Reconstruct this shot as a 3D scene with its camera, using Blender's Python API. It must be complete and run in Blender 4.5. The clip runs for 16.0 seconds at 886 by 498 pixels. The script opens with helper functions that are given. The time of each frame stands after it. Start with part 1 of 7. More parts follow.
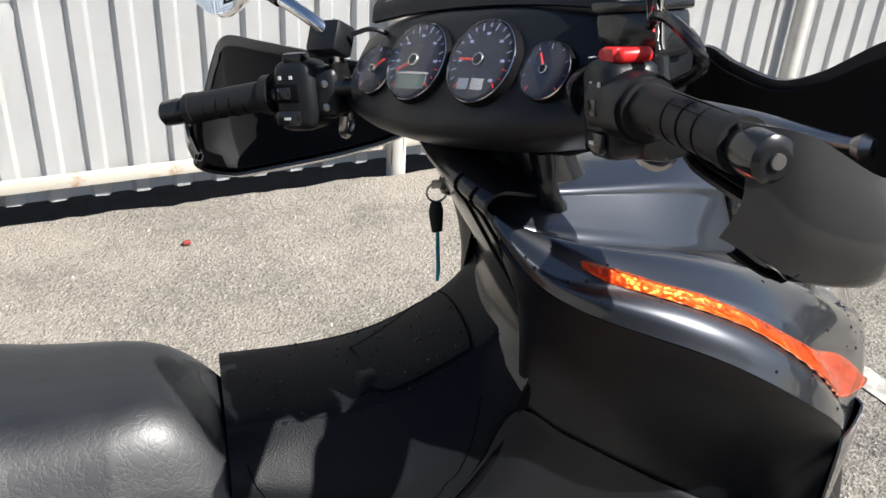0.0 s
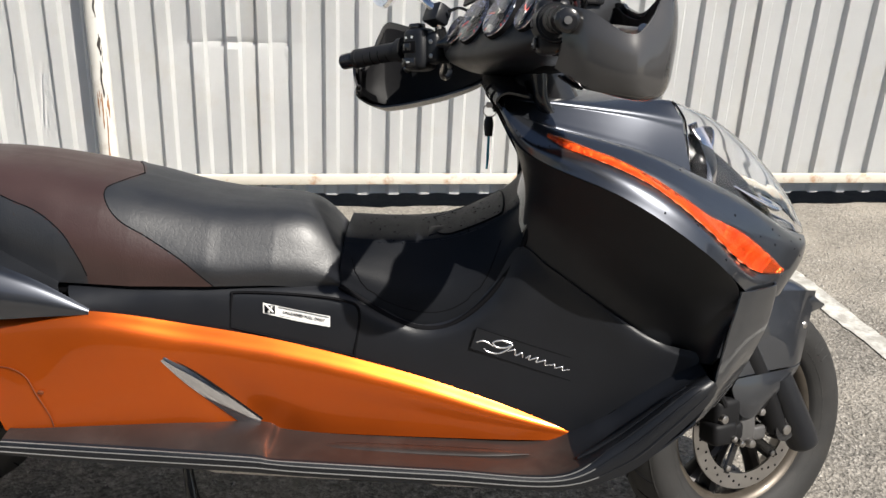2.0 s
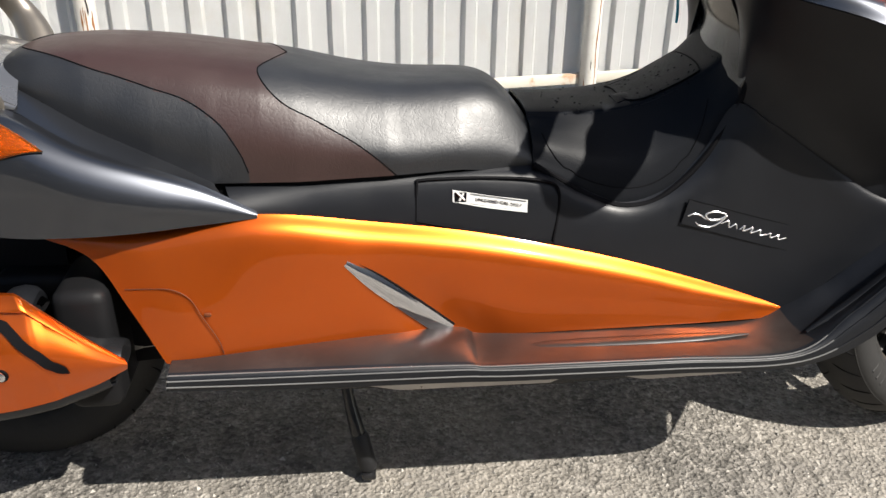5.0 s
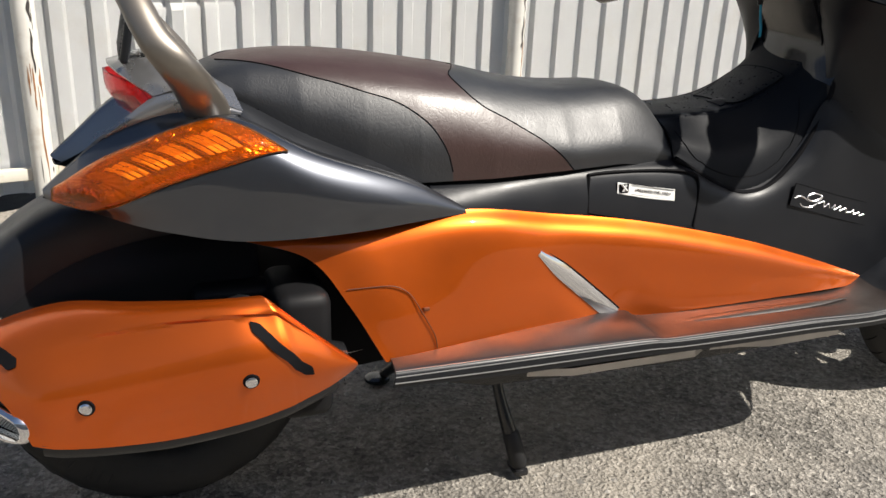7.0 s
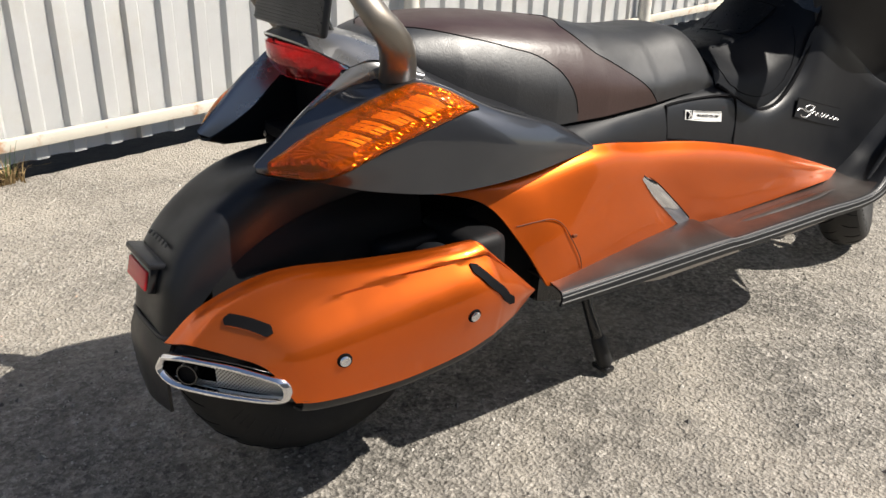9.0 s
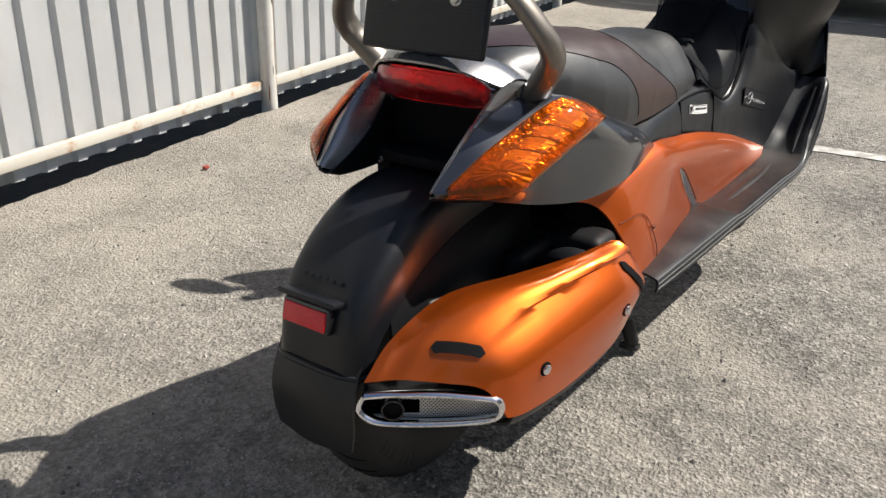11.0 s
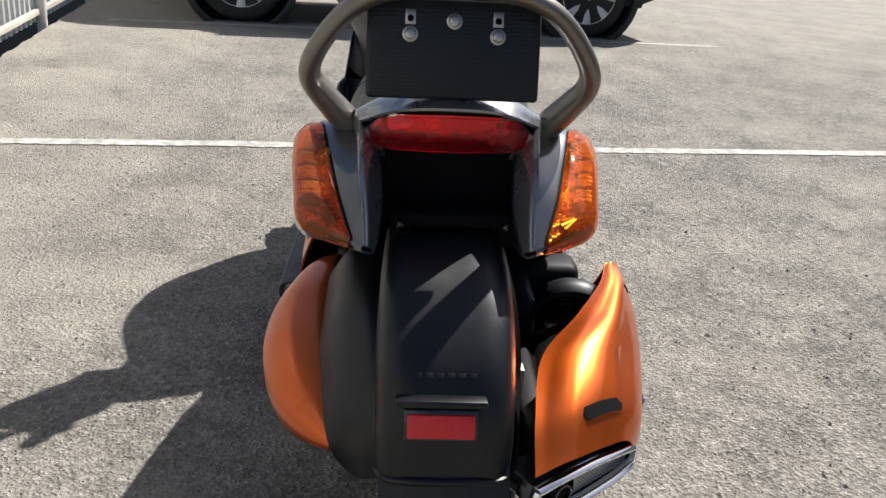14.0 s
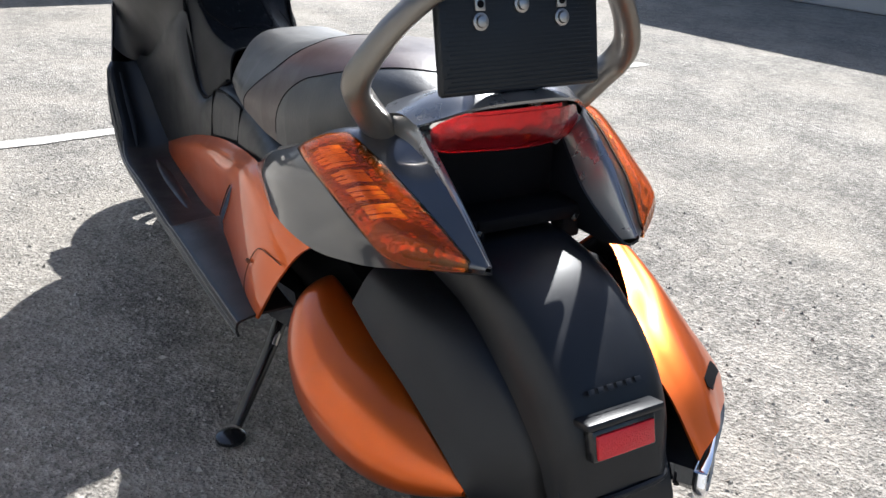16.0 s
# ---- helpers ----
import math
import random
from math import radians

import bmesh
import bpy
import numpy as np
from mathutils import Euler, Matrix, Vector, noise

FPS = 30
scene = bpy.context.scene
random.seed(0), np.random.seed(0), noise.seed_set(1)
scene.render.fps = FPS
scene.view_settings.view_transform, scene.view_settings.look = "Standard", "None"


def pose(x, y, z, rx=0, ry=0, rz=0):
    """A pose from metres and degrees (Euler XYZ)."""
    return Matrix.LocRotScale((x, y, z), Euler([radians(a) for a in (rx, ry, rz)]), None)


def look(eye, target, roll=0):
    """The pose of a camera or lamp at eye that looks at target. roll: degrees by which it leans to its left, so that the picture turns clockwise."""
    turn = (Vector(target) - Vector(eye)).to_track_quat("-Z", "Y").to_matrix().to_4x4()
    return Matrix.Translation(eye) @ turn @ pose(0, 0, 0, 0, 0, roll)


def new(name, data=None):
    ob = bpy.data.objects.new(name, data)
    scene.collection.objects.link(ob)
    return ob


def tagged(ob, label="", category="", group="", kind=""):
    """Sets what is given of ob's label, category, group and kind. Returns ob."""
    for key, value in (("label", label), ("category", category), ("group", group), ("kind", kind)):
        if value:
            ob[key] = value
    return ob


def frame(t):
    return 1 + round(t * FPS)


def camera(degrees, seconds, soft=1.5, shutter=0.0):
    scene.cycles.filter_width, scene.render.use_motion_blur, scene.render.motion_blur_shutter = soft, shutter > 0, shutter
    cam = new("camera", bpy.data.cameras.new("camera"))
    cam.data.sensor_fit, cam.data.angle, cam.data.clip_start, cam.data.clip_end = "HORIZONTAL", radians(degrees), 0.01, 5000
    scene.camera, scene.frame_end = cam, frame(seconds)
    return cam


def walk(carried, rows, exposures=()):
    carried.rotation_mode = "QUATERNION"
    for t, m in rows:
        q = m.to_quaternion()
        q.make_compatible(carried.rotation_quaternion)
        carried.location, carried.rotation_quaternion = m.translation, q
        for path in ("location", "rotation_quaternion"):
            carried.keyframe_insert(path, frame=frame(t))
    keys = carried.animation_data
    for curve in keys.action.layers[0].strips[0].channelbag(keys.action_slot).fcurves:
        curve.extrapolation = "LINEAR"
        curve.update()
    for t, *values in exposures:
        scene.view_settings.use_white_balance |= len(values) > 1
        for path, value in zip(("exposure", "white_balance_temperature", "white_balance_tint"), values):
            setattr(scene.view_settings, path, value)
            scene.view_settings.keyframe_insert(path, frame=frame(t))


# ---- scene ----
cam = camera(54.2, 16.0)
PATH = [
    (0, (0.94, -0.709, 1.279), (1.739, 0.857, 0.326), 3.6),
    (0.5, (1.017, -0.942, 1.293), (1.567, 0.761, 0.4), 3.2),
    (1, (1.093, -1.139, 1.281), (1.481, 0.625, 0.424), 3.1),
    (1.5, (1.056, -1.321, 1.267), (1.39, 0.474, 0.451), 2.5),
    (2, (1.02, -1.419, 1.234), (1.313, 0.404, 0.465), 2.7),
    (2.5, (1.0, -1.411, 1.196), (1.28, 0.413, 0.423), 3.0),
    (3, (0.978, -1.352, 1.152), (1.277, 0.443, 0.322), 2.9),
    (3.5, (0.936, -1.253, 1.125), (1.276, 0.511, 0.246), 2.7),
    (4, (0.875, -1.187, 1.099), (1.25, 0.551, 0.183), 2.6),
    (4.5, (0.72, -1.196, 1.064), (1.152, 0.536, 0.162), 1.8),
    (4.7, (0.665, -1.2, 1.065), (1.114, 0.528, 0.164), 1.3),
    (6.8, (0.030, -1.097, 0.945), (0.957, 0.520, 0.218), 2.1),
    (7, (-0.021, -1.089, 0.952), (0.921, 0.524, 0.239), 2.2),
    (7.5, (-0.133, -1.027, 0.946), (0.858, 0.557, 0.232), 2.4),
    (8, (-0.239, -0.952, 0.950), (0.846, 0.547, 0.193), 2.0),
    (8.5, (-0.395, -0.897, 0.977), (0.797, 0.473, 0.139), 1.9),
    (9, (-0.566, -0.857, 1.001), (0.725, 0.420, 0.163), 1.3),
    (9.2, (-0.599, -0.849, 1.003), (0.700, 0.419, 0.165), 0.9),
    (11.3, (-0.986, -0.275, 1.015), (0.711, 0.437, 0.232), 1.5),
    (11.5, (-0.989, -0.215, 1.000), (0.741, 0.442, 0.240), 1.2),
    (12, (-1.003, -0.053, 0.996), (0.795, 0.389, 0.239), 1.5),
    (12.5, (-1.037, 0.108, 0.997), (0.808, 0.288, 0.245), 2.8),
    (13, (-1.036, 0.247, 1.003), (0.828, 0.204, 0.279), 3.8),
    (13.5, (-0.975, 0.384, 0.988), (0.880, 0.168, 0.273), 4.0),
    (14, (-0.921, 0.501, 0.988), (0.895, 0.087, 0.258), 4.5),
    (14.5, (-0.889, 0.653, 0.992), (0.844, -0.016, 0.249), 4.7),
    (15, (-0.817, 0.772, 0.993), (0.804, -0.112, 0.226), 4.7),
    (15.5, (-0.679, 0.867, 0.977), (0.860, -0.133, 0.184), 4.3),
    (16, (-0.552, 0.984, 0.988), (0.863, -0.185, 0.193), 3.8),
]
walk(cam, [(t, look(eye, target, roll)) for t, eye, target, roll in PATH], exposures=[(0, 1.05, 6250, 10), (0.5, 1.19, 6300, 10), (1.2, 0.90, 6450, 10), (3, 0.97, 6500, 10), (4.5, 1.04, 6500, 10), (7, 0.90, 6600, 10), (9, 1.01, 6650, 10), (11.5, 0.83, 6450, 10), (14, 0.90, 6300, 10), (15, 1.08, 6150, 10), (16, 1.56, 5930, 10)])

# ---- light ----
SUN_WAY = Vector((-0.56, 0.66, -1.0)).normalized()
sun = new("sun", bpy.data.lights.new("sun", "SUN"))
sun.data.energy, sun.data.angle, sun.data.color = 4.6, radians(0.53), (1.0, 0.95, 0.87)
sun.matrix_world = Matrix.Translation((3, -4, 8)) @ SUN_WAY.to_track_quat("-Z", "Y").to_matrix().to_4x4()
world = bpy.data.worlds.new("sky")
scene.world = world
world.use_nodes = True
_n = world.node_tree.nodes
_sky = _n.new("ShaderNodeTexSky")
_sky.sky_type, _sky.sun_disc = "NISHITA", False
_sky.sun_elevation = math.asin(-SUN_WAY.z)
_sky.sun_rotation = math.atan2(-SUN_WAY.x, -SUN_WAY.y)
_sky.air_density, _sky.dust_density = 1.0, 1.5
_n["Background"].inputs[1].default_value = 0.055
world.node_tree.links.new(_sky.outputs[0], _n["Background"].inputs[0])


# ---- materials ----
def mat(name, color, rough=0.5, metal=0.0, coat=0.0, coat_rough=0.05, trans=0.0, ior=1.45, spec=0.5,
        vary=0.0, vary_scale=8.0, bump=0.0, bump_scale=200.0, bump_dist=0.001, rough_vary=0.0, stain=None, stain_scale=3.0,
        stain_amount=0.0, stain_lo=0.52, stain_hi=0.72, voronoi=0.0, voronoi_scale=300.0, island=0.0, emit=0.0):
    """A Principled material with variation at a coarse and a fine scale, grain relief and stains."""
    m = bpy.data.materials.new(name)
    m.use_nodes = True
    nt = m.node_tree
    N, L = nt.nodes, nt.links
    p = N["Principled BSDF"]
    p.inputs["Base Color"].default_value = (*color, 1)
    p.inputs["Roughness"].default_value = rough
    p.inputs["Metallic"].default_value = metal
    p.inputs["Coat Weight"].default_value = coat
    p.inputs["Coat Roughness"].default_value = coat_rough
    p.inputs["Transmission Weight"].default_value = trans
    p.inputs["IOR"].default_value = ior
    p.inputs["Specular IOR Level"].default_value = spec
    if emit:
        p.inputs["Emission Color"].default_value = (*color, 1)
        p.inputs["Emission Strength"].default_value = emit
    co = N.new("ShaderNodeTexCoord")

    def noise_node(scale, detail=4.0, rough_=0.6):
        n = N.new("ShaderNodeTexNoise")
        n.inputs["Scale"].default_value = scale
        n.inputs["Detail"].default_value = detail
        n.inputs["Roughness"].default_value = rough_
        L.new(co.outputs["Object"], n.inputs["Vector"])
        return n

    last = None
    if vary:
        n = noise_node(vary_scale, 6)
        mix = N.new("ShaderNodeMix")
        mix.data_type, mix.blend_type = "RGBA", "MIX"
        mix.inputs["A"].default_value = (*[c * (1 - vary) for c in color], 1)
        mix.inputs["B"].default_value = (*[min(1, c * (1 + vary)) for c in color], 1)
        ramp = N.new("ShaderNodeMapRange")
        ramp.inputs["From Min"].default_value, ramp.inputs["From Max"].default_value = 0.3, 0.7
        L.new(n.outputs["Fac"], ramp.inputs["Value"])
        L.new(ramp.outputs["Result"], mix.inputs["Factor"])
        last = mix.outputs["Result"]
    if stain is not None:
        n = noise_node(stain_scale, 8, 0.7)
        ramp = N.new("ShaderNodeMapRange")
        ramp.inputs["From Min"].default_value, ramp.inputs["From Max"].default_value = stain_lo, stain_hi
        ramp.inputs["To Max"].default_value = stain_amount
        L.new(n.outputs["Fac"], ramp.inputs["Value"])
        mix = N.new("ShaderNodeMix")
        mix.data_type = "RGBA"
        mix.inputs["A"].default_value = (*color, 1)
        if last:
            L.new(last, mix.inputs["A"])
        mix.inputs["B"].default_value = (*stain, 1)
        L.new(ramp.outputs["Result"], mix.inputs["Factor"])
        last = mix.outputs["Result"]
    if island:
        g = N.new("ShaderNodeNewGeometry")
        hs = N.new("ShaderNodeMapRange")
        hs.inputs["To Min"].default_value, hs.inputs["To Max"].default_value = 1 - island, 1 + island
        L.new(g.outputs["Random Per Island"], hs.inputs["Value"])
        mul = N.new("ShaderNodeMix")
        mul.data_type, mul.blend_type = "RGBA", "MULTIPLY"
        mul.inputs["Factor"].default_value = 1
        mul.inputs["A"].default_value = (*color, 1)
        if last:
            L.new(last, mul.inputs["A"])
        L.new(hs.outputs["Result"], mul.inputs["B"])
        last = mul.outputs["Result"]
    if last:
        L.new(last, p.inputs["Base Color"])
    if rough_vary:
        n = noise_node(vary_scale * 1.7, 5)
        ramp = N.new("ShaderNodeMapRange")
        ramp.inputs["From Min"].default_value, ramp.inputs["From Max"].default_value = 0.3, 0.7
        ramp.inputs["To Min"].default_value, ramp.inputs["To Max"].default_value = max(0, rough - rough_vary), min(1, rough + rough_vary)
        L.new(n.outputs["Fac"], ramp.inputs["Value"])
        L.new(ramp.outputs["Result"], p.inputs["Roughness"])
    height = None
    if bump:
        height = noise_node(bump_scale, 5).outputs["Fac"]
    if voronoi:
        v = N.new("ShaderNodeTexVoronoi")
        v.inputs["Scale"].default_value = voronoi_scale
        L.new(co.outputs["Object"], v.inputs["Vector"])
        if height is None:
            height = v.outputs["Distance"]
        else:
            add = N.new("ShaderNodeMath")
            add.operation = "ADD"
            L.new(height, add.inputs[0])
            L.new(v.outputs["Distance"], add.inputs[1])
            height = add.outputs[0]
    if height is not None:
        b = N.new("ShaderNodeBump")
        b.inputs["Strength"].default_value = max(bump, voronoi)
        b.inputs["Distance"].default_value = bump_dist
        L.new(height, b.inputs["Height"])
        L.new(b.outputs["Normal"], p.inputs["Normal"])
        if coat and bump_dist < 0.0004:
            L.new(b.outputs["Normal"], p.inputs["Coat Normal"])
    return m


M_GREY = mat("graphite_paint", (0.070, 0.075, 0.087), 0.34, 0.9, 1.0, 0.015, vary=0.03, vary_scale=12, rough_vary=0.01)
M_SILVER = mat("silver_grey_paint", (0.26, 0.26, 0.265), 0.28, 0.78, 0.8, 0.03, vary=0.03, vary_scale=12, rough_vary=0.02)
M_ORANGE = mat("orange_paint", (0.61, 0.108, 0.008), 0.36, 0.84, 0.60, 0.04, vary=0.03, vary_scale=5, rough_vary=0.05)
M_BLACK = mat("matt_black_plastic", (0.0072, 0.0080, 0.0102), 0.41, 0, 0.0, spec=0.44, vary=0.12, vary_scale=12, bump=0.16, bump_scale=900, bump_dist=0.0006, rough_vary=0.06)
M_GLOSSBLACK = mat("gloss_black_plastic", (0.012, 0.012, 0.013), 0.22, 0, 0.3, vary=0.1, rough_vary=0.06)
M_GUARD = mat("dark_guard_plastic", (0.046, 0.045, 0.045), 0.23, 0.1, 0.5, 0.05, vary=0.05, vary_scale=10, rough_vary=0.03)
# near-black for small black parts and for shade painted into gaps and recesses
M_DARK = mat("black_part_and_recess_shade", (0.005, 0.005, 0.006), 0.7, spec=0.08, vary=0.2)
M_INNER = mat("dull_black_plastic", (0.0065, 0.0065, 0.0072), 0.55, spec=0.22, vary=0.15, vary_scale=12, bump=0.2, bump_scale=900, bump_dist=0.0005)
M_LEATHER = mat("black_seat_vinyl", (0.0088, 0.0098, 0.0122), 0.48, 0, 0.24, 0.46, spec=0.85, vary=0.15, vary_scale=10, bump=0.06, bump_scale=520, bump_dist=0.0014, rough_vary=0.07)
M_BROWN = mat("brown_seat_vinyl", (0.036, 0.019, 0.017), 0.40, 0, spec=0.72, vary=0.15, vary_scale=9, bump=0.05, bump_scale=330, bump_dist=0.0018, rough_vary=0.06)
M_FLOOR = mat("floorboard_plastic", (0.022, 0.0165, 0.015), 0.42, 0, spec=0.36, vary=0.3, vary_scale=7, rough_vary=0.12, bump=0.15, bump_scale=500, bump_dist=0.0008, stain=(0.09, 0.07, 0.06), stain_scale=9, stain_amount=0.22)
M_RUBBER = mat("tyre_rubber", (0.016, 0.0155, 0.015), 0.7, vary=0.2, vary_scale=14, bump=0.3, bump_scale=300, stain=(0.045, 0.04, 0.034), stain_scale=10, stain_amount=0.35)
M_GRIP = mat("grip_rubber", (0.0080, 0.0082, 0.0092), 0.52, vary=0.15, bump=0.3, bump_scale=700, bump_dist=0.0006)
M_CHROME = mat("chrome", (0.80, 0.80, 0.82), 0.06, 1.0, rough_vary=0.03)
M_STEEL = mat("steel", (0.42, 0.40, 0.38), 0.34, 1.0, vary=0.15, rough_vary=0.1, bump=0.1, bump_scale=400)
M_RAILGREY = mat("grab_rail_paint", (0.19, 0.17, 0.145), 0.36, 0.75, 0.25, vary=0.08, rough_vary=0.06)
M_RIM = mat("bronze_grey_rim_paint", (0.085, 0.072, 0.058), 0.42, 0.6, 0.2, vary=0.15, vary_scale=20, stain=(0.03, 0.027, 0.024), stain_scale=14, stain_amount=0.6)
M_SPOKE = mat("dark_cast_spoke", (0.030, 0.028, 0.027), 0.45, 0.5, 0.1, vary=0.15, vary_scale=20)
M_AMBER = mat("amber_lens", (1.0, 0.325, 0.022), 0.03, trans=0.97, ior=1.35, bump=0.15, bump_scale=60, bump_dist=0.001)
M_ORANGELENS = mat("orange_red_lens", (1.0, 0.24, 0.060), 0.03, trans=0.95, ior=1.35, bump=0.15, bump_scale=90, bump_dist=0.001)
M_AMBERBASE = mat("amber_lamp_base", (0.22, 0.10, 0.05), 0.25, 0.6, vary=0.45, vary_scale=45, voronoi=0.6, voronoi_scale=130, bump_dist=0.003)
M_FACET = mat("stepped_lamp_facet", (0.50, 0.30, 0.17), 0.18, 0.85, island=0.45, vary=0.2, vary_scale=60)
M_CHAMBER = mat("bulb_chamber", (0.92, 0.88, 0.78), 0.18, 0.30, vary=0.15, vary_scale=90)
M_AMBERDARK = mat("amber_divider", (0.12, 0.06, 0.03), 0.3, 0.4, vary=0.2)
M_RED = mat("red_lens", (0.95, 0.045, 0.055), 0.04, trans=0.93, ior=1.42, voronoi=0.2, voronoi_scale=110, bump_dist=0.0012)
M_REFLECTOR = mat("lamp_reflector", (0.70, 0.68, 0.62), 0.14, 0.95, voronoi=0.45, voronoi_scale=70, bump_dist=0.005)
M_INDIREFL = mat("faceted_lamp_reflector", (0.66, 0.36, 0.26), 0.36, 0.9, vary=0.5, vary_scale=38, voronoi=0.4, voronoi_scale=150, bump_dist=0.004)
M_REDREFL = mat("red_reflector", (0.60, 0.010, 0.020), 0.25, 0, 0.2, voronoi=0.6, voronoi_scale=400, bump_dist=0.001)
M_CLEAR = mat("clear_lens", (1, 1, 1), 0.02, trans=1.0, ior=1.35)
M_DIAL = mat("dial_face", (0.008, 0.011, 0.030), 0.5, vary=0.1)
M_WHITE = mat("white_print", (0.72, 0.72, 0.70), 0.5, vary=0.04)
M_SILVERPRINT = mat("silver_badge", (0.62, 0.62, 0.62), 0.25, 0.8, vary=0.05)
M_NEEDLE = mat("red_needle", (0.75, 0.04, 0.02), 0.5)
M_REDSWITCH = mat("red_switch", (0.65, 0.02, 0.02), 0.35, vary=0.06)
M_LCD = mat("lcd", (0.10, 0.14, 0.14), 0.25, vary=0.05)
M_TEAL = mat("teal_cord", (0.02, 0.24, 0.33), 0.7, vary=0.2, vary_scale=60)
M_TICK = mat("dim_dial_print", (0.28, 0.32, 0.55), 0.5)
M_TUNNEL = mat("grained_black_plastic", (0.0075, 0.0083, 0.0102), 0.44, spec=0.14, vary=0.15, vary_scale=9, voronoi=0.22, voronoi_scale=520, bump_dist=0.0009, rough_vary=0.05)
M_STEELDARK = mat("dull_cast_metal", (0.085, 0.083, 0.082), 0.45, 0.4, spec=0.5, vary=0.15, vary_scale=14)
# lighter grey that paints the glints along the floorboard rim ridges
M_GLINT = mat("painted_ridge_glint", (0.13, 0.13, 0.128), 0.28, spec=0.6, vary=0.15)
M_MESH = mat("exhaust_mesh", (0.70, 0.69, 0.66), 0.4, 0.7, vary=0.2)
M_MIRROR = mat("mirror_glass", (0.55, 0.66, 0.85), 0.01, 1.0)
M_DROP = mat("water_drop", (0.012, 0.013, 0.016), 0.03, trans=0.25, ior=1.33)
M_GAPORANGE = mat("shaded_orange_gap", (0.10, 0.025, 0.006), 0.6, vary=0.2)


def wrinkles(m, scale, amount):
    """Fine creases as in stretched vinyl: warped cell edges pressed into the surface, over the grain."""
    nt = m.node_tree
    N, L = nt.nodes, nt.links
    co = N.new("ShaderNodeTexCoord")
    warp = N.new("ShaderNodeTexNoise")
    warp.inputs["Scale"].default_value, warp.inputs["Detail"].default_value = scale * 0.7, 4
    L.new(co.outputs["Object"], warp.inputs["Vector"])
    mixv = N.new("ShaderNodeMix")
    mixv.data_type = "RGBA"
    mixv.inputs["Factor"].default_value = 0.035
    # creases run mostly down the flank, so the cells are stretched that way
    sq = N.new("ShaderNodeMapping")
    sq.inputs["Scale"].default_value = (1.0, 0.7, 0.45)
    sq.inputs["Rotation"].default_value = (0, 0.5, 0)
    L.new(co.outputs["Object"], sq.inputs["Vector"])
    L.new(sq.outputs["Vector"], mixv.inputs["A"])
    L.new(warp.outputs["Color"], mixv.inputs["B"])
    v = N.new("ShaderNodeTexVoronoi")
    v.feature = "DISTANCE_TO_EDGE"
    v.inputs["Scale"].default_value = scale
    L.new(mixv.outputs["Result"], v.inputs["Vector"])
    r = N.new("ShaderNodeMapRange")
    r.inputs["From Max"].default_value = 0.16
    L.new(v.outputs["Distance"], r.inputs["Value"])
    b = N.new("ShaderNodeBump")
    b.inputs["Strength"].default_value, b.inputs["Distance"].default_value = amount, 0.0015
    L.new(r.outputs["Result"], b.inputs["Height"])
    p = N["Principled BSDF"]
    L.new(p.inputs["Normal"].links[0].from_socket, b.inputs["Normal"])
    L.new(b.outputs["Normal"], p.inputs["Normal"])


wrinkles(M_LEATHER, 85, 0.09)
wrinkles(M_BROWN, 85, 0.07)


# ---- shapes ----
def cr(p, t):
    """Catmull-Rom through the rows of p at t in 0..len-1."""
    n = len(p)
    i = min(int(t), n - 2)
    f = t - i
    a, b, c, d = p[max(i - 1, 0)], p[i], p[i + 1], p[min(i + 2, n - 1)]
    if i == 0:
        a = 2 * b - c
    if i + 2 > n - 1:
        d = 2 * c - b
    return 0.5 * (2 * b + (c - a) * f + (2 * a - 5 * b + 4 * c - d) * f * f + (3 * b - a - 3 * c + d) * f ** 3)


def spline(pts, n):
    p = np.array(pts, float)
    return np.array([cr(p, t) for t in np.linspace(0, len(p) - 1, n)])


def surf(rows, nu, nv):
    """A smooth sheet of nu x nv points through a small net of rows."""
    first = [spline(r, nv) for r in rows]
    stack = np.array(first)
    return np.array([cr(stack, t) for t in np.linspace(0, len(rows) - 1, nu)])


def eased(G, n=30):
    """The sheet with the waves along its first axis ironed out; its two ends stay."""
    G = G.copy()
    for _ in range(n):
        G[1:-1] = 0.25 * G[:-2] + 0.5 * G[1:-1] + 0.25 * G[2:]
    return G


def normals(G):
    du = np.gradient(G, axis=0)
    dv = np.gradient(G, axis=1)
    n = np.cross(du, dv)
    return n / (np.linalg.norm(n, axis=2, keepdims=True) + 1e-12)


def bm_from(verts, faces):
    bm = bmesh.new()
    vs = [bm.verts.new(v) for v in verts]
    for f in faces:
        if len(set(f)) > 2:
            try:
                bm.faces.new([vs[i] for i in f])
            except ValueError:
                pass
    return bm


def shell(G, th=0.003, flip=1):
    """A sheet with thickness: G outside, th inwards."""
    nu, nv = G.shape[:2]
    B = G - normals(G) * th * flip
    V = np.concatenate([G.reshape(-1, 3), B.reshape(-1, 3)])
    k = nu * nv
    F = []
    for i in range(nu - 1):
        for j in range(nv - 1):
            a, b, c, d = i * nv + j, (i + 1) * nv + j, (i + 1) * nv + j + 1, i * nv + j + 1
            F.append((a, b, c, d))
            F.append((k + d, k + c, k + b, k + a))
    rim = [i * nv for i in range(nu)] + [(nu - 1) * nv + j for j in range(1, nv)]
    rim += [i * nv + nv - 1 for i in range(nu - 2, -1, -1)] + [j for j in range(nv - 2, 0, -1)]
    for a, b in zip(rim, rim[1:] + rim[:1]):
        F.append((b, a, k + a, k + b))
    bm = bm_from(V, F)
    bmesh.ops.recalc_face_normals(bm, faces=bm.faces)
    return bm


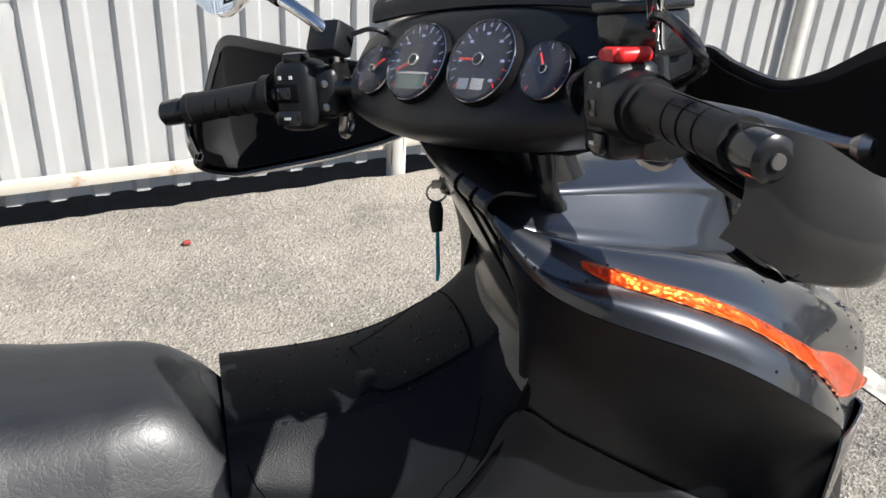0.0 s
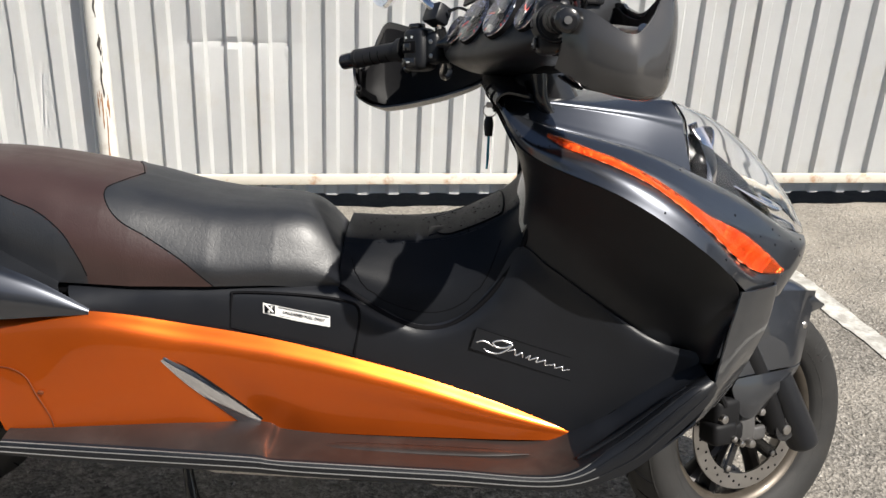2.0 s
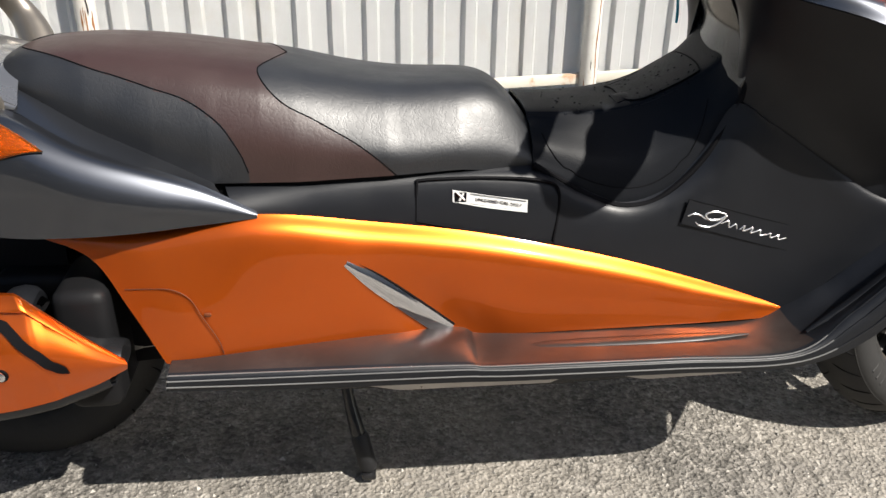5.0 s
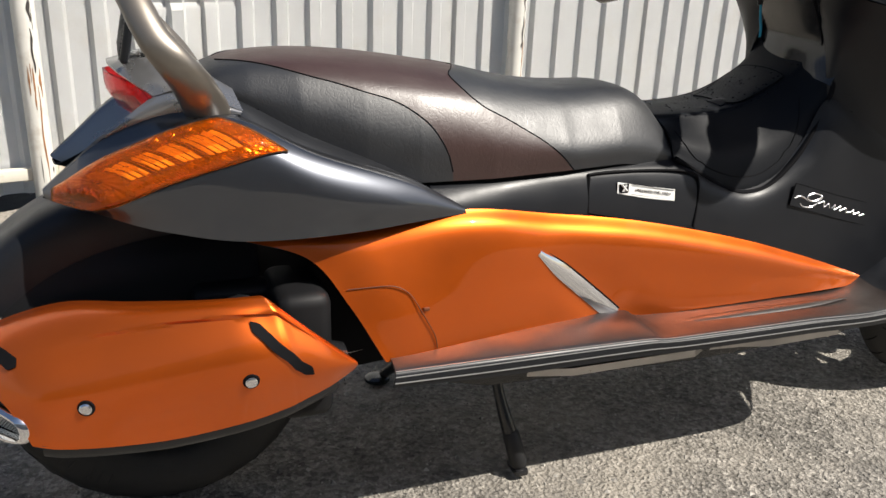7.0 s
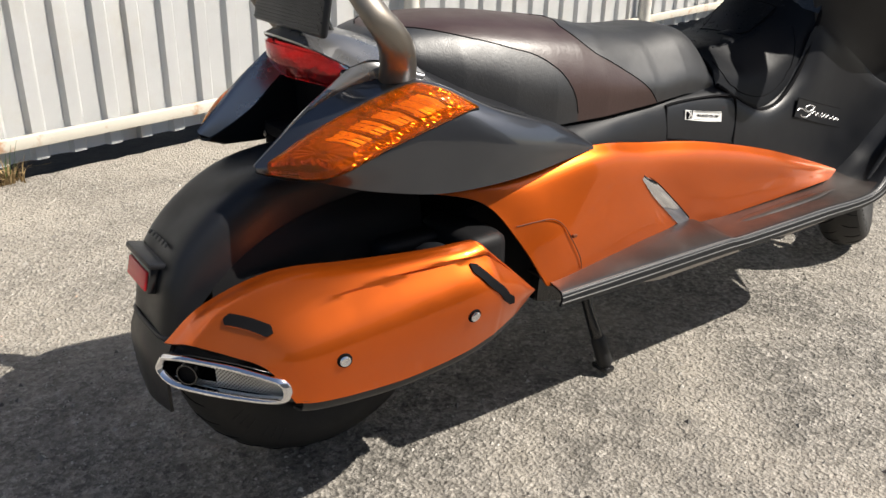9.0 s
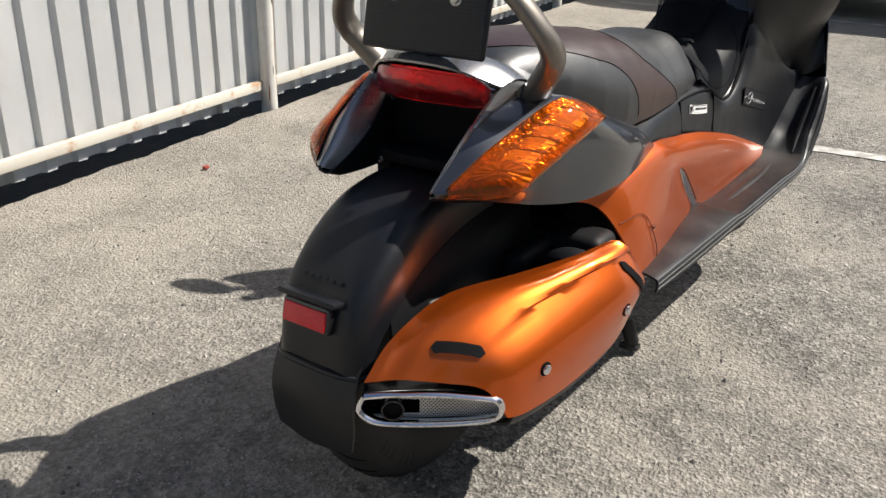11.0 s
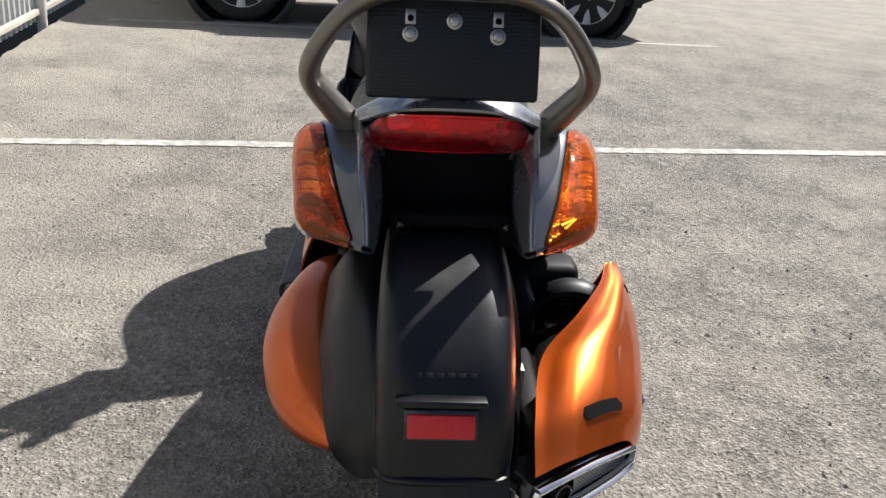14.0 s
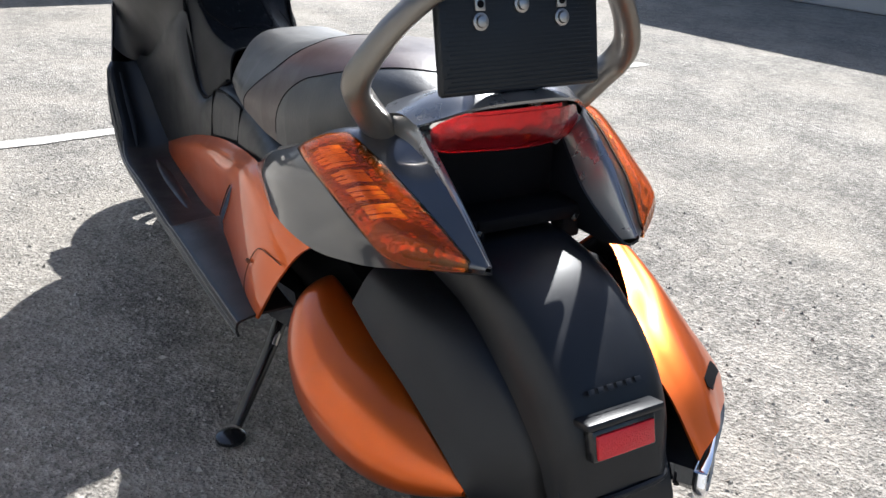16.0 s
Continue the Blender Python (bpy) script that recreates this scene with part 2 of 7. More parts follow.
def loop_loft(rings, cap=True):
    """A closed body through rings of equal count."""
    R = np.array(rings, float)
    m, n = R.shape[:2]
    F = [(i * n + j, (i + 1) * n + j, (i + 1) * n + (j + 1) % n, i * n + (j + 1) % n) for i in range(m - 1) for j in range(n)]
    if cap:
        F += [tuple(range(n))[::-1], tuple((m - 1) * n + j for j in range(n))]
    bm = bm_from(R.reshape(-1, 3), F)
    bmesh.ops.recalc_face_normals(bm, faces=bm.faces)
    return bm


def tube(path, radius, n=12, flat=1.0, up=(0, 0, 1), smooth=0):
    """A tube along a path; radius may be a list; flat squeezes it along up."""
    p = np.array(path, float)
    r = np.array(radius if hasattr(radius, "__len__") else [radius] * len(p), float)
    if smooth:
        r = spline(r.reshape(-1, 1), smooth)[:, 0]
        p = spline(p, smooth)
    rings = []
    for i in range(len(p)):
        d = p[min(i + 1, len(p) - 1)] - p[max(i - 1, 0)]
        d /= np.linalg.norm(d) + 1e-12
        u = np.array(up, float)
        s = np.cross(d, u)
        if np.linalg.norm(s) < 1e-4:
            s = np.cross(d, (1, 0, 0))
        s /= np.linalg.norm(s)
        w = np.cross(s, d)
        rings.append([p[i] + r[i] * (math.cos(a) * s + flat * math.sin(a) * w) for a in np.linspace(0, 2 * math.pi, n, endpoint=False)])
    return loop_loft(rings)


def box(cx, cy, cz, sx, sy, sz, bevel=0.003, seg=2):
    bm = bmesh.new()
    bmesh.ops.create_cube(bm, size=1, matrix=Matrix.Translation((cx, cy, cz)) @ Matrix.Diagonal((sx, sy, sz, 1)))
    if bevel:
        bmesh.ops.bevel(bm, geom=bm.edges[:], offset=bevel, segments=seg, profile=0.5, affect="EDGES")
    return bm


def turn(bm, m):
    bm.transform(m)
    return bm


def lathe(profile, n=32, axis="y", center=(0, 0, 0), closed=False):
    """A body of revolution: profile of (along, radius)."""
    rings = []
    for s, r in profile:
        ring = []
        for a in np.linspace(0, 2 * math.pi, n, endpoint=False):
            c, d = r * math.cos(a), r * math.sin(a)
            q = {"y": (c, s, d), "x": (s, c, d), "z": (c, d, s)}[axis]
            ring.append(np.add(center, q))
        rings.append(ring)
    if closed:
        rings.append(rings[0])
    return loop_loft(rings, cap=not closed)


def join(*bms):
    out = bmesh.new()
    for b in bms:
        me = bpy.data.meshes.new("tmp")
        b.to_mesh(me)
        out.from_mesh(me)
        b.free()
        bpy.data.meshes.remove(me)
    return out


def part(name, bm, material, parent=None, label="", sharp=38):
    me = bpy.data.meshes.new(name)
    bm.to_mesh(me)
    bm.free()
    for p in me.polygons:
        p.use_smooth = True
    me.set_sharp_from_angle(angle=radians(sharp))
    me.materials.append(material)
    ob = new(name, me)
    if parent is not None:
        ob.parent = parent
    if label:
        tagged(ob, label)
    return ob


def sided(rows, s):
    """The net as given for the right side (s = 1), or mirrored to the left (s = -1)."""
    return [[(x, y * s, z) for x, y, z in r] for r in rows]

# ---- ground ----
def ground_material():
    m = mat("asphalt", (0.206, 0.192, 0.171), 0.88, spec=0.3, vary=0.16, vary_scale=0.9)
    nt = m.node_tree
    N, L = nt.nodes, nt.links
    p = N["Principled BSDF"]
    co = N.new("ShaderNodeTexCoord")
    base = p.inputs["Base Color"].links[0].from_socket

    def noise_(scale, detail, lo, hi, a, b, rough_=0.65):
        n = N.new("ShaderNodeTexNoise")
        n.inputs["Scale"].default_value, n.inputs["Detail"].default_value = scale, detail
        n.inputs["Roughness"].default_value = rough_
        L.new(co.outputs["Object"], n.inputs["Vector"])
        r = N.new("ShaderNodeMapRange")
        r.inputs["From Min"].default_value, r.inputs["From Max"].default_value = lo, hi
        r.inputs["To Min"].default_value, r.inputs["To Max"].default_value = a, b
        L.new(n.outputs["Fac"], r.inputs["Value"])
        return r.outputs["Result"]

    def mul(sock, value):
        x = N.new("ShaderNodeMix")
        x.data_type, x.blend_type = "RGBA", "MULTIPLY"
        x.inputs["Factor"].default_value = 1
        L.new(sock, x.inputs["A"])
        L.new(value, x.inputs["B"])
        return x.outputs["Result"]

    c = mul(base, noise_(3.5, 8, 0.3, 0.7, 0.80, 1.18))
    c = mul(c, noise_(17, 6, 0.32, 0.68, 0.72, 1.26))
    c = mul(c, noise_(60, 7, 0.36, 0.64, 0.65, 1.30))
    c = mul(c, noise_(420, 3, 0.3, 0.7, 0.66, 1.34))
    v = N.new("ShaderNodeTexVoronoi")
    v.inputs["Scale"].default_value = 135
    L.new(co.outputs["Object"], v.inputs["Vector"])
    r = N.new("ShaderNodeMapRange")
    r.inputs["To Min"].default_value, r.inputs["To Max"].default_value = 0.60, 1.42
    sep = N.new("ShaderNodeSeparateColor")
    L.new(v.outputs["Color"], sep.inputs["Color"])
    L.new(sep.outputs[0], r.inputs["Value"])
    c = mul(c, r.outputs["Result"])
    # loose sand lies pale over the aggregate in patches
    x = N.new("ShaderNodeMix")
    x.data_type = "RGBA"
    L.new(c, x.inputs["A"])
    x.inputs["B"].default_value = (0.355, 0.322, 0.272, 1)
    # thicker along the fence and on the far side of the bays
    at = N.new("ShaderNodeSeparateXYZ")
    L.new(co.outputs["Object"], at.inputs["Vector"])
    amount = noise_(1.7, 9, 0.44, 0.68, 0.0, 0.75, 0.72)
    for axis, lo, hi, top in ((1, 0.2, 1.5, 0.45), (0, 3.5, 9.0, 0.6)):
        q = N.new("ShaderNodeMapRange")
        q.interpolation_type = "SMOOTHSTEP"
        q.inputs["From Min"].default_value, q.inputs["From Max"].default_value, q.inputs["To Max"].default_value = lo, hi, top
        L.new(at.outputs[axis], q.inputs["Value"])
        w = N.new("ShaderNodeMath")
        w.operation, w.use_clamp = "ADD", True
        L.new(amount, w.inputs[0])
        L.new(q.outputs["Result"], w.inputs[1])
        amount = w.outputs[0]
    grain = N.new("ShaderNodeMath")
    grain.operation = "MULTIPLY"
    L.new(amount, grain.inputs[0])
    L.new(noise_(110, 4, 0.35, 0.6, 0.55, 1.0), grain.inputs[1])
    L.new(grain.outputs[0], x.inputs["Factor"])
    # old oil and damp spots
    y = N.new("ShaderNodeMix")
    y.data_type = "RGBA"
    L.new(x.outputs["Result"], y.inputs["A"])
    y.inputs["B"].default_value = (0.075, 0.072, 0.068, 1)
    L.new(noise_(1.9, 9, 0.56, 0.74, 0.0, 0.62, 0.74), y.inputs["Factor"])
    L.new(y.outputs["Result"], p.inputs["Base Color"])
    h = N.new("ShaderNodeMath")
    h.operation = "ADD"
    L.new(v.outputs["Distance"], h.inputs[0])
    L.new(noise_(70, 5, 0.2, 0.8, 0.0, 1.4), h.inputs[1])
    b = N.new("ShaderNodeBump")
    b.inputs["Strength"].default_value, b.inputs["Distance"].default_value = 1.0, 0.0050
    L.new(h.outputs[0], b.inputs["Height"])
    L.new(b.outputs["Normal"], p.inputs["Normal"])
    return m


M_ASPHALT = ground_material()
# soil under the fence, its shade put into a near-black colour
M_SHADE_SOIL = mat("shade_darkened_soil", (0.030, 0.027, 0.024), 0.9, spec=0.2, vary=0.3, vary_scale=14, bump=0.6, bump_scale=60, bump_dist=0.01)
M_LINE = mat("worn_road_paint", (0.52, 0.51, 0.475), 0.8, vary=0.12, vary_scale=9, stain=(0.27, 0.26, 0.235), stain_scale=16, stain_amount=0.95, stain_lo=0.38, stain_hi=0.58, bump=0.8, bump_scale=90, bump_dist=0.003)
M_STONE = mat("loose_stone", (0.26, 0.245, 0.22), 0.85, island=0.7, vary=0.1, bump=0.4, bump_scale=200)
M_FENCE = mat("white_coated_sheet", (0.75, 0.75, 0.735), 0.42, spec=0.45, vary=0.04, vary_scale=2.5, stain=(0.62, 0.58, 0.50), stain_scale=5, stain_amount=0.35, rough_vary=0.06)
M_RAIL = mat("cream_painted_steel", (0.55, 0.52, 0.45), 0.5, vary=0.08, vary_scale=6, stain=(0.36, 0.17, 0.07), stain_scale=11, stain_amount=0.75, stain_lo=0.55, stain_hi=0.66, bump=0.15, bump_scale=60)
M_POST = mat("cream_painted_pipe", (0.58, 0.57, 0.53), 0.5, vary=0.08, vary_scale=6, stain=(0.24, 0.15, 0.09), stain_scale=11, stain_amount=0.35, bump=0.2, bump_scale=50)
M_RUST = mat("rust_streak", (0.25, 0.12, 0.05), 0.8, vary=0.3, vary_scale=30)
M_SCUFF = mat("dark_scuff", (0.035, 0.03, 0.028), 0.8, vary=0.3, vary_scale=30)
M_GRASS = mat("dry_grass", (0.27, 0.19, 0.09), 0.8, vary=0.3, vary_scale=30)
M_GRASSGREEN = mat("green_grass", (0.10, 0.16, 0.04), 0.7, vary=0.2, vary_scale=30)
M_BRICK = mat("red_fragment", (0.28, 0.05, 0.04), 0.7, vary=0.2)


def ground():
    # one sheet: fine near the scooter, coarse towards the horizon
    xs = np.concatenate([[-900, -200, -60, -20, -8], np.arange(-4, -1.51, 0.25), np.arange(-1.45, 6.6, 0.045), np.arange(6.75, 9.01, 0.25), [14, 30, 80, 250, 900]])
    # under the fence the asphalt breaks off in a ragged lip over lower soil
    ys = np.concatenate([[-900, -200, -60, -20, -8], np.arange(-5, 1.76, 0.25)])
    V = []
    for x in xs:
        lip = 1.975 + 0.018 * noise.noise((x * 5, 1, 7)) + 0.014 * noise.noise((x * 19, 3, 5))
        V += [(x, y, 0.006 * noise.noise((x * 0.6, y * 0.6, 2)) - 0.003 if -4 <= x <= 9 and y >= -5 else -0.003) for y in ys]
        V += [(x, lip, -0.001), (x, lip + 0.012, -0.02), (x, lip + 0.02, -0.15), (x, 5, -0.15), (x, 60, -0.15), (x, 900, -0.15)]
    n = len(ys) + 6
    F = [(i * n + j, (i + 1) * n + j, (i + 1) * n + j + 1, i * n + j + 1) for i in range(len(xs) - 1) for j in range(n - 1)]
    ob = part("ground", bm_from(V, F), M_ASPHALT)
    # faces below the lip get the soil with the shade in its colour
    ob.data.materials.append(M_SHADE_SOIL)
    for p in ob.data.polygons:
        if p.center.z < -0.05:
            p.material_index = 1
    return tagged(ob, "worn grey asphalt car park with pale sand and small stones", "ground", kind="structure")


ground()


def gz(x, y):
    return 0.006 * noise.noise((x * 0.6, y * 0.6, 2)) - 0.003


def painted_line(x0, y0, x1, y1, w):
    """A worn bay line with ragged edges, draped 4 mm over the asphalt."""
    n = 160
    d = Vector((x1 - x0, y1 - y0, 0))
    side = Vector((-d.y, d.x, 0)).normalized()
    V, F = [], []
    for i in range(n + 1):
        p = Vector((x0, y0, 0)) + d * (i / n)
        for s in (-1, 1):
            e = w / 2 + 0.012 * noise.noise((i * 0.9 + x0 * 7, s * 5.0, 1)) + 0.008 * noise.noise((i * 0.23, s * 9.0, x0))
            q = p + side * s * e
            V.append((q.x, q.y, gz(q.x, q.y) + 0.004))
        if i:
            F.append((2 * i - 2, 2 * i - 1, 2 * i + 1, 2 * i))
    ob = part("parking_line", bm_from(V, F), M_LINE)
    tagged(ob, "worn white parking bay line painted on the asphalt", "road marking", "bay lines", "structure")


painted_line(2.70, 1.93, 2.82, -3.30, 0.085)
painted_line(6.39, 1.66, 6.46, -3.58, 0.085)


def stones():
    """Loose grit on the asphalt, thicker along the fence."""
    V, F = [], []
    rnd = random.Random(5)
    for i in range(26000):
        if i < 2200:
            x, y = rnd.uniform(-1.2, 6.5), 1.945 - abs(rnd.gauss(0, 0.14))
        elif i < 4600:
            # swept-up gravel lying in loose drifts
            k = i % 9
            x, y = -0.9 + 0.62 * k + rnd.gauss(0, 0.30), min(1.92, 1.25 + 0.3 * math.sin(k * 2.1) + rnd.gauss(0, 0.22))
        else:
            x, y = (rnd.uniform(-1.6, 6.0), rnd.uniform(-2.6, 1.92)) if i < 11000 else (rnd.uniform(-1.3, 3.2), rnd.uniform(-1.4, 1.6))
        r = rnd.uniform(0.0014, 0.0050) if rnd.random() < 0.94 else rnd.uniform(0.005, 0.009)
        k = len(V)
        z = gz(x, y)
        a = rnd.uniform(0, 6.28)
        for dx, dy, dz in ((1, 0, 0), (-0.3, 0.9, 0.1), (-0.8, -0.5, 0), (0.1, 0.0, 0.9), (0.3, -0.9, 0.2)):
            j = rnd.uniform(0.7, 1.2) * r
            V.append((x + j * (dx * math.cos(a) - dy * math.sin(a)), y + j * (dx * math.sin(a) + dy * math.cos(a)), z + j * dz - 0.1 * r))
        F += [(k, k + 1, k + 3), (k + 1, k + 2, k + 3), (k + 2, k + 4, k + 3), (k + 4, k, k + 3)]
    ob = part("loose_stones", bm_from(V, F), M_STONE, sharp=20)
    tagged(ob, "loose grey grit and small stones scattered over the asphalt", "stones", kind="stuff")


stones()
ob = part("red_fragment", box(1.29, 1.68, 0.006, 0.024, 0.016, 0.012, 0.004), M_BRICK)
tagged(ob, "small red broken plastic fragment lying on the asphalt", "fragment")

# ---- fence ----
FENCE_Y, POST_X0, POST_STEP = 2.085, 0.224, 1.893
fence = tagged(new("fence"), "white corrugated sheet metal fence on round cream posts with a rusty cream bottom rail", "fence", kind="structure")


def fence_sheet(x0, ribs, seed):
    """A sheet of trapezoid ribs whose last edge laps over the next sheet, with a dent line in one."""
    pitch, V, F = 0.1305, [], []
    prof = [(0.0, 0.0), (0.032, 0.0), (0.045, -0.020), (0.086, -0.020), (0.099, 0.0)]
    line = [(x0 + k * pitch + a, b) for k in range(ribs) for a, b in prof] + [(x0 + ribs * pitch + a, b) for a, b in ((0.0, 0.0), (0.032, 0.0), (0.041, -0.014))]
    zs = [0.019, 0.30, 0.62, 0.645, 0.67, 1.1, 1.7, 2.25]
    rnd = random.Random(seed)
    for x, y in line:
        for z in zs:
            dent = 0.012 * math.exp(-((x - 0.72) / 0.22) ** 2) if abs(z - 0.645) < 0.01 else 0
            V.append((x + 0.002 * noise.noise((x * 3, z * 2, 1)), FENCE_Y + y - 0.0034 * (x - x0) / (ribs * pitch) + dent + 0.003 * noise.noise((x, z, 3.0)), z + 0.003 * rnd.random() * (z < 0.1)))
    n = len(zs)
    for i in range(len(line) - 1):
        for j in range(n - 1):
            F.append((i * n + j, (i + 1) * n + j, (i + 1) * n + j + 1, i * n + j + 1))
    bm = bm_from(V, F)
    bmesh.ops.solidify(bm, geom=bm.faces[:], thickness=0.0012)
    return part("sheet", bm, M_FENCE, fence, sharp=25)


for k in range(-5, 13):
    fence_sheet(0.767 + k * 1.0315, 8, k)
for k in range(-3, 8):
    x = POST_X0 + k * POST_STEP
    bm = tube([(x, FENCE_Y - 0.059, -0.16), (x, FENCE_Y - 0.059, 2.3)], 0.036, 20)
    part("post", bm, M_POST, fence)
    for z, h in ((0.096, 0.040), (1.45, 0.04)):
        part("rail", box(x + POST_STEP / 2, FENCE_Y - 0.0395, z, POST_STEP - 0.05, 0.030, h, 0.003), M_RAIL, fence, "cream painted steel rail with rust spots")
    part("bracket", box(x, FENCE_Y - 0.035, 0.094, 0.13, 0.014, 0.05, 0.003), M_POST, fence)
for x in (POST_X0, POST_X0 + POST_STEP):
    # rust runs and scuffs lie as thin flakes on the pipe
    rnd = random.Random(int(x * 100))
    for k in range(9):
        a0 = rnd.uniform(-2.5, -0.6)
        z0, h, w = rnd.uniform(0.02, 0.6), rnd.uniform(0.02, 0.10), rnd.uniform(0.03, 0.10)
        rows = []
        for f in np.linspace(0, 1, 7):
            ww = w * (0.25 + 0.75 * math.sin(math.pi * f)) * rnd.uniform(0.6, 1.2)
            rows.append([(x + 0.0364 * math.cos(a0 + ww * q), FENCE_Y - 0.059 + 0.0364 * math.sin(a0 + ww * q), z0 + h * f) for q in (-1, 0, 1)])
        part("rust_streak", shell(surf(rows, 12, 6), 0.0003), M_RUST if k % 3 else M_SCUFF, fence)
    # one long rust run down the pipe and black scuffs above it
    for z0, z1, w, a0, m in ((0.05, 0.40, 0.09, -1.25, M_RUST), (0.44, 0.58, 0.14, -1.30, M_SCUFF), (0.60, 0.68, 0.17, -1.2, M_SCUFF), (0.74, 0.82, 0.12, -1.35, M_SCUFF)):
        rows = []
        for f in np.linspace(0, 1, 9):
            ww = w * rnd.uniform(0.5, 1.1) * (0.3 + 0.7 * math.sin(math.pi * f))
            a = a0 + 0.06 * math.sin(9 * f + z0)
            rows.append([(x + 0.0366 * math.cos(a + ww * q), FENCE_Y - 0.059 + 0.0366 * math.sin(a + ww * q), z0 + (z1 - z0) * f) for q in (-1, 0, 1)])
        part("rust_streak", shell(surf(rows, 24, 6), 0.0003), m, fence)


def grass_tuft(x, y):
    rnd = random.Random(3)
    tuft = tagged(new("grass_tuft"), "dry yellow grass tuft at the foot of a fence post", "grass")
    tuft.location = (x, y, 0)
    for name, count, m, hh in (("dry_grass", 60, M_GRASS, 0.10), ("green_grass", 6, M_GRASSGREEN, 0.17)):
        V, F = [], []
        for i in range(count):
            a, l = rnd.uniform(0, 6.28), rnd.uniform(0.4, 1.0) * hh
            bx, by = rnd.gauss(0, 0.022), rnd.gauss(0, 0.012)
            lean = rnd.uniform(0.3, 1.3) if m is M_GRASS else rnd.uniform(0.05, 0.3)
            k = len(V)
            for s in range(4):
                f = s / 3
                w = 0.003 * (1 - f) + 0.0004
                cx = bx + math.cos(a) * lean * l * f * f
                cy = by + math.sin(a) * lean * l * f * f - 0.01
                cz = l * f * (1 - 0.35 * lean * f)
                V += [(cx - w * math.sin(a), cy + w * math.cos(a), max(cz, 0.001 * s)), (cx + w * math.sin(a), cy - w * math.cos(a), max(cz, 0.001 * s) + 0.001)]
            F += [(k + 2 * s, k + 2 * s + 1, k + 2 * s + 3, k + 2 * s + 2) for s in range(3)]
        part(name, bm_from(V, F), m, tuft)


grass_tuft(POST_X0 + 0.07, FENCE_Y - 0.115)

# ---- scooter ----
scooter = tagged(new("motor_scooter"), "graphite grey and orange maxi scooter parked on its side stand", "scooter")
scooter.matrix_world = pose(0.1396, 0.2367, 0, 0, 0, -9.3) @ pose(0, 0, 0, -1.7, 0, 0) @ pose(0.95, 0, -0.001, 0, -0.26, 0) @ Matrix.Diagonal((1.011, 1, 1, 1)) @ Matrix.Translation((-0.95, 0, 0))


# seat
def seat():
    xs = [0.165, 0.19, 0.24, 0.31, 0.40, 0.49, 0.60, 0.67, 0.75, 0.82, 0.885, 0.915, 0.945, 0.966]
    zt = [0.730, 0.747, 0.758, 0.762, 0.757, 0.745, 0.727, 0.709, 0.697, 0.695, 0.694, 0.679, 0.648, 0.614]
    xb = [0.165, 0.24, 0.31, 0.40, 0.48, 0.60, 0.73, 0.84, 0.966]
    zb = [0.705, 0.680, 0.647, 0.600, 0.576, 0.574, 0.576, 0.576, 0.558]
    wb = [0.085, 0.115, 0.138, 0.158, 0.168, 0.168, 0.160, 0.142, 0.112]
    fy = np.array([0, 0.25, 0.48, 0.68, 0.85, 0.985, 0.975])
    f_rear = np.array([0, 0.012, 0.050, 0.13, 0.29, 0.62, 1.0])
    f_front = np.array([0, 0.008, 0.05, 0.19, 0.45, 0.74, 1.0])
    nx, nh = 240, 48
    X = np.linspace(xs[0], xs[-1], nx)
    tt = np.array([cr(np.array(zt).reshape(-1, 1), np.interp(x, xs, range(len(xs))))[0] for x in X])
    for _ in range(90):
        tt[1:-1] = 0.25 * tt[:-2] + 0.5 * tt[1:-1] + 0.25 * tt[2:]
    bb = np.interp(X, xb, zb)
    ww = np.interp(X, xb, wb)
    hpar = np.linspace(0, 6, nh)
    yy = spline(fy.reshape(-1, 1), nh)[:, 0]
    G = np.zeros((nx, 2 * nh - 1, 3))
    H = np.zeros((nx, 2 * nh - 1))
    for i, x in enumerate(X):
        k = min(1, max(0, (x - 0.55) / 0.2))
        zz = spline((f_rear * (1 - k) + f_front * k).reshape(-1, 1), nh)[:, 0]
        w = ww[i] * (1 - 0.25 * max(0, (0.2 - x) / 0.035) ** 2)
        for j in range(2 * nh - 1):
            q = abs(j - nh + 1)
            s = -1 if j < nh - 1 else 1
            G[i, j] = (x, s * yy[q] * w, tt[i] - zz[q] * (tt[i] - bb[i]))
            H[i, j] = zz[q]
    front = spline(list(zip([0, 0.03, 0.09, 0.28, 0.41, 0.59, 0.78, 1.0], [0.585, 0.558, 0.548, 0.582, 0.630, 0.681, 0.715, 0.742])), 80)
    rear = spline(list(zip([0.15, 0.20, 0.25, 0.32, 0.40, 0.45, 0.49, 0.515, 0.528, 0.532], [-0.10, 0.0, 0.10, 0.22, 0.29, 0.34, 0.46, 0.66, 0.85, 1.02])), 90)
    hs, sx = front[:, 0], front[:, 1]
    px, ph = rear[:, 0], rear[:, 1]
    f1 = lambda x, h: x - np.interp(h, hs, sx)
    f2 = lambda x, h: h - (np.interp(x, px, ph) if x < 0.532 else 9)
    # pull the nearest points onto the seams so that the covers meet along clean curves
    for f, along in ((f1, 0), (f2, 1)):
        moved = set()
        for i in range(nx - 1):
            for j in range(2 * nh - 1):
                a, b = f(G[i, j, 0], H[i, j]), f(G[i + 1, j, 0], H[i + 1, j])
                if a * b < 0 and abs(a) < 5 and abs(b) < 5:
                    t = a / (a - b)
                    tgt = G[i, j] * (1 - t) + G[i + 1, j] * t
                    hh = H[i, j] * (1 - t) + H[i + 1, j] * t
                    k = i if t < 0.5 else i + 1
                    if (k, j) not in moved:
                        G[k, j], H[k, j] = tgt, hh
                        moved.add((k, j))
    groups = {"front": [], "band": [], "pad": []}
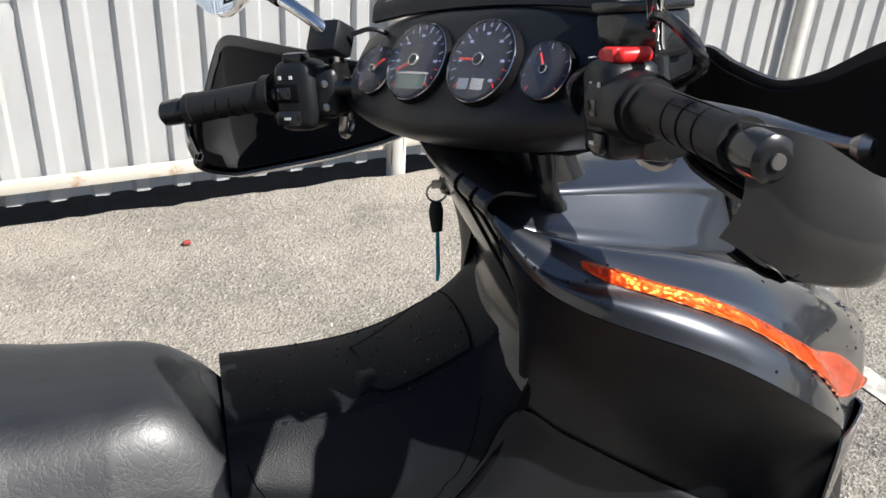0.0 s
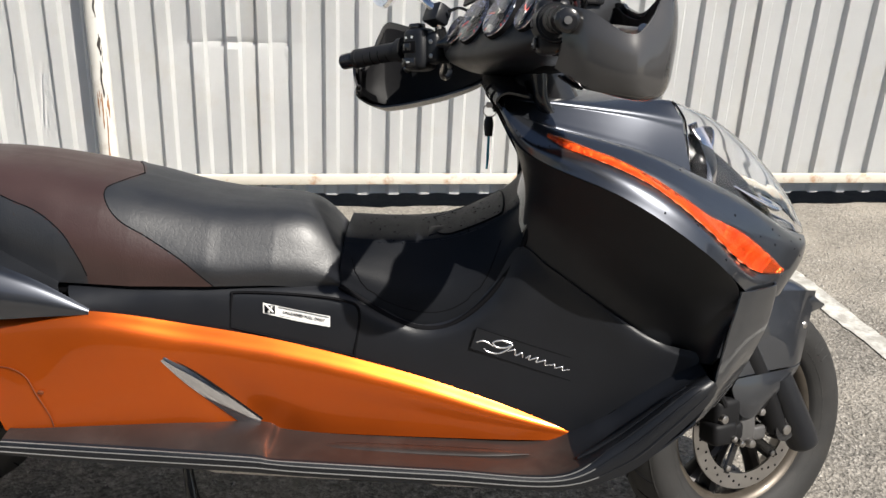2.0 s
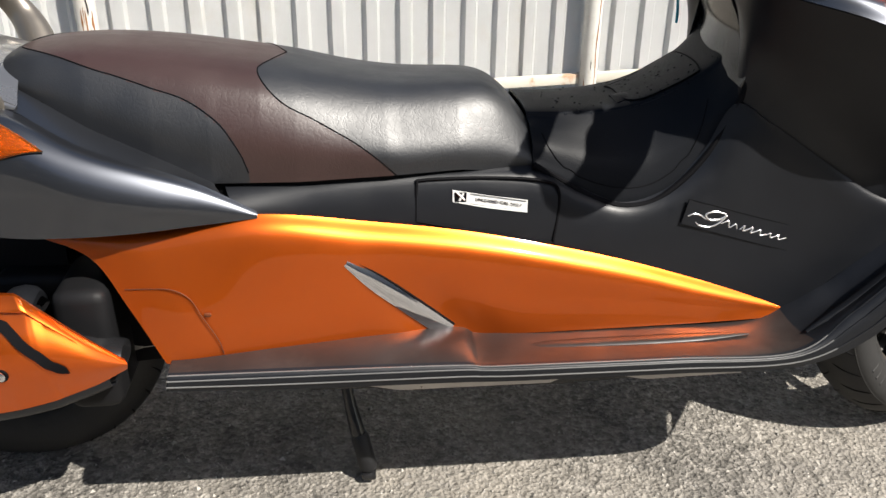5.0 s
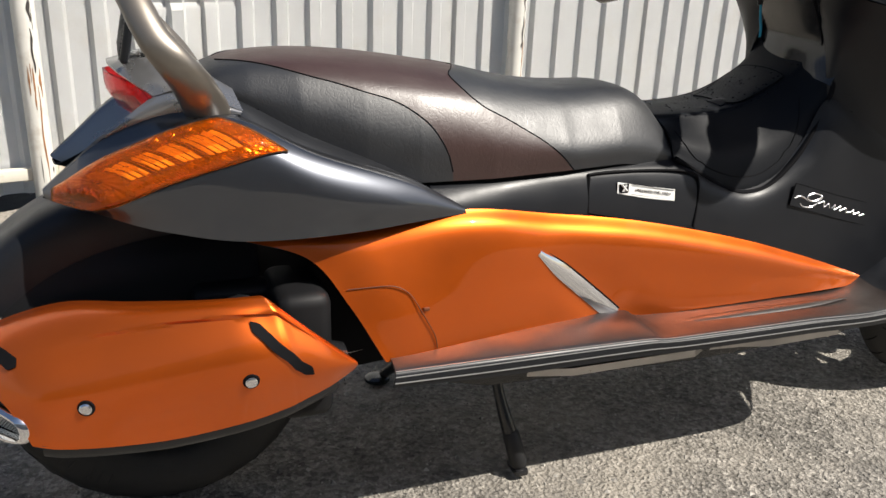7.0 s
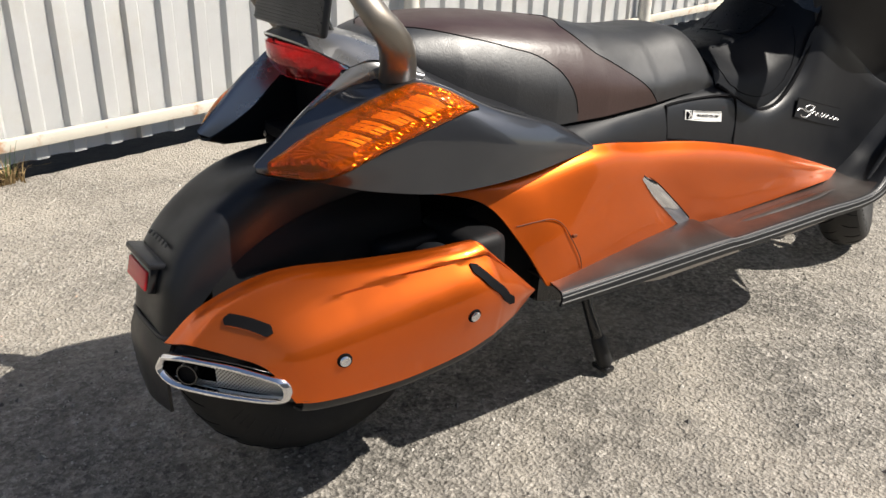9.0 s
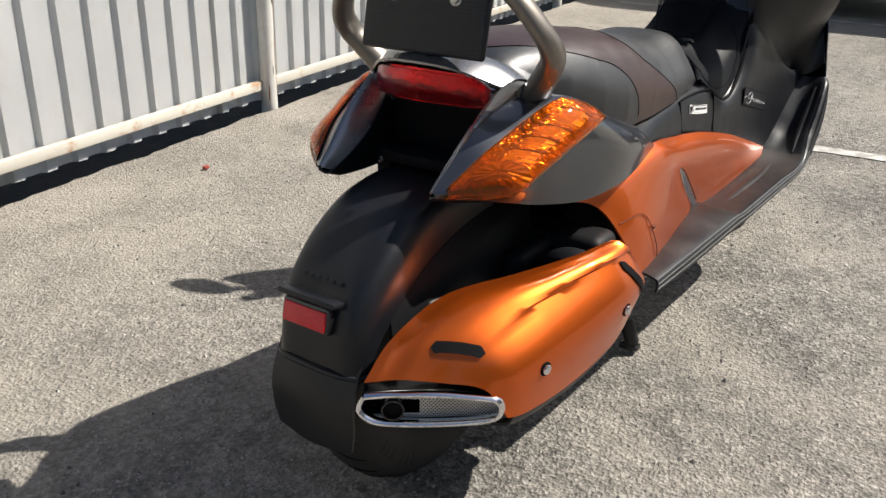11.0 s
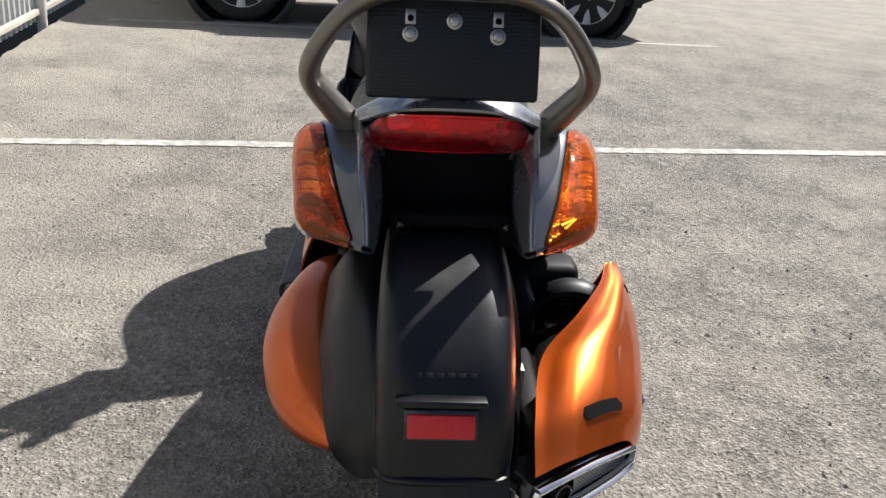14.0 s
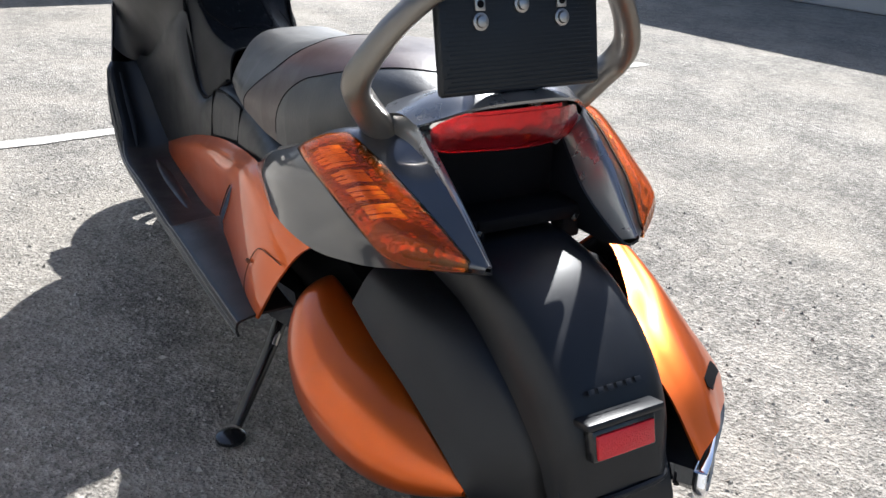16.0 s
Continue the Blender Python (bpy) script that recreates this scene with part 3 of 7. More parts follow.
    m = 2 * nh - 1
    for i in range(nx - 1):
        for j in range(m - 1):
            idx = [(i, j), (i + 1, j), (i + 1, j + 1), (i, j + 1)]
            x = np.mean([G[a][0] for a in idx])
            h = np.mean([H[a] for a in idx])
            g = "front" if f1(x, h) > 0 else ("pad" if f2(x, h) > 0 else "band")
            groups[g].append(tuple(a * m + b for a, b in idx))
    ob = tagged(new("seat"), "")
    ob.parent = scooter
    V = G.reshape(-1, 3)
    for g, name, material, lab in (("front", "front_cover", M_LEATHER, "grained black vinyl"), ("band", "middle_cover", M_BROWN, "dark brown vinyl"), ("pad", "rear_side_pad", M_LEATHER, "black vinyl side pad")):
        bm = bm_from(V, groups[g])
        bmesh.ops.delete(bm, geom=[v for v in bm.verts if not v.link_faces], context="VERTS")
        part(name, bm, material, ob, lab, sharp=60)
    # front and rear ends, and the base under the cushion
    ring = [tuple(p) for p in G[-1]]
    c = np.mean(ring, axis=0)
    part("front_end", shell(surf([[tuple(p) for p in G[-1][::6]], [tuple(p * 0.6 + np.array((0.972, 0, 0.585)) * 0.4) for p in G[-1][::6]], [(0.972, 0.06 * (k / 13 * 2 - 1), 0.56) for k in range(len(G[-1][::6]))]], 8, 27), 0.003), M_LEATHER, ob)
    part("rear_end", shell(surf([[tuple(p) for p in G[0][::6]], [(0.168, p[1] * 0.7, 0.70) for p in G[0][::6]]], 4, 27), 0.003), M_LEATHER, ob)
    base = [[(x, s * (w - 0.012), z - d) for d, s in ((-0.006, -1), (0.022, -1), (0.022, 1), (-0.006, 1))] for x, w, z in zip(xb, wb, zb)]
    part("seat_base", loop_loft(base), M_DARK, ob)
    # stitched seams
    for s in (-1, 1):
        for pts, in (([(np.interp(h, hs, sx), h) for h in np.linspace(0, 1, 50)],), ([(x, np.interp(x, px, ph)) for x in np.linspace(0.205, 0.53, 50)],)):
            path = []
            for x, h in pts:
                i = min(nx - 1, max(0, int(round((x - xs[0]) / (xs[-1] - xs[0]) * (nx - 1)))))
                k = min(1, max(0, (x - 0.55) / 0.2))
                zz = spline((f_rear * (1 - k) + f_front * k).reshape(-1, 1), nh)[:, 0]
                y = np.interp(h, zz, yy) * ww[i]
                path.append((x, s * y, tt[i] - h * (tt[i] - bb[i]) + 0.0005))
            part("seam", tube(path, 0.0010, 6), M_DARK, ob)


seat()


# bodywork
def paired(name, rows, nu, nv, material, th=0.003, label="", flip=1, warp=None, sides=(1, -1), parent=None):
    out = []
    for s in sides:
        G = surf(rows, nu, nv)
        if warp:
            G = warp(G)
        G = G * np.array((1, s, 1))
        out.append(part(name, shell(G, th, flip * s), material, parent or scooter, label))
    return out


SIDE = [
    [(0.49, -0.140, 0.572), (0.50, -0.175, 0.556), (0.52, -0.188, 0.525), (0.55, -0.176, 0.45)],
    [(0.60, -0.140, 0.572), (0.60, -0.163, 0.554), (0.60, -0.174, 0.515), (0.60, -0.165, 0.43)],
    [(0.78, -0.128, 0.573), (0.78, -0.147, 0.556), (0.78, -0.158, 0.49), (0.78, -0.150, 0.39)],
    [(0.95, -0.112, 0.568), (0.96, -0.139, 0.545), (0.97, -0.151, 0.46), (0.97, -0.150, 0.35)],
    [(1.03, -0.122, 0.533), (1.03, -0.142, 0.512), (1.04, -0.152, 0.44), (1.04, -0.152, 0.32)],
    [(1.10, -0.125, 0.507), (1.10, -0.144, 0.488), (1.11, -0.153, 0.42), (1.11, -0.155, 0.31)],
    [(1.17, -0.124, 0.529), (1.17, -0.145, 0.50), (1.19, -0.154, 0.42), (1.20, -0.158, 0.31)],
    [(1.225, -0.122, 0.59), (1.24, -0.147, 0.54), (1.28, -0.155, 0.43), (1.30, -0.162, 0.31)],
    [(1.264, -0.124, 0.664), (1.29, -0.146, 0.60), (1.36, -0.157, 0.45), (1.385, -0.168, 0.31)],
    [(1.318, -0.146, 0.636), (1.36, -0.155, 0.575), (1.44, -0.165, 0.48), (1.44, -0.172, 0.37)],
    [(1.392, -0.156, 0.586), (1.435, -0.164, 0.535), (1.50, -0.174, 0.48), (1.49, -0.178, 0.415)],
    [(1.492, -0.166, 0.520), (1.525, -0.174, 0.503), (1.55, -0.180, 0.49), (1.548, -0.185, 0.463)],
    [(1.575, -0.178, 0.503), (1.578, -0.181, 0.497), (1.58, -0.185, 0.49), (1.575, -0.188, 0.480)],
]
paired("side_panel", SIDE, 60, 16, M_BLACK, 0.004, "matt black plastic side panel")

LEGSHIELD = [
    [(1.240, -0.060, 0.86), (1.232, -0.108, 0.872), (1.224, -0.136, 0.876)],
    [(1.262, -0.116, 0.79), (1.260, -0.146, 0.812), (1.253, -0.174, 0.844)],
    [(1.282, -0.136, 0.727), (1.310, -0.184, 0.775), (1.322, -0.229, 0.825)],
    [(1.335, -0.157, 0.683), (1.388, -0.200, 0.740), (1.408, -0.265, 0.801)],
    [(1.405, -0.163, 0.622), (1.466, -0.207, 0.672), (1.511, -0.279, 0.741)],
    [(1.470, -0.166, 0.574), (1.536, -0.208, 0.610), (1.588, -0.249, 0.677)],
    [(1.530, -0.170, 0.533), (1.578, -0.207, 0.555), (1.621, -0.220, 0.622)],
    [(1.575, -0.177, 0.502), (1.588, -0.216, 0.515), (1.603, -0.232, 0.575)],
    [(1.583, -0.188, 0.488), (1.590, -0.222, 0.490), (1.590, -0.243, 0.528)],
]
LEGSHIELD = [[r[0], tuple(0.35 * np.array(r[1]) + 0.325 * (np.array(r[0]) + np.array(r[2]))), r[2]] for r in LEGSHIELD]
LEGSHIELD = [[(r[0][0] - 0.015, r[0][1] + 0.012, r[0][2] - 0.075) if 1 < k < 7 else (r[0][0] + 0.01, r[0][1] + 0.03, r[0][2] - 0.008), *r] for k, r in enumerate(LEGSHIELD)]
paired("leg_shield", LEGSHIELD, 90, 24, M_BLACK, 0.004, "matt black plastic leg shield", warp=lambda G: eased(G, 25))


LEAF_A, LEAF_B = np.array((0.662, 0.459)), np.array((0.816, 0.326))


def leaf_depth(t):
    return 0.009 * np.clip(t, 0, 1.05) ** 1.2


def chrome_dent(G):
    # the cover sinks in along the chrome leaf, deeper towards the floorboard
    d = LEAF_B - LEAF_A
    n = np.linalg.norm(d)
    d = d / n
    rel = G[:, :, [0, 2]] - LEAF_A
    t = rel @ d / n
    e = rel @ np.array((-d[1], d[0]))
    q = np.where(e < -0.010, (e + 0.010) / 0.024, np.where(e > 0.018, (e - 0.018) / 0.042, 0))
    G = G.copy()
    G[:, :, 1] += leaf_depth(t) * np.exp(-q ** 2)
    return G


ORANGE = [
    [(0.205, -0.172, 0.515), (0.300, -0.198, 0.484), (0.352, -0.228, 0.415), (0.398, -0.250, 0.330)],
    [(0.370, -0.188, 0.522), (0.395, -0.212, 0.490), (0.430, -0.236, 0.415), (0.450, -0.248, 0.322)],
    [(0.538, -0.190, 0.535), (0.545, -0.212, 0.505), (0.555, -0.224, 0.420), (0.570, -0.233, 0.318)],
    [(0.700, -0.170, 0.508), (0.700, -0.195, 0.478), (0.710, -0.202, 0.400), (0.720, -0.210, 0.318)],
    [(0.870, -0.162, 0.478), (0.870, -0.184, 0.450), (0.875, -0.188, 0.390), (0.880, -0.194, 0.316)],
    [(1.080, -0.158, 0.425), (1.080, -0.177, 0.402), (1.080, -0.180, 0.360), (1.080, -0.186, 0.313)],
    [(1.250, -0.158, 0.370), (1.250, -0.172, 0.355), (1.250, -0.175, 0.335), (1.250, -0.180, 0.311)],
    [(1.386, -0.160, 0.326), (1.387, -0.166, 0.320), (1.387, -0.168, 0.315), (1.387, -0.171, 0.309)],
]
paired("orange_side_cover", ORANGE, 170, 44, M_ORANGE, 0.004, "glossy metallic orange side cover", warp=chrome_dent)

for s in (1, -1):
    # chrome leaf on the sunken step and the dark gap in front of it
    ts = np.linspace(0, 1, 9)
    c = [(LEAF_A[0] + (LEAF_B[0] - LEAF_A[0]) * t, -0.2025 + 0.003 * t + leaf_depth(t), LEAF_A[1] + (LEAF_B[1] - LEAF_A[1]) * t) for t in ts]
    c = spline(c, 26)
    wid = spline(np.array([[0.0040], [0.0110], [0.0124], [0.0126], [0.0122]]), 26)[:, 0]
    nrm = np.array((0.654, 0, 0.757))
    rows = [[tuple(p + nrm * w * k + np.array((0, 0.002 * k - 0.002 * (1 - abs(k)), 0))) for k in (-1, -0.4, 0.3, 1)] for p, w in zip(c, wid)]
    G = surf(rows, 52, 9) * np.array((1, s, 1))
    part("chrome_trim", shell(G, 0.005, -s), M_CHROME, scooter, "polished chrome trim leaf")
    rows = [[tuple(p + nrm * (w + 0.0022 + 0.0026 * k) + np.array((0, 0.0005 - 0.0008 * k, 0))) for k in (-1, 0, 1)] for i, (p, w) in enumerate(zip(c, wid))]
    part("vent", shell(surf(rows, 40, 5) * np.array((1, s, 1)), 0.003, -s), M_DARK, scooter)

# access cover outlined in the orange panel
for s in (1, -1):
    line = [(0.349, -0.2265, 0.442), (0.385, -0.2315, 0.4435), (0.416, -0.2365, 0.443), (0.439, -0.239, 0.429), (0.455, -0.2455, 0.402), (0.475, -0.2485, 0.363), (0.480, -0.2485, 0.340)]
    part("cover_gap", tube([(x, y * s, z) for x, y, z in line], 0.0009, 6, smooth=40), M_GAPORANGE, scooter)
    part("cover_notch", box(0.463, -0.2440 * s, 0.404, 0.010, 0.006, 0.006, 0.002), M_GAPORANGE, scooter)

FAIRING = [
    [(1.216, -0.120, 0.900), (1.219, -0.122, 0.905), (1.221, -0.123, 0.905), (1.224, -0.123, 0.902), (1.227, -0.122, 0.895)],
    [(1.251, -0.175, 0.847), (1.258, -0.178, 0.860), (1.270, -0.172, 0.876), (1.284, -0.155, 0.885), (1.298, -0.130, 0.880)],
    [(1.321, -0.230, 0.827), (1.332, -0.206, 0.855), (1.345, -0.197, 0.864), (1.362, -0.160, 0.871), (1.387, -0.115, 0.856)],
    [(1.406, -0.266, 0.804), (1.413, -0.225, 0.839), (1.434, -0.212, 0.841), (1.452, -0.160, 0.851), (1.470, -0.092, 0.831)],
    [(1.508, -0.280, 0.744), (1.520, -0.236, 0.784), (1.528, -0.209, 0.799), (1.540, -0.150, 0.813), (1.552, -0.058, 0.795)],
    [(1.586, -0.250, 0.680), (1.595, -0.208, 0.705), (1.620, -0.180, 0.732), (1.634, -0.128, 0.764), (1.632, -0.055, 0.751)],
    [(1.626, -0.219, 0.638), (1.648, -0.180, 0.662), (1.672, -0.158, 0.687), (1.702, -0.108, 0.716), (1.707, -0.050, 0.707)],
    [(1.664, -0.188, 0.610), (1.690, -0.156, 0.646), (1.706, -0.142, 0.656), (1.745, -0.088, 0.682), (1.762, -0.040, 0.684)],
    [(1.718, -0.140, 0.602), (1.735, -0.122, 0.626), (1.748, -0.106, 0.640), (1.776, -0.062, 0.664), (1.784, -0.025, 0.675)],
    [(1.745, -0.065, 0.600), (1.768, -0.055, 0.622), (1.781, -0.048, 0.640), (1.789, -0.028, 0.655), (1.789, -0.012, 0.664)],
    [(1.757, 0.000, 0.602), (1.776, 0.000, 0.624), (1.787, 0.000, 0.642), (1.791, 0.000, 0.655), (1.789, 0.000, 0.664)],
]
FAIRING = [[r[0], tuple((np.array(r[0]) + np.array(r[1])) / 2 + np.array((0, -0.006, 0.004)) * (0 < k < 7)), *r[1:]] for k, r in enumerate(FAIRING)]
# the inner edge lies in a step below the hood
FAIRING = [[*r[:-1], (r[-1][0], r[-1][1] - 0.004, r[-1][2] - 0.010 * (0 < k < 5))] for k, r in enumerate(FAIRING)]
paired("front_fairing", FAIRING, 100, 32, M_GREY, 0.004, "graphite metallic front fairing side", warp=lambda G: eased(G, 25))
for s in (1, -1):
    part("hood_gap", tube([(r[-1][0], r[-1][1] * s, r[-1][2] + 0.0005) for r in FAIRING[1:6]], 0.0016, 6, smooth=40), M_DARK, scooter)
HOOD = []
for e, q, c in (((1.227, 0.122, 0.892), (1.221, 0.078, 0.914), (1.218, 0.922)), ((1.298, 0.129, 0.876), (1.297, 0.078, 0.910), (1.296, 0.918)),
                ((1.387, 0.114, 0.852), (1.385, 0.063, 0.901), (1.384, 0.911)), ((1.470, 0.091, 0.827), (1.461, 0.047, 0.891), (1.456, 0.905)), ((1.552, 0.057, 0.792), (1.533, 0.028, 0.876), (1.517, 0.901))):
    e, q = np.array(e), np.array(q)
    flank = [e + np.array((0, 0.001, -0.014)), e + np.array((0, 0.0005, -0.001)), e * 0.8 + q * 0.2, e * 0.5 + q * 0.5, e * 0.2 + q * 0.8, q]
    HOOD.append([(x, -y, z) for x, y, z in flank] + [(c[0], 0.0, c[1])] + [tuple(p) for p in flank[::-1]])
part("hood", shell(surf(HOOD, 40, 84), 0.004, -1), M_GREY, scooter, "graphite metallic hood behind the headlight")
LENS = [
    [(1.554, -0.054, 0.794), (1.540, -0.034, 0.871), (1.520, 0.0, 0.902), (1.540, 0.034, 0.871), (1.554, 0.054, 0.794)],
    [(1.630, -0.052, 0.751), (1.620, -0.040, 0.826), (1.602, 0.0, 0.869), (1.620, 0.040, 0.826), (1.630, 0.052, 0.751)],
    [(1.704, -0.047, 0.707), (1.697, -0.034, 0.766), (1.686, 0.0, 0.806), (1.697, 0.034, 0.766), (1.704, 0.047, 0.707)],
    [(1.758, -0.038, 0.685), (1.752, -0.024, 0.718), (1.745, 0.0, 0.743), (1.752, 0.024, 0.718), (1.758, 0.038, 0.685)],
    [(1.782, -0.020, 0.676), (1.779, -0.010, 0.688), (1.774, 0.0, 0.697), (1.779, 0.010, 0.688), (1.782, 0.020, 0.676)],
]
headlight = new("headlight")
headlight.parent = scooter
GL = surf(LENS, 40, 40)
lens = part("lens", shell(GL, 0.003, -1), M_CLEAR, headlight, "clear curved headlight lens")
lens.visible_shadow = False
part("housing", shell(GL * np.array((1, 0.94, 1)) - np.array((0.020, 0, 0.040)), 0.003, -1), M_GLOSSBLACK, headlight)
for x, z, r in ((1.578, 0.832, 0.9),):
    bowl = lathe([(0.0, 0.010 * r), (0.008, 0.024 * r), (0.020, 0.033 * r), (0.034, 0.038 * r), (0.036, 0.036 * r), (0.02, 0.030 * r), (0.008, 0.021 * r), (0.003, 0.008 * r)], 28, "x")
    part("reflector", turn(bowl, pose(x - 0.02, 0, z, 0, 12, 0)), M_CHROME, headlight, "chrome reflector bowl")
    part("bowl_shell", turn(lathe([(-0.004, 0.012 * r), (0.004, 0.027 * r), (0.017, 0.0365 * r), (0.030, 0.0405 * r), (0.031, 0.0392 * r), (0.018, 0.0352 * r), (0.006, 0.0262 * r)], 28, "x"), pose(x - 0.02, 0, z, 0, 12, 0)), M_GLOSSBLACK, headlight)
    part("bulb", turn(lathe([(0, 0.006), (0.024, 0.007), (0.030, 0.003)], 14, "x"), pose(x - 0.015, 0, z, 0, 12, 0)), M_STEEL, headlight)
for s in (1, -1):
    part("projector", turn(lathe([(0.0, 0.006), (0.004, 0.016), (0.012, 0.021), (0.022, 0.020), (0.030, 0.013), (0.033, 0.004)], 24, "x"), pose(1.556, -0.030 * s, 0.806, 0, 22, 0)), M_GLOSSBLACK, headlight)
    bracket = [(1.595, -0.047 * s, 0.757), (1.595, -0.046 * s, 0.790), (1.590, -0.042 * s, 0.816), (1.579, -0.034 * s, 0.840), (1.566, -0.018 * s, 0.862)]
    band = [[(x + w, y - 0.002 * s * (1 - abs(w) / 0.008), z + 0.4 * w) for w in (-0.008, -0.003, 0.003, 0.008)] for x, y, z in bracket]
    part("bracket", shell(surf(band, 24, 8), 0.003, -s), M_CHROME, headlight, "chrome bracket")
    part("gasket", tube([(1.553, -0.0545 * s, 0.793), (1.541, -0.0345 * s, 0.871), (1.530, -0.018 * s, 0.893), (1.522, 0, 0.9025)], 0.0016, 8, smooth=24), M_DARK, headlight)
part("reflector_rim", tube([(1.640, -0.034, 0.764), (1.690, -0.032, 0.738), (1.722, -0.022, 0.722), (1.732, 0, 0.717), (1.722, 0.022, 0.722), (1.690, 0.032, 0.738), (1.640, 0.034, 0.764)], [0.003, 0.007, 0.010, 0.011, 0.010, 0.007, 0.003], 12, 0.5, smooth=40), M_CHROME, headlight, "chrome lower reflector rim")
shelf = [[(x, w * k, z - 0.004 * abs(k)) for k in (-1, -0.5, 0, 0.5, 1)] for x, z, w in ((1.575, 0.776, 0.052), (1.630, 0.748, 0.049), (1.690, 0.712, 0.043), (1.735, 0.695, 0.034), (1.762, 0.688, 0.022))]
part("shelf", shell(surf(shelf, 20, 16), 0.003, 1), M_GUARD, headlight, "dark grey plastic shelf under the bulbs")

GFAIR = eased(surf(FAIRING, 100, 32), 25)
NFAIR = normals(GFAIR)
if NFAIR[40, 12, 1] > 0:
    NFAIR = -NFAIR


def lay_on(G, S, NS):
    """The points of G dropped onto the sheet S, and the sheet's normals there."""
    flat, fn = S.reshape(-1, 3), NS.reshape(-1, 3)
    out, on = np.zeros_like(G), np.zeros_like(G)
    for i in range(G.shape[0]):
        for j in range(G.shape[1]):
            d = ((flat - G[i, j]) ** 2).sum(1)
            near = np.argpartition(d, 6)[:6]
            w = 1 / (d[near] + 1e-6)
            q, n = (flat[near] * w[:, None]).sum(0) / w.sum(), (fn[near] * w[:, None]).sum(0)
            n /= np.linalg.norm(n)
            out[i, j], on[i, j] = G[i, j] - n * np.dot(G[i, j] - q, n), n
    return out, on


# front indicators: orange-red lens strips let into the fairing
INDI = []
for top, low in (((1.290, -0.180, 0.875), (1.290, -0.182, 0.872)), ((1.316, -0.189, 0.868), (1.315, -0.196, 0.860)), ((1.359, -0.206, 0.857), (1.357, -0.217, 0.849)), ((1.403, -0.218, 0.844), (1.399, -0.232, 0.837)),
                 ((1.450, -0.230, 0.822), (1.447, -0.242, 0.817)), ((1.491, -0.235, 0.799), (1.488, -0.250, 0.791)), ((1.542, -0.224, 0.767), (1.530, -0.249, 0.758)), ((1.609, -0.190, 0.730), (1.585, -0.224, 0.709)),
                 ((1.668, -0.162, 0.685), (1.645, -0.184, 0.662)), ((1.700, -0.149, 0.658), (1.686, -0.158, 0.650)), ((1.706, -0.146, 0.653), (1.702, -0.149, 0.650))):
    INDI.append([top, tuple((np.array(top) + np.array(low)) / 2), low])
for s in (1, -1):
    ind = new("front_indicator")
    ind.parent = scooter
    G, nn = lay_on(surf(INDI, 90, 12), GFAIR, NFAIR)
    ii, jj = np.meshgrid(np.linspace(0, 1, 90), np.linspace(-1, 1, 12), indexing="ij")
    edge = (1 - jj ** 4)[:, :, None]
    flute = (0.0018 * np.sin(ii * 150) * np.clip(0.35 + (ii - 0.5) * 3, 0.35, 1))[:, :, None]
    side = np.array((1, s, 1))
    o = part("lens", shell((G + nn * (0.003 + 0.004 * edge)) * side, 0.002, 1), M_ORANGELENS, ind, "orange-red ribbed lens")
    o.visible_shadow = False
    part("reflector", shell((G + nn * (0.0012 + flute)) * side, 0.001, 1), M_INDIREFL, ind)
    # dark divider across the wide end, facets before it
    part("divider", shell((G[74:82] + nn[74:82] * (0.0034 + flute[74:82] * 0.3)) * side, 0.0006, 1), M_AMBERDARK, ind)

# tail bodywork
TAIL = [
    [(-0.040, -0.108, 0.592), (-0.040, -0.110, 0.590), (-0.040, -0.113, 0.586), (-0.038, -0.114, 0.580)],
    [(-0.004, -0.112, 0.624), (-0.006, -0.135, 0.605), (-0.002, -0.160, 0.590), (0.006, -0.150, 0.572)],
    [(0.035, -0.118, 0.656), (0.034, -0.155, 0.628), (0.036, -0.195, 0.596), (0.050, -0.185, 0.562)],
    [(0.083, -0.125, 0.677), (0.083, -0.166, 0.650), (0.083, -0.207, 0.608), (0.085, -0.200, 0.552)],
    [(0.133, -0.132, 0.692), (0.130, -0.176, 0.670), (0.130, -0.216, 0.622), (0.120, -0.212, 0.545)],
    [(0.212, -0.150, 0.692), (0.210, -0.188, 0.690), (0.213, -0.222, 0.650), (0.200, -0.230, 0.531)],
    [(0.302, -0.182, 0.646), (0.303, -0.215, 0.640), (0.305, -0.238, 0.600), (0.300, -0.238, 0.530)],
    [(0.400, -0.190, 0.612), (0.400, -0.212, 0.604), (0.400, -0.230, 0.572), (0.390, -0.228, 0.530)],
    [(0.465, -0.192, 0.586), (0.463, -0.206, 0.578), (0.462, -0.216, 0.558), (0.455, -0.216, 0.532)],
    [(0.540, -0.192, 0.541), (0.540, -0.195, 0.539), (0.540, -0.197, 0.537), (0.540, -0.198, 0.533)],
]
paired("tail_panel", TAIL, 90, 30, M_GREY, 0.004, "graphite metallic tail side panel", flip=-1, warp=lambda G: eased(G, 12))
UNDERSEAT = [
    [(0.133, -0.128, 0.690), (0.14, -0.095, 0.715), (0.15, -0.06, 0.73)],
    [(0.212, -0.148, 0.690), (0.215, -0.12, 0.700), (0.22, -0.09, 0.71)],
    [(0.302, -0.181, 0.645), (0.305, -0.155, 0.652), (0.31, -0.12, 0.66)],
    [(0.400, -0.189, 0.611), (0.400, -0.165, 0.615), (0.40, -0.13, 0.62)],
    [(0.490, -0.190, 0.572), (0.480, -0.165, 0.576), (0.48, -0.13, 0.58)],
]
paired("tail_ledge", UNDERSEAT, 40, 10, M_GREY, 0.004)
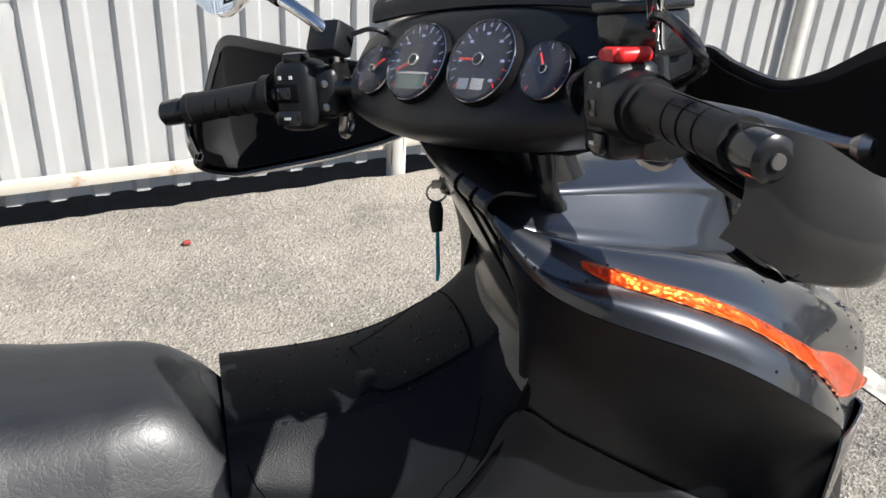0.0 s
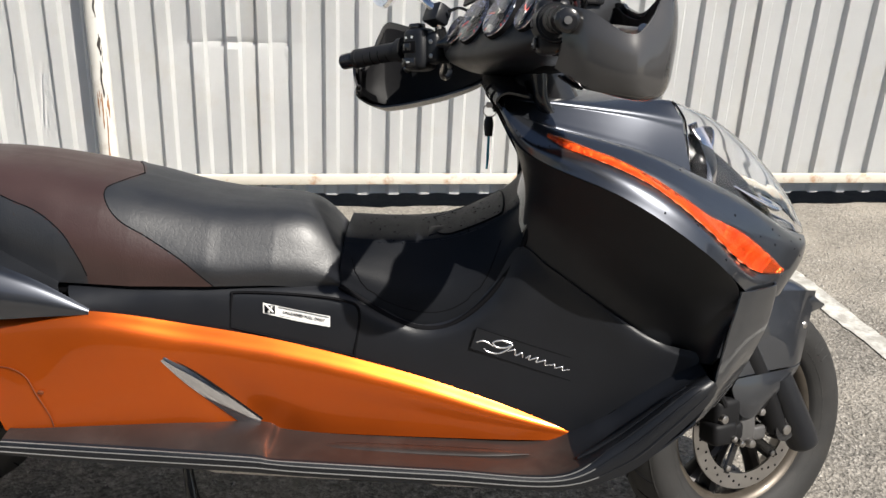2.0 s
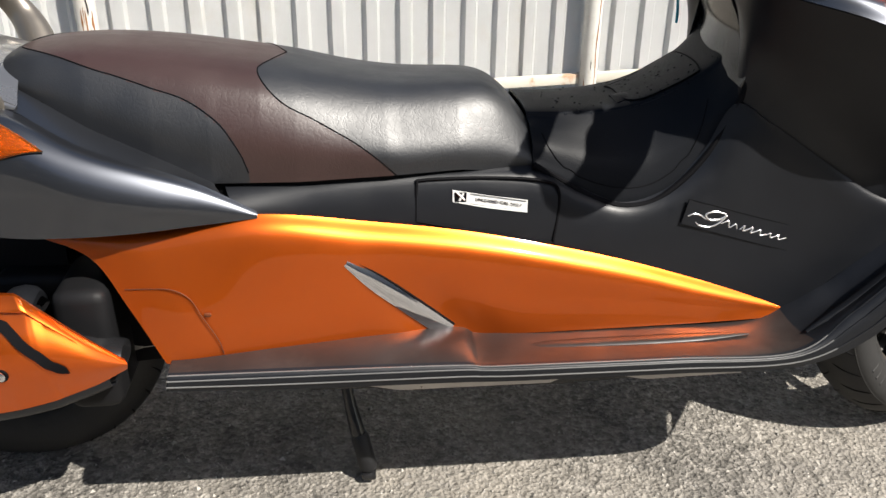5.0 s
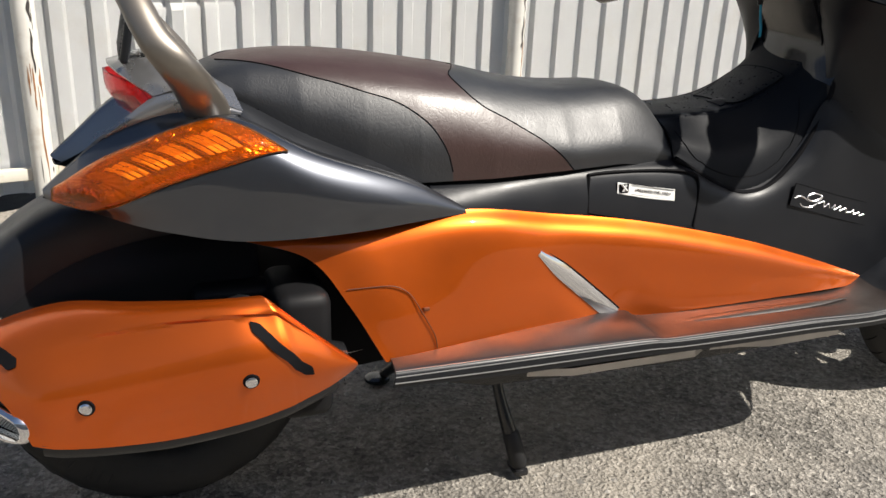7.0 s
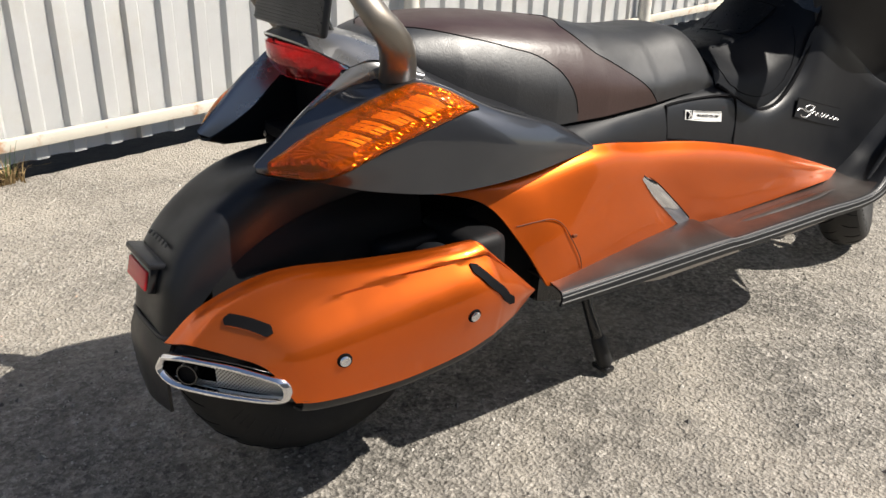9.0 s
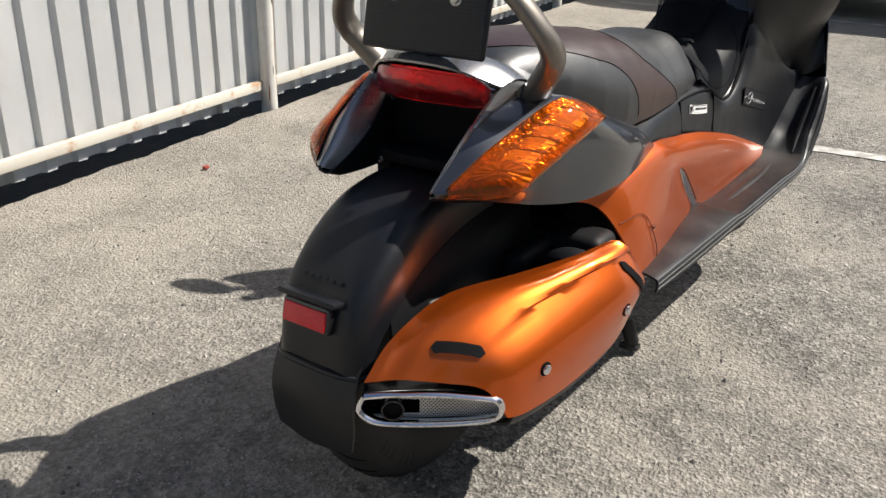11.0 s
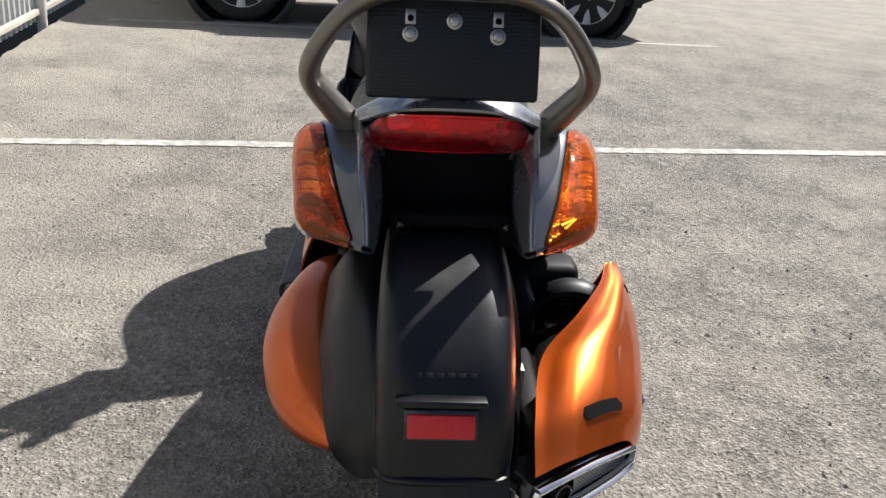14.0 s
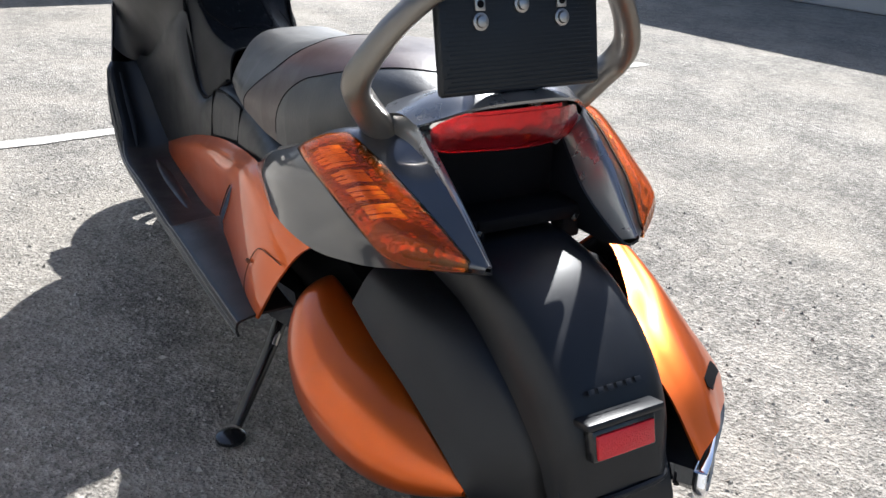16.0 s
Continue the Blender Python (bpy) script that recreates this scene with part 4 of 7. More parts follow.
TAILTOP = [
    [(0.112, -0.124, 0.712), (0.070, -0.070, 0.738), (0.056, 0.0, 0.745), (0.070, 0.070, 0.738), (0.112, 0.124, 0.712)],
    [(0.150, -0.132, 0.718), (0.125, -0.078, 0.748), (0.115, 0.0, 0.756), (0.125, 0.078, 0.748), (0.150, 0.132, 0.718)],
    [(0.225, -0.146, 0.690), (0.215, -0.085, 0.720), (0.210, 0.0, 0.730), (0.215, 0.085, 0.720), (0.225, 0.146, 0.690)],
]
part("tail_deck", shell(surf(TAILTOP, 24, 40), 0.004, -1), M_SILVER, scooter, "silver grey tail deck")
part("deck_recess", shell(surf([[(0.075, y, 0.7465 - 0.9 * y * y) for y in (-0.06, -0.03, 0, 0.03, 0.06)], [(0.110, y * 0.8, 0.7605 - 0.9 * y * y) for y in (-0.06, -0.03, 0, 0.03, 0.06)]], 5, 12), 0.003, -1), M_GLOSSBLACK, scooter)
DECKSIDE = [[(0.045, -0.1205, 0.667), (0.045, -0.1225, 0.663), (0.045, -0.121, 0.657)], [(0.075, -0.123, 0.688), (0.080, -0.126, 0.683), (0.083, -0.125, 0.675)], [(0.112, -0.1255, 0.713), (0.122, -0.131, 0.703), (0.133, -0.132, 0.690)],
            [(0.150, -0.132, 0.7175), (0.162, -0.139, 0.706), (0.175, -0.141, 0.690)], [(0.225, -0.146, 0.694), (0.224, -0.149, 0.692), (0.222, -0.150, 0.689)]]
paired("deck_side", DECKSIDE, 30, 10, M_SILVER, 0.003, flip=-1)
LEG = [
    [(0.112, -0.126, 0.714), (0.108, -0.116, 0.705), (0.122, -0.100, 0.680)],
    [(0.075, -0.123, 0.688), (0.070, -0.112, 0.678), (0.088, -0.094, 0.655)],
    [(0.033, -0.120, 0.657), (0.030, -0.109, 0.648), (0.050, -0.092, 0.622)],
    [(-0.008, -0.114, 0.620), (-0.010, -0.105, 0.612), (0.012, -0.092, 0.594)],
    [(-0.041, -0.109, 0.591), (-0.040, -0.104, 0.587), (-0.026, -0.098, 0.580)],
]
paired("tail_wing", LEG, 30, 9, M_SILVER, 0.004, flip=-1)
paired("wing_inner", [[(0.122, -0.100, 0.680), (0.17, -0.10, 0.60)], [(0.050, -0.092, 0.622), (0.10, -0.098, 0.565)], [(-0.026, -0.098, 0.580), (0.0, -0.105, 0.565)], [(-0.040, -0.112, 0.583), (0.045, -0.148, 0.560)]], 20, 6, M_BLACK, 0.003)
# plain near-black block; the tail cavity's shade is in its colour
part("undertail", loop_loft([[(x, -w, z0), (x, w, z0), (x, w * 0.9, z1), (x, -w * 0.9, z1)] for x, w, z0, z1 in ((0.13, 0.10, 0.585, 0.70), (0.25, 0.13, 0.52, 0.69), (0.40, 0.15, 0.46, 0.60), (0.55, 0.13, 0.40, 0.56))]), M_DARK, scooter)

brake = new("brake_light")
brake.parent = scooter
BR = [
    [(0.110, -0.114, 0.707), (0.092, -0.092, 0.726), (0.066, -0.055, 0.733), (0.052, 0.0, 0.737), (0.066, 0.055, 0.733), (0.092, 0.092, 0.726), (0.110, 0.114, 0.707)],
    [(0.112, -0.117, 0.701), (0.097, -0.101, 0.702), (0.068, -0.055, 0.708), (0.054, 0.0, 0.711), (0.068, 0.055, 0.708), (0.097, 0.101, 0.702), (0.112, 0.117, 0.701)],
    [(0.115, -0.114, 0.697), (0.105, -0.097, 0.681), (0.080, -0.05, 0.684), (0.068, 0.0, 0.686), (0.080, 0.05, 0.684), (0.105, 0.097, 0.681), (0.115, 0.114, 0.697)],
]
GB = surf(BR, 14, 50)
o = part("lens", shell(GB - np.array((0.003, 0, 0)), 0.003, -1), M_RED, brake, "red faceted brake lens")
o.visible_shadow = False
part("reflector", shell(GB + np.array((0.014, 0, 0)), 0.002, -1), M_REFLECTOR, brake)

for s in (1, -1):
    part("lens_arm", tube([(0.108, -0.116 * s, 0.706), (0.112, -0.106 * s, 0.690), (0.124, -0.092 * s, 0.664)], [0.007, 0.0065, 0.005], 8, 0.7, smooth=10), M_SILVER, brake)

# rear indicators: four-cornered amber lenses over a stepped reflector
TAIL_NET = eased(surf(TAIL, 120, 60), 20)
TAIL_N = normals(TAIL_NET)
if TAIL_N[60, 30, 1] > 0:
    TAIL_N = -TAIL_N
IND_A, IND_B, IND_C, IND_D = (np.array(p) for p in ((-0.026, -0.121, 0.584), (0.188, -0.184, 0.694), (0.274, -0.226, 0.655), (0.042, -0.200, 0.583)))
for s in (1, -1):
    ind = new("rear_indicator")
    ind.parent = scooter
    nu, nv = 160, 24
    G = np.zeros((nu, nv, 3))
    for i, u in enumerate(np.linspace(0, 1, nu)):
        for j, v in enumerate(np.linspace(0, 1, nv)):
            G[i, j] = (IND_A * (1 - u) + IND_B * u) * (1 - v) + (IND_D * (1 - u) + IND_C * u) * v
            G[i, j, 2] += math.sin(u * math.pi) * 0.006
    G, nn = lay_on(G, TAIL_NET, TAIL_N)
    uu_, vv_ = np.meshgrid(np.linspace(0, 1, nu), np.linspace(0, 1, nv), indexing="ij")
    dome = ((1 - (2 * uu_ - 1) ** 6) * (1 - (2 * vv_ - 1) ** 4))[:, :, None]
    side = np.array((1, s, 1))
    o = part("lens", shell((G + nn * (0.003 + 0.008 * dome)) * side, 0.0015, 1), M_AMBER, ind, "amber faceted indicator lens")
    o.visible_shadow = False
    part("reflector", shell((G + nn * 0.0012) * side, 0.001, 1), M_AMBERBASE, ind)
    # narrow stepped facets over the whole reflector, and a ribbed bowl at its rear end
    rnd = random.Random(23)
    V, F = [], []
    for a in range(1, 157):
        for b in range(1, 22):
            if rnd.random() < 0.18:
                continue
            n0 = len(V)
            for p, q in ((a, b), (a + 1, b), (a + 1, b + 1), (a, b + 1)):
                V.append(tuple((G[p, q] + nn[p, q] * (0.0018 + 0.0013 * rnd.random())) * side))
            F.append((n0, n0 + 1, n0 + 2, n0 + 3))
    part("facet_field", bm_from(V, F), M_FACET, ind, sharp=5)
    V, F = [], []
    for k in range(28):
        for r in (0.25, 1.0):
            p, q = int(round(22 + 14 * r * math.cos(k * math.pi / 14))), int(round(12 + 8 * r * math.sin(k * math.pi / 14)))
            V.append(tuple((G[p, q] + nn[p, q] * (0.0035 + 0.0022 * r + 0.0008 * (k % 2))) * side))
    F = [(2 * k, 2 * k + 1, (2 * k + 3) % 56, (2 * k + 2) % 56) for k in range(28)]
    part("bulb_bowl", bm_from(V, F), M_AMBERDARK, ind, sharp=5)
    # four bulb chambers of small bright facets, dark webs between them
    rnd = random.Random(17)
    for u0, cells in ((0.25, 3), (0.39, 3), (0.53, 3), (0.67, 5)):
        V, F = [], []
        for a in range(3 * cells):
            for b in range(3):
                k0, k1 = int((u0 + 0.012 * a) * (nu - 1)), int((u0 + 0.012 * (a + 1)) * (nu - 1))
                j0, j1 = 8 + 3 * b, 11 + 3 * b
                n0 = len(V)
                pleat = 0.0028 + 0.0034 * rnd.random()
                for (p, q), h in zip(((k0, j0), (k1, j0), (k1, j1), (k0, j1)), (0.0, 0.0030 * rnd.random(), 0.0030 * (b < 2), 0.0)):
                    V.append(tuple((G[p, q] + nn[p, q] * (pleat + h)) * side))
                if k1 > k0 and a % 3 < 2:
                    F.append((n0, n0 + 1, n0 + 2, n0 + 3))
        part("chamber", bm_from(V, F), M_CHAMBER, ind, sharp=5)
        k = int((u0 + 0.036 * cells + 0.014) * (nu - 1))
        part("web", tube([tuple((G[k, j] + nn[k, j] * 0.004) * side) for j in range(5, 19)], 0.0011, 6), M_AMBERDARK, ind)
    # ringed bulb sockets along the upper edge
    for u, v in ((0.78, 0.17), (0.69, 0.15), (0.60, 0.16)):
        i, j = int(u * (nu - 1)), int(v * (nv - 1))
        m = Matrix.Translation((G[i, j] + nn[i, j] * 0.0052) * side) @ Vector(nn[i, j] * side).to_track_quat("Z", "Y").to_matrix().to_4x4()
        part("bulb_socket", turn(lathe([(0.0, 0.0078), (0.0008, 0.0076), (0.0003, 0.0072), (0.0014, 0.0060), (0.0002, 0.0046), (0.0020, 0.0030), (0.0026, 0.0012)], 22, "z"), m), M_FACET, ind, sharp=20)
        part("socket_ring", turn(lathe([(0.0010, 0.0066), (0.0018, 0.0060), (0.0010, 0.0054)], 22, "z"), m), M_AMBERDARK, ind)
    rim = [G[i, 0] for i in range(nu)] + [G[-1, j] for j in range(nv)] + [G[i, -1] for i in range(nu - 1, -1, -1)] + [G[0, j] for j in range(nv - 1, -1, -1)]
    part("lens_gap", tube([tuple(p * side + np.array((0, -0.001 * s, 0))) for p in rim], 0.0022, 6), M_DARK, ind)

# grab rail: flattened tube over the tail, widening into two feet
GRAB = [(0.184, -0.132, 0.676), (0.176, -0.150, 0.702), (0.158, -0.178, 0.738), (0.138, -0.194, 0.766), (0.116, -0.190, 0.797), (0.096, -0.161, 0.843), (0.080, -0.122, 0.879), (0.072, -0.074, 0.896), (0.070, 0.0, 0.899)]
GRAB = GRAB + [(x, -y, z) for x, y, z in GRAB[-2::-1]]
rr = [0.0215, 0.0205, 0.0185, 0.0160, 0.0145, 0.0138, 0.0132, 0.013, 0.013]
part("grab_rail", tube(GRAB, rr + rr[-2::-1], 18, 1.45, (1, 0, 0), smooth=110), M_RAILGREY, scooter, "satin bronze-grey metal grab rail")
# black plate with bolts between the arms of the rail
plate = new("mounting_plate")
plate.parent = scooter
tilt = pose(0.092, 0, 0.82, 0, 12, 0)
part("board", turn(box(0, 0, 0.0, 0.012, 0.232, 0.132, 0.006, 3), tilt), M_BLACK, plate, "black plastic plate with fine ribs")
for k in range(22):
    part("rib", turn(box(-0.0065, 0, -0.06 + k * 0.0052, 0.0016, 0.222 - 0.01 * (k % 3), 0.0016, 0), tilt), M_BLACK, plate)
for y, z in ((-0.058, 0.018), (0.058, 0.018), (0.0, 0.036)):
    bm = join(lathe([(-0.0135, 0.0035), (-0.0125, 0.0065), (-0.0095, 0.0075), (-0.0085, 0.0105), (-0.006, 0.0105)], 18, "x"))
    part("bolt", turn(bm, tilt @ Matrix.Translation((0, y, z))), M_STEEL, plate, "steel bolt with washer")
for y in (-0.058, 0.058):
    part("clip", turn(box(-0.0075, y, 0.040, 0.003, 0.014, 0.020, 0.001), tilt), M_STEEL, plate)
    part("clip_hole", turn(lathe([(-0.0098, 0.0045), (-0.008, 0.0045)], 12, "x"), tilt @ Matrix.Translation((0, y, 0.038))), M_DARK, plate)
for s in (1, -1):
    part("plate_arm", tube([(0.098, 0.05 * s, 0.80), (0.115, 0.05 * s, 0.77), (0.125, 0.05 * s, 0.745)], 0.007, 8), M_GLOSSBLACK, plate)
part("lattice_back", turn(box(0.010, 0, 0.02, 0.006, 0.20, 0.09, 0.003), tilt), M_GLOSSBLACK, plate)

# rear fender, mud flap, reflector
FEN = []
for x, z, ze, w in ((0.13, 0.565, 0.50, 0.088), (0.05, 0.566, 0.495, 0.090), (-0.03, 0.550, 0.475, 0.092), (-0.095, 0.515, 0.445, 0.092), (-0.145, 0.470, 0.405, 0.090), (-0.172, 0.425, 0.375, 0.088), (-0.182, 0.385, 0.350, 0.086), (-0.190, 0.345, 0.335, 0.084)):
    FEN.append([(x + 0.03, -w, ze), (x + 0.012, -w * 0.93, z - 0.018), (x, -w * 0.66, z), (x, 0, z + 0.003), (x, w * 0.66, z), (x + 0.012, w * 0.93, z - 0.018), (x + 0.03, w, ze)])
part("rear_fender", shell(surf(FEN, 50, 44), 0.004, -1), M_BLACK, scooter, "matt black plastic rear fender")
part("fender_lip", tube([(-0.158, 0.086, 0.333), (-0.186, 0.065, 0.338), (-0.193, 0, 0.340), (-0.186, -0.065, 0.338), (-0.158, -0.086, 0.333)], 0.005, 8, smooth=24), M_BLACK, scooter)
FSIDE = [
    [(0.20, 0.085, 0.505), (0.20, 0.110, 0.500), (0.20, 0.142, 0.482), (0.20, 0.172, 0.438)],
    [(0.12, 0.088, 0.500), (0.12, 0.112, 0.496), (0.12, 0.146, 0.474), (0.12, 0.173, 0.417)],
    [(0.04, 0.088, 0.490), (0.04, 0.110, 0.486), (0.04, 0.142, 0.460), (0.04, 0.172, 0.400)],
    [(-0.03, 0.086, 0.462), (-0.03, 0.106, 0.455), (-0.03, 0.134, 0.425), (-0.027, 0.163, 0.363)],
    [(-0.085, 0.083, 0.424), (-0.083, 0.100, 0.414), (-0.080, 0.124, 0.380), (-0.076, 0.153, 0.324)],
    [(-0.125, 0.078, 0.370), (-0.121, 0.094, 0.358), (-0.108, 0.114, 0.332), (-0.082, 0.142, 0.298)],
    [(-0.138, 0.072, 0.310), (-0.132, 0.090, 0.300), (-0.115, 0.108, 0.288), (-0.080, 0.126, 0.276)],
]
part("fender_side", shell(surf(FSIDE, 40, 20), 0.004, 1), M_BLACK, scooter, "black plastic panel beside the fender")
FLAP = [[(-0.166, -0.080, 0.356), (-0.180, 0, 0.358), (-0.166, 0.080, 0.356)], [(-0.190, -0.082, 0.30), (-0.198, 0, 0.30), (-0.190, 0.082, 0.30)], [(-0.192, -0.082, 0.255), (-0.200, 0, 0.255), (-0.192, 0.082, 0.255)], [(-0.190, -0.074, 0.216), (-0.197, 0, 0.210), (-0.190, 0.074, 0.216)]]
part("mud_flap", shell(surf(FLAP, 24, 16), 0.005, 1), M_BLACK, scooter, "black rubber mud flap below the fender")
refl = new("rear_reflector")
refl.parent = scooter
rm = pose(-0.183, 0.008, 0.418, 0, 14, 0)
part("bezel", turn(box(0.004, 0, 0, 0.022, 0.092, 0.040, 0.004), rm), M_GLOSSBLACK, refl)
part("lens", turn(box(-0.0075, 0, -0.001, 0.006, 0.082, 0.030, 0.002), rm), M_REDREFL, refl, "dark red reflector")
part("brow", turn(box(0.002, 0, 0.027, 0.030, 0.112, 0.010, 0.004), rm), M_BLACK, refl)
# embossed wordmark on the fender as plain raised bars
for k in range(6):
    part("emboss", turn(box(0, 0.037 - k * 0.0135, -0.004, 0.0015, 0.009, 0.007, 0.0004), pose(-0.1535, 0, 0.4715, 0, 42, 0)), M_BLACK, scooter)
part("fender_bracket", join(box(0.085, -0.02, 0.590, 0.06, 0.17, 0.02, 0.006), box(0.075, 0.065, 0.575, 0.03, 0.03, 0.05, 0.005), box(0.075, -0.085, 0.575, 0.03, 0.03, 0.05, 0.005)), M_DARK, scooter)
for y in (-0.085, 0.065):
    part("bracket_bolt", turn(lathe([(-0.008, 0.002), (-0.006, 0.006), (0, 0.006)], 12, "x"), Matrix.Translation((0.060, y, 0.582))), M_GLOSSBLACK, scooter)


def wheel(parent, cx, cz, R, W, rim_r, m=None, spokes=5, disc_side=0, tread=True):
    """Tyre with grooves, cast rim with twin spokes, hub and drilled disc."""
    m = m or Matrix.Identity(4)
    h = W / 2
    prof = [(-h * 0.62, rim_r), (-h * 0.82, rim_r + 0.010), (-h, rim_r + (R - rim_r) * 0.42), (-h * 0.93, rim_r + (R - rim_r) * 0.72), (-h * 0.66, R - 0.012), (-h * 0.34, R - 0.003), (0, R),
            (h * 0.34, R - 0.003), (h * 0.66, R - 0.012), (h * 0.93, rim_r + (R - rim_r) * 0.72), (h, rim_r + (R - rim_r) * 0.42), (h * 0.82, rim_r + 0.010), (h * 0.62, rim_r), (0, rim_r - 0.006)]
    P = [tuple(q) for q in spline(prof, 40)]
    part("tyre", turn(lathe(P, 64, "y", (cx, 0, cz), True), m), M_RUBBER, parent, "worn black rubber tyre")
    for s in (-1, 1):
        for r, q in ((0.80, 0.0016), (0.24, 0.0014)):
            y = s * (h * float(np.interp(r, [0.10, 0.42, 0.72, 0.88], [0.82, 1.0, 0.93, 0.66])))
            ring = [(cx + (rim_r + (R - rim_r) * r) * math.cos(b), y, cz + (rim_r + (R - rim_r) * r) * math.sin(b)) for b in np.linspace(0, 2 * math.pi, 73)]
            part("sidewall_rib", turn(tube(ring, q, 6), m), M_RUBBER, parent)
        for k in range(14):
            # raised moulded marks in two groups on each sidewall
            b = (0.55 if k < 7 else 3.7) + 0.085 * (k % 7)
            if k % 7 == 3:
                continue
            mark = [(cx + (rim_r + (R - rim_r) * r) * math.cos(b), s * h * 0.992, cz + (rim_r + (R - rim_r) * r) * math.sin(b)) for r in (0.40, 0.52, 0.62)]
            part("moulded_mark", turn(tube(mark, 0.0022, 6, 0.6, (0, 1, 0)), m), M_RUBBER, parent)
    if tread:
        n = 30
        for k in range(n):
            a = 2 * math.pi * k / n
            for s in (-1, 1):
                pts = []
                for f in np.linspace(0, 1, 6):
                    y = s * (0.12 + 0.75 * f) * h
                    r = np.interp(abs(y), [0, 0.34 * h, 0.66 * h, 0.93 * h], [R, R - 0.003, R - 0.012, rim_r + (R - rim_r) * 0.72]) + 0.0002
                    b = a + 0.16 * f + (0.1 if s > 0 else 0)
                    pts.append((cx + r * math.cos(b), y, cz + r * math.sin(b)))
                part("tread_groove", turn(tube(pts, [0.0008, 0.0016, 0.0018, 0.0018, 0.0014, 0.0006], 5), m), M_DARK, parent)
    rp = [(-h * 0.66, rim_r + 0.006), (-h * 0.62, rim_r - 0.004), (-h * 0.45, rim_r - 0.012), (0, rim_r - 0.022), (h * 0.45, rim_r - 0.012), (h * 0.62, rim_r - 0.004), (h * 0.66, rim_r + 0.006), (h * 0.5, rim_r - 0.004), (0, rim_r - 0.012), (-h * 0.5, rim_r - 0.004)]
    part("rim", turn(lathe(rp, 56, "y", (cx, 0, cz), True), m), M_RIM, parent, "bronze-grey cast rim")
    hub = lathe([(-h * 0.7, 0.020), (-h * 0.65, 0.030), (h * 0.65, 0.030), (h * 0.7, 0.020)], 24, "y", (cx, 0, cz))
    part("hub", turn(hub, m), M_RIM, parent)
    for k in range(spokes):
        a = 2 * math.pi * k / spokes + 0.35
        for d in (-0.13, 0.13):
            path = [(cx + r * math.cos(a + d * q), 0, cz + r * math.sin(a + d * q)) for r, q in ((0.026, 0.6), (rim_r * 0.55, 1.0), (rim_r - 0.012, 1.6))]
            part("spoke", turn(tube(path, [0.016, 0.013, 0.015], 8, 1.5, (0, 1, 0), smooth=8), m), M_SPOKE, parent, "dark cast spoke")
    if disc_side:
        y = disc_side * (h * 0.72)
        ro, ri = rim_r * 0.79, rim_r * 0.61
        disc = lathe([(y - 0.002, ri), (y - 0.002, ro), (y + 0.002, ro), (y + 0.002, ri)], 56, "y", (cx, 0, cz), True)
        d = part("brake_disc", turn(disc, m), M_STEEL, parent, "drilled steel brake disc")
        for k in range(48):
            a = 2 * math.pi * k / 48
            r = ri + (ro - ri) * (0.25, 0.5, 0.75)[k % 3]
            hole = lathe([(y - 0.0024, 0.0028), (y + 0.0024, 0.0028)], 8, "y", (cx + r * math.cos(a), 0, cz + r * math.sin(a)))
            part("disc_hole", turn(hole, m), M_DARK, d)
        for k in range(5):
            a = 2 * math.pi * k / 5 + 0.2
            arm = tube([(cx + 0.03 * math.cos(a), y, cz + 0.03 * math.sin(a)), (cx + (ri + 0.004) * math.cos(a + 0.25), y, cz + (ri + 0.004) * math.sin(a + 0.25))], 0.009, 8, 0.5, (0, 1, 0))
            part("disc_arm", turn(arm, m), M_GLOSSBLACK, parent)
            b = lathe([(y + disc_side * 0.003, 0.006), (y + disc_side * 0.007, 0.006), (y + disc_side * 0.008, 0.003)], 10, "y", (cx + (ri - 0.006) * math.cos(a + 0.22), 0, cz + (ri - 0.006) * math.sin(a + 0.22)))
            part("disc_bolt", turn(b, m), M_STEEL, parent)


rear_wheel = new("rear_wheel")
rear_wheel.parent = scooter
wheel(rear_wheel, 0.092, 0.250, 0.250, 0.116, 0.148, Matrix.Translation((0, 0.02, 0)), tread=True)

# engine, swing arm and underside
# rough near-black block, the shade of the underside put into its colour
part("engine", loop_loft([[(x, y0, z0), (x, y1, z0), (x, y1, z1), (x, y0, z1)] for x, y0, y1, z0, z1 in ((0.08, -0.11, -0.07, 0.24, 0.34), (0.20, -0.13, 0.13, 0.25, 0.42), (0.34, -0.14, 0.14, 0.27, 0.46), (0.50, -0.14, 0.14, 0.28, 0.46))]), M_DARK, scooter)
part("frame_underside", loop_loft([[(x, -w, z0), (x, w, z0), (x, w * 1.05, z1), (x, -w * 1.05, z1)] for x, w, z0, z1 in ((0.46, 0.16, 0.245, 0.33), (0.60, 0.17, 0.215, 0.31), (1.00, 0.18, 0.205, 0.29), (1.35, 0.18, 0.215, 0.29), (1.46, 0.15, 0.26, 0.36))]), M_GLOSSBLACK, scooter)
part("belly_guard", loop_loft([[(x, -w, z), (x, w, z), (x, w, z + 0.014), (x, -w, z + 0.014)] for x, w, z in ((0.60, 0.14, 0.215), (0.74, 0.205, 0.228), (0.98, 0.212, 0.230), (1.02, 0.18, 0.222), (1.10, 0.19, 0.222), (1.14, 0.215, 0.228), (1.30, 0.215, 0.230), (1.38, 0.14, 0.235))]), M_STEEL, scooter, "bare metal belly guard")
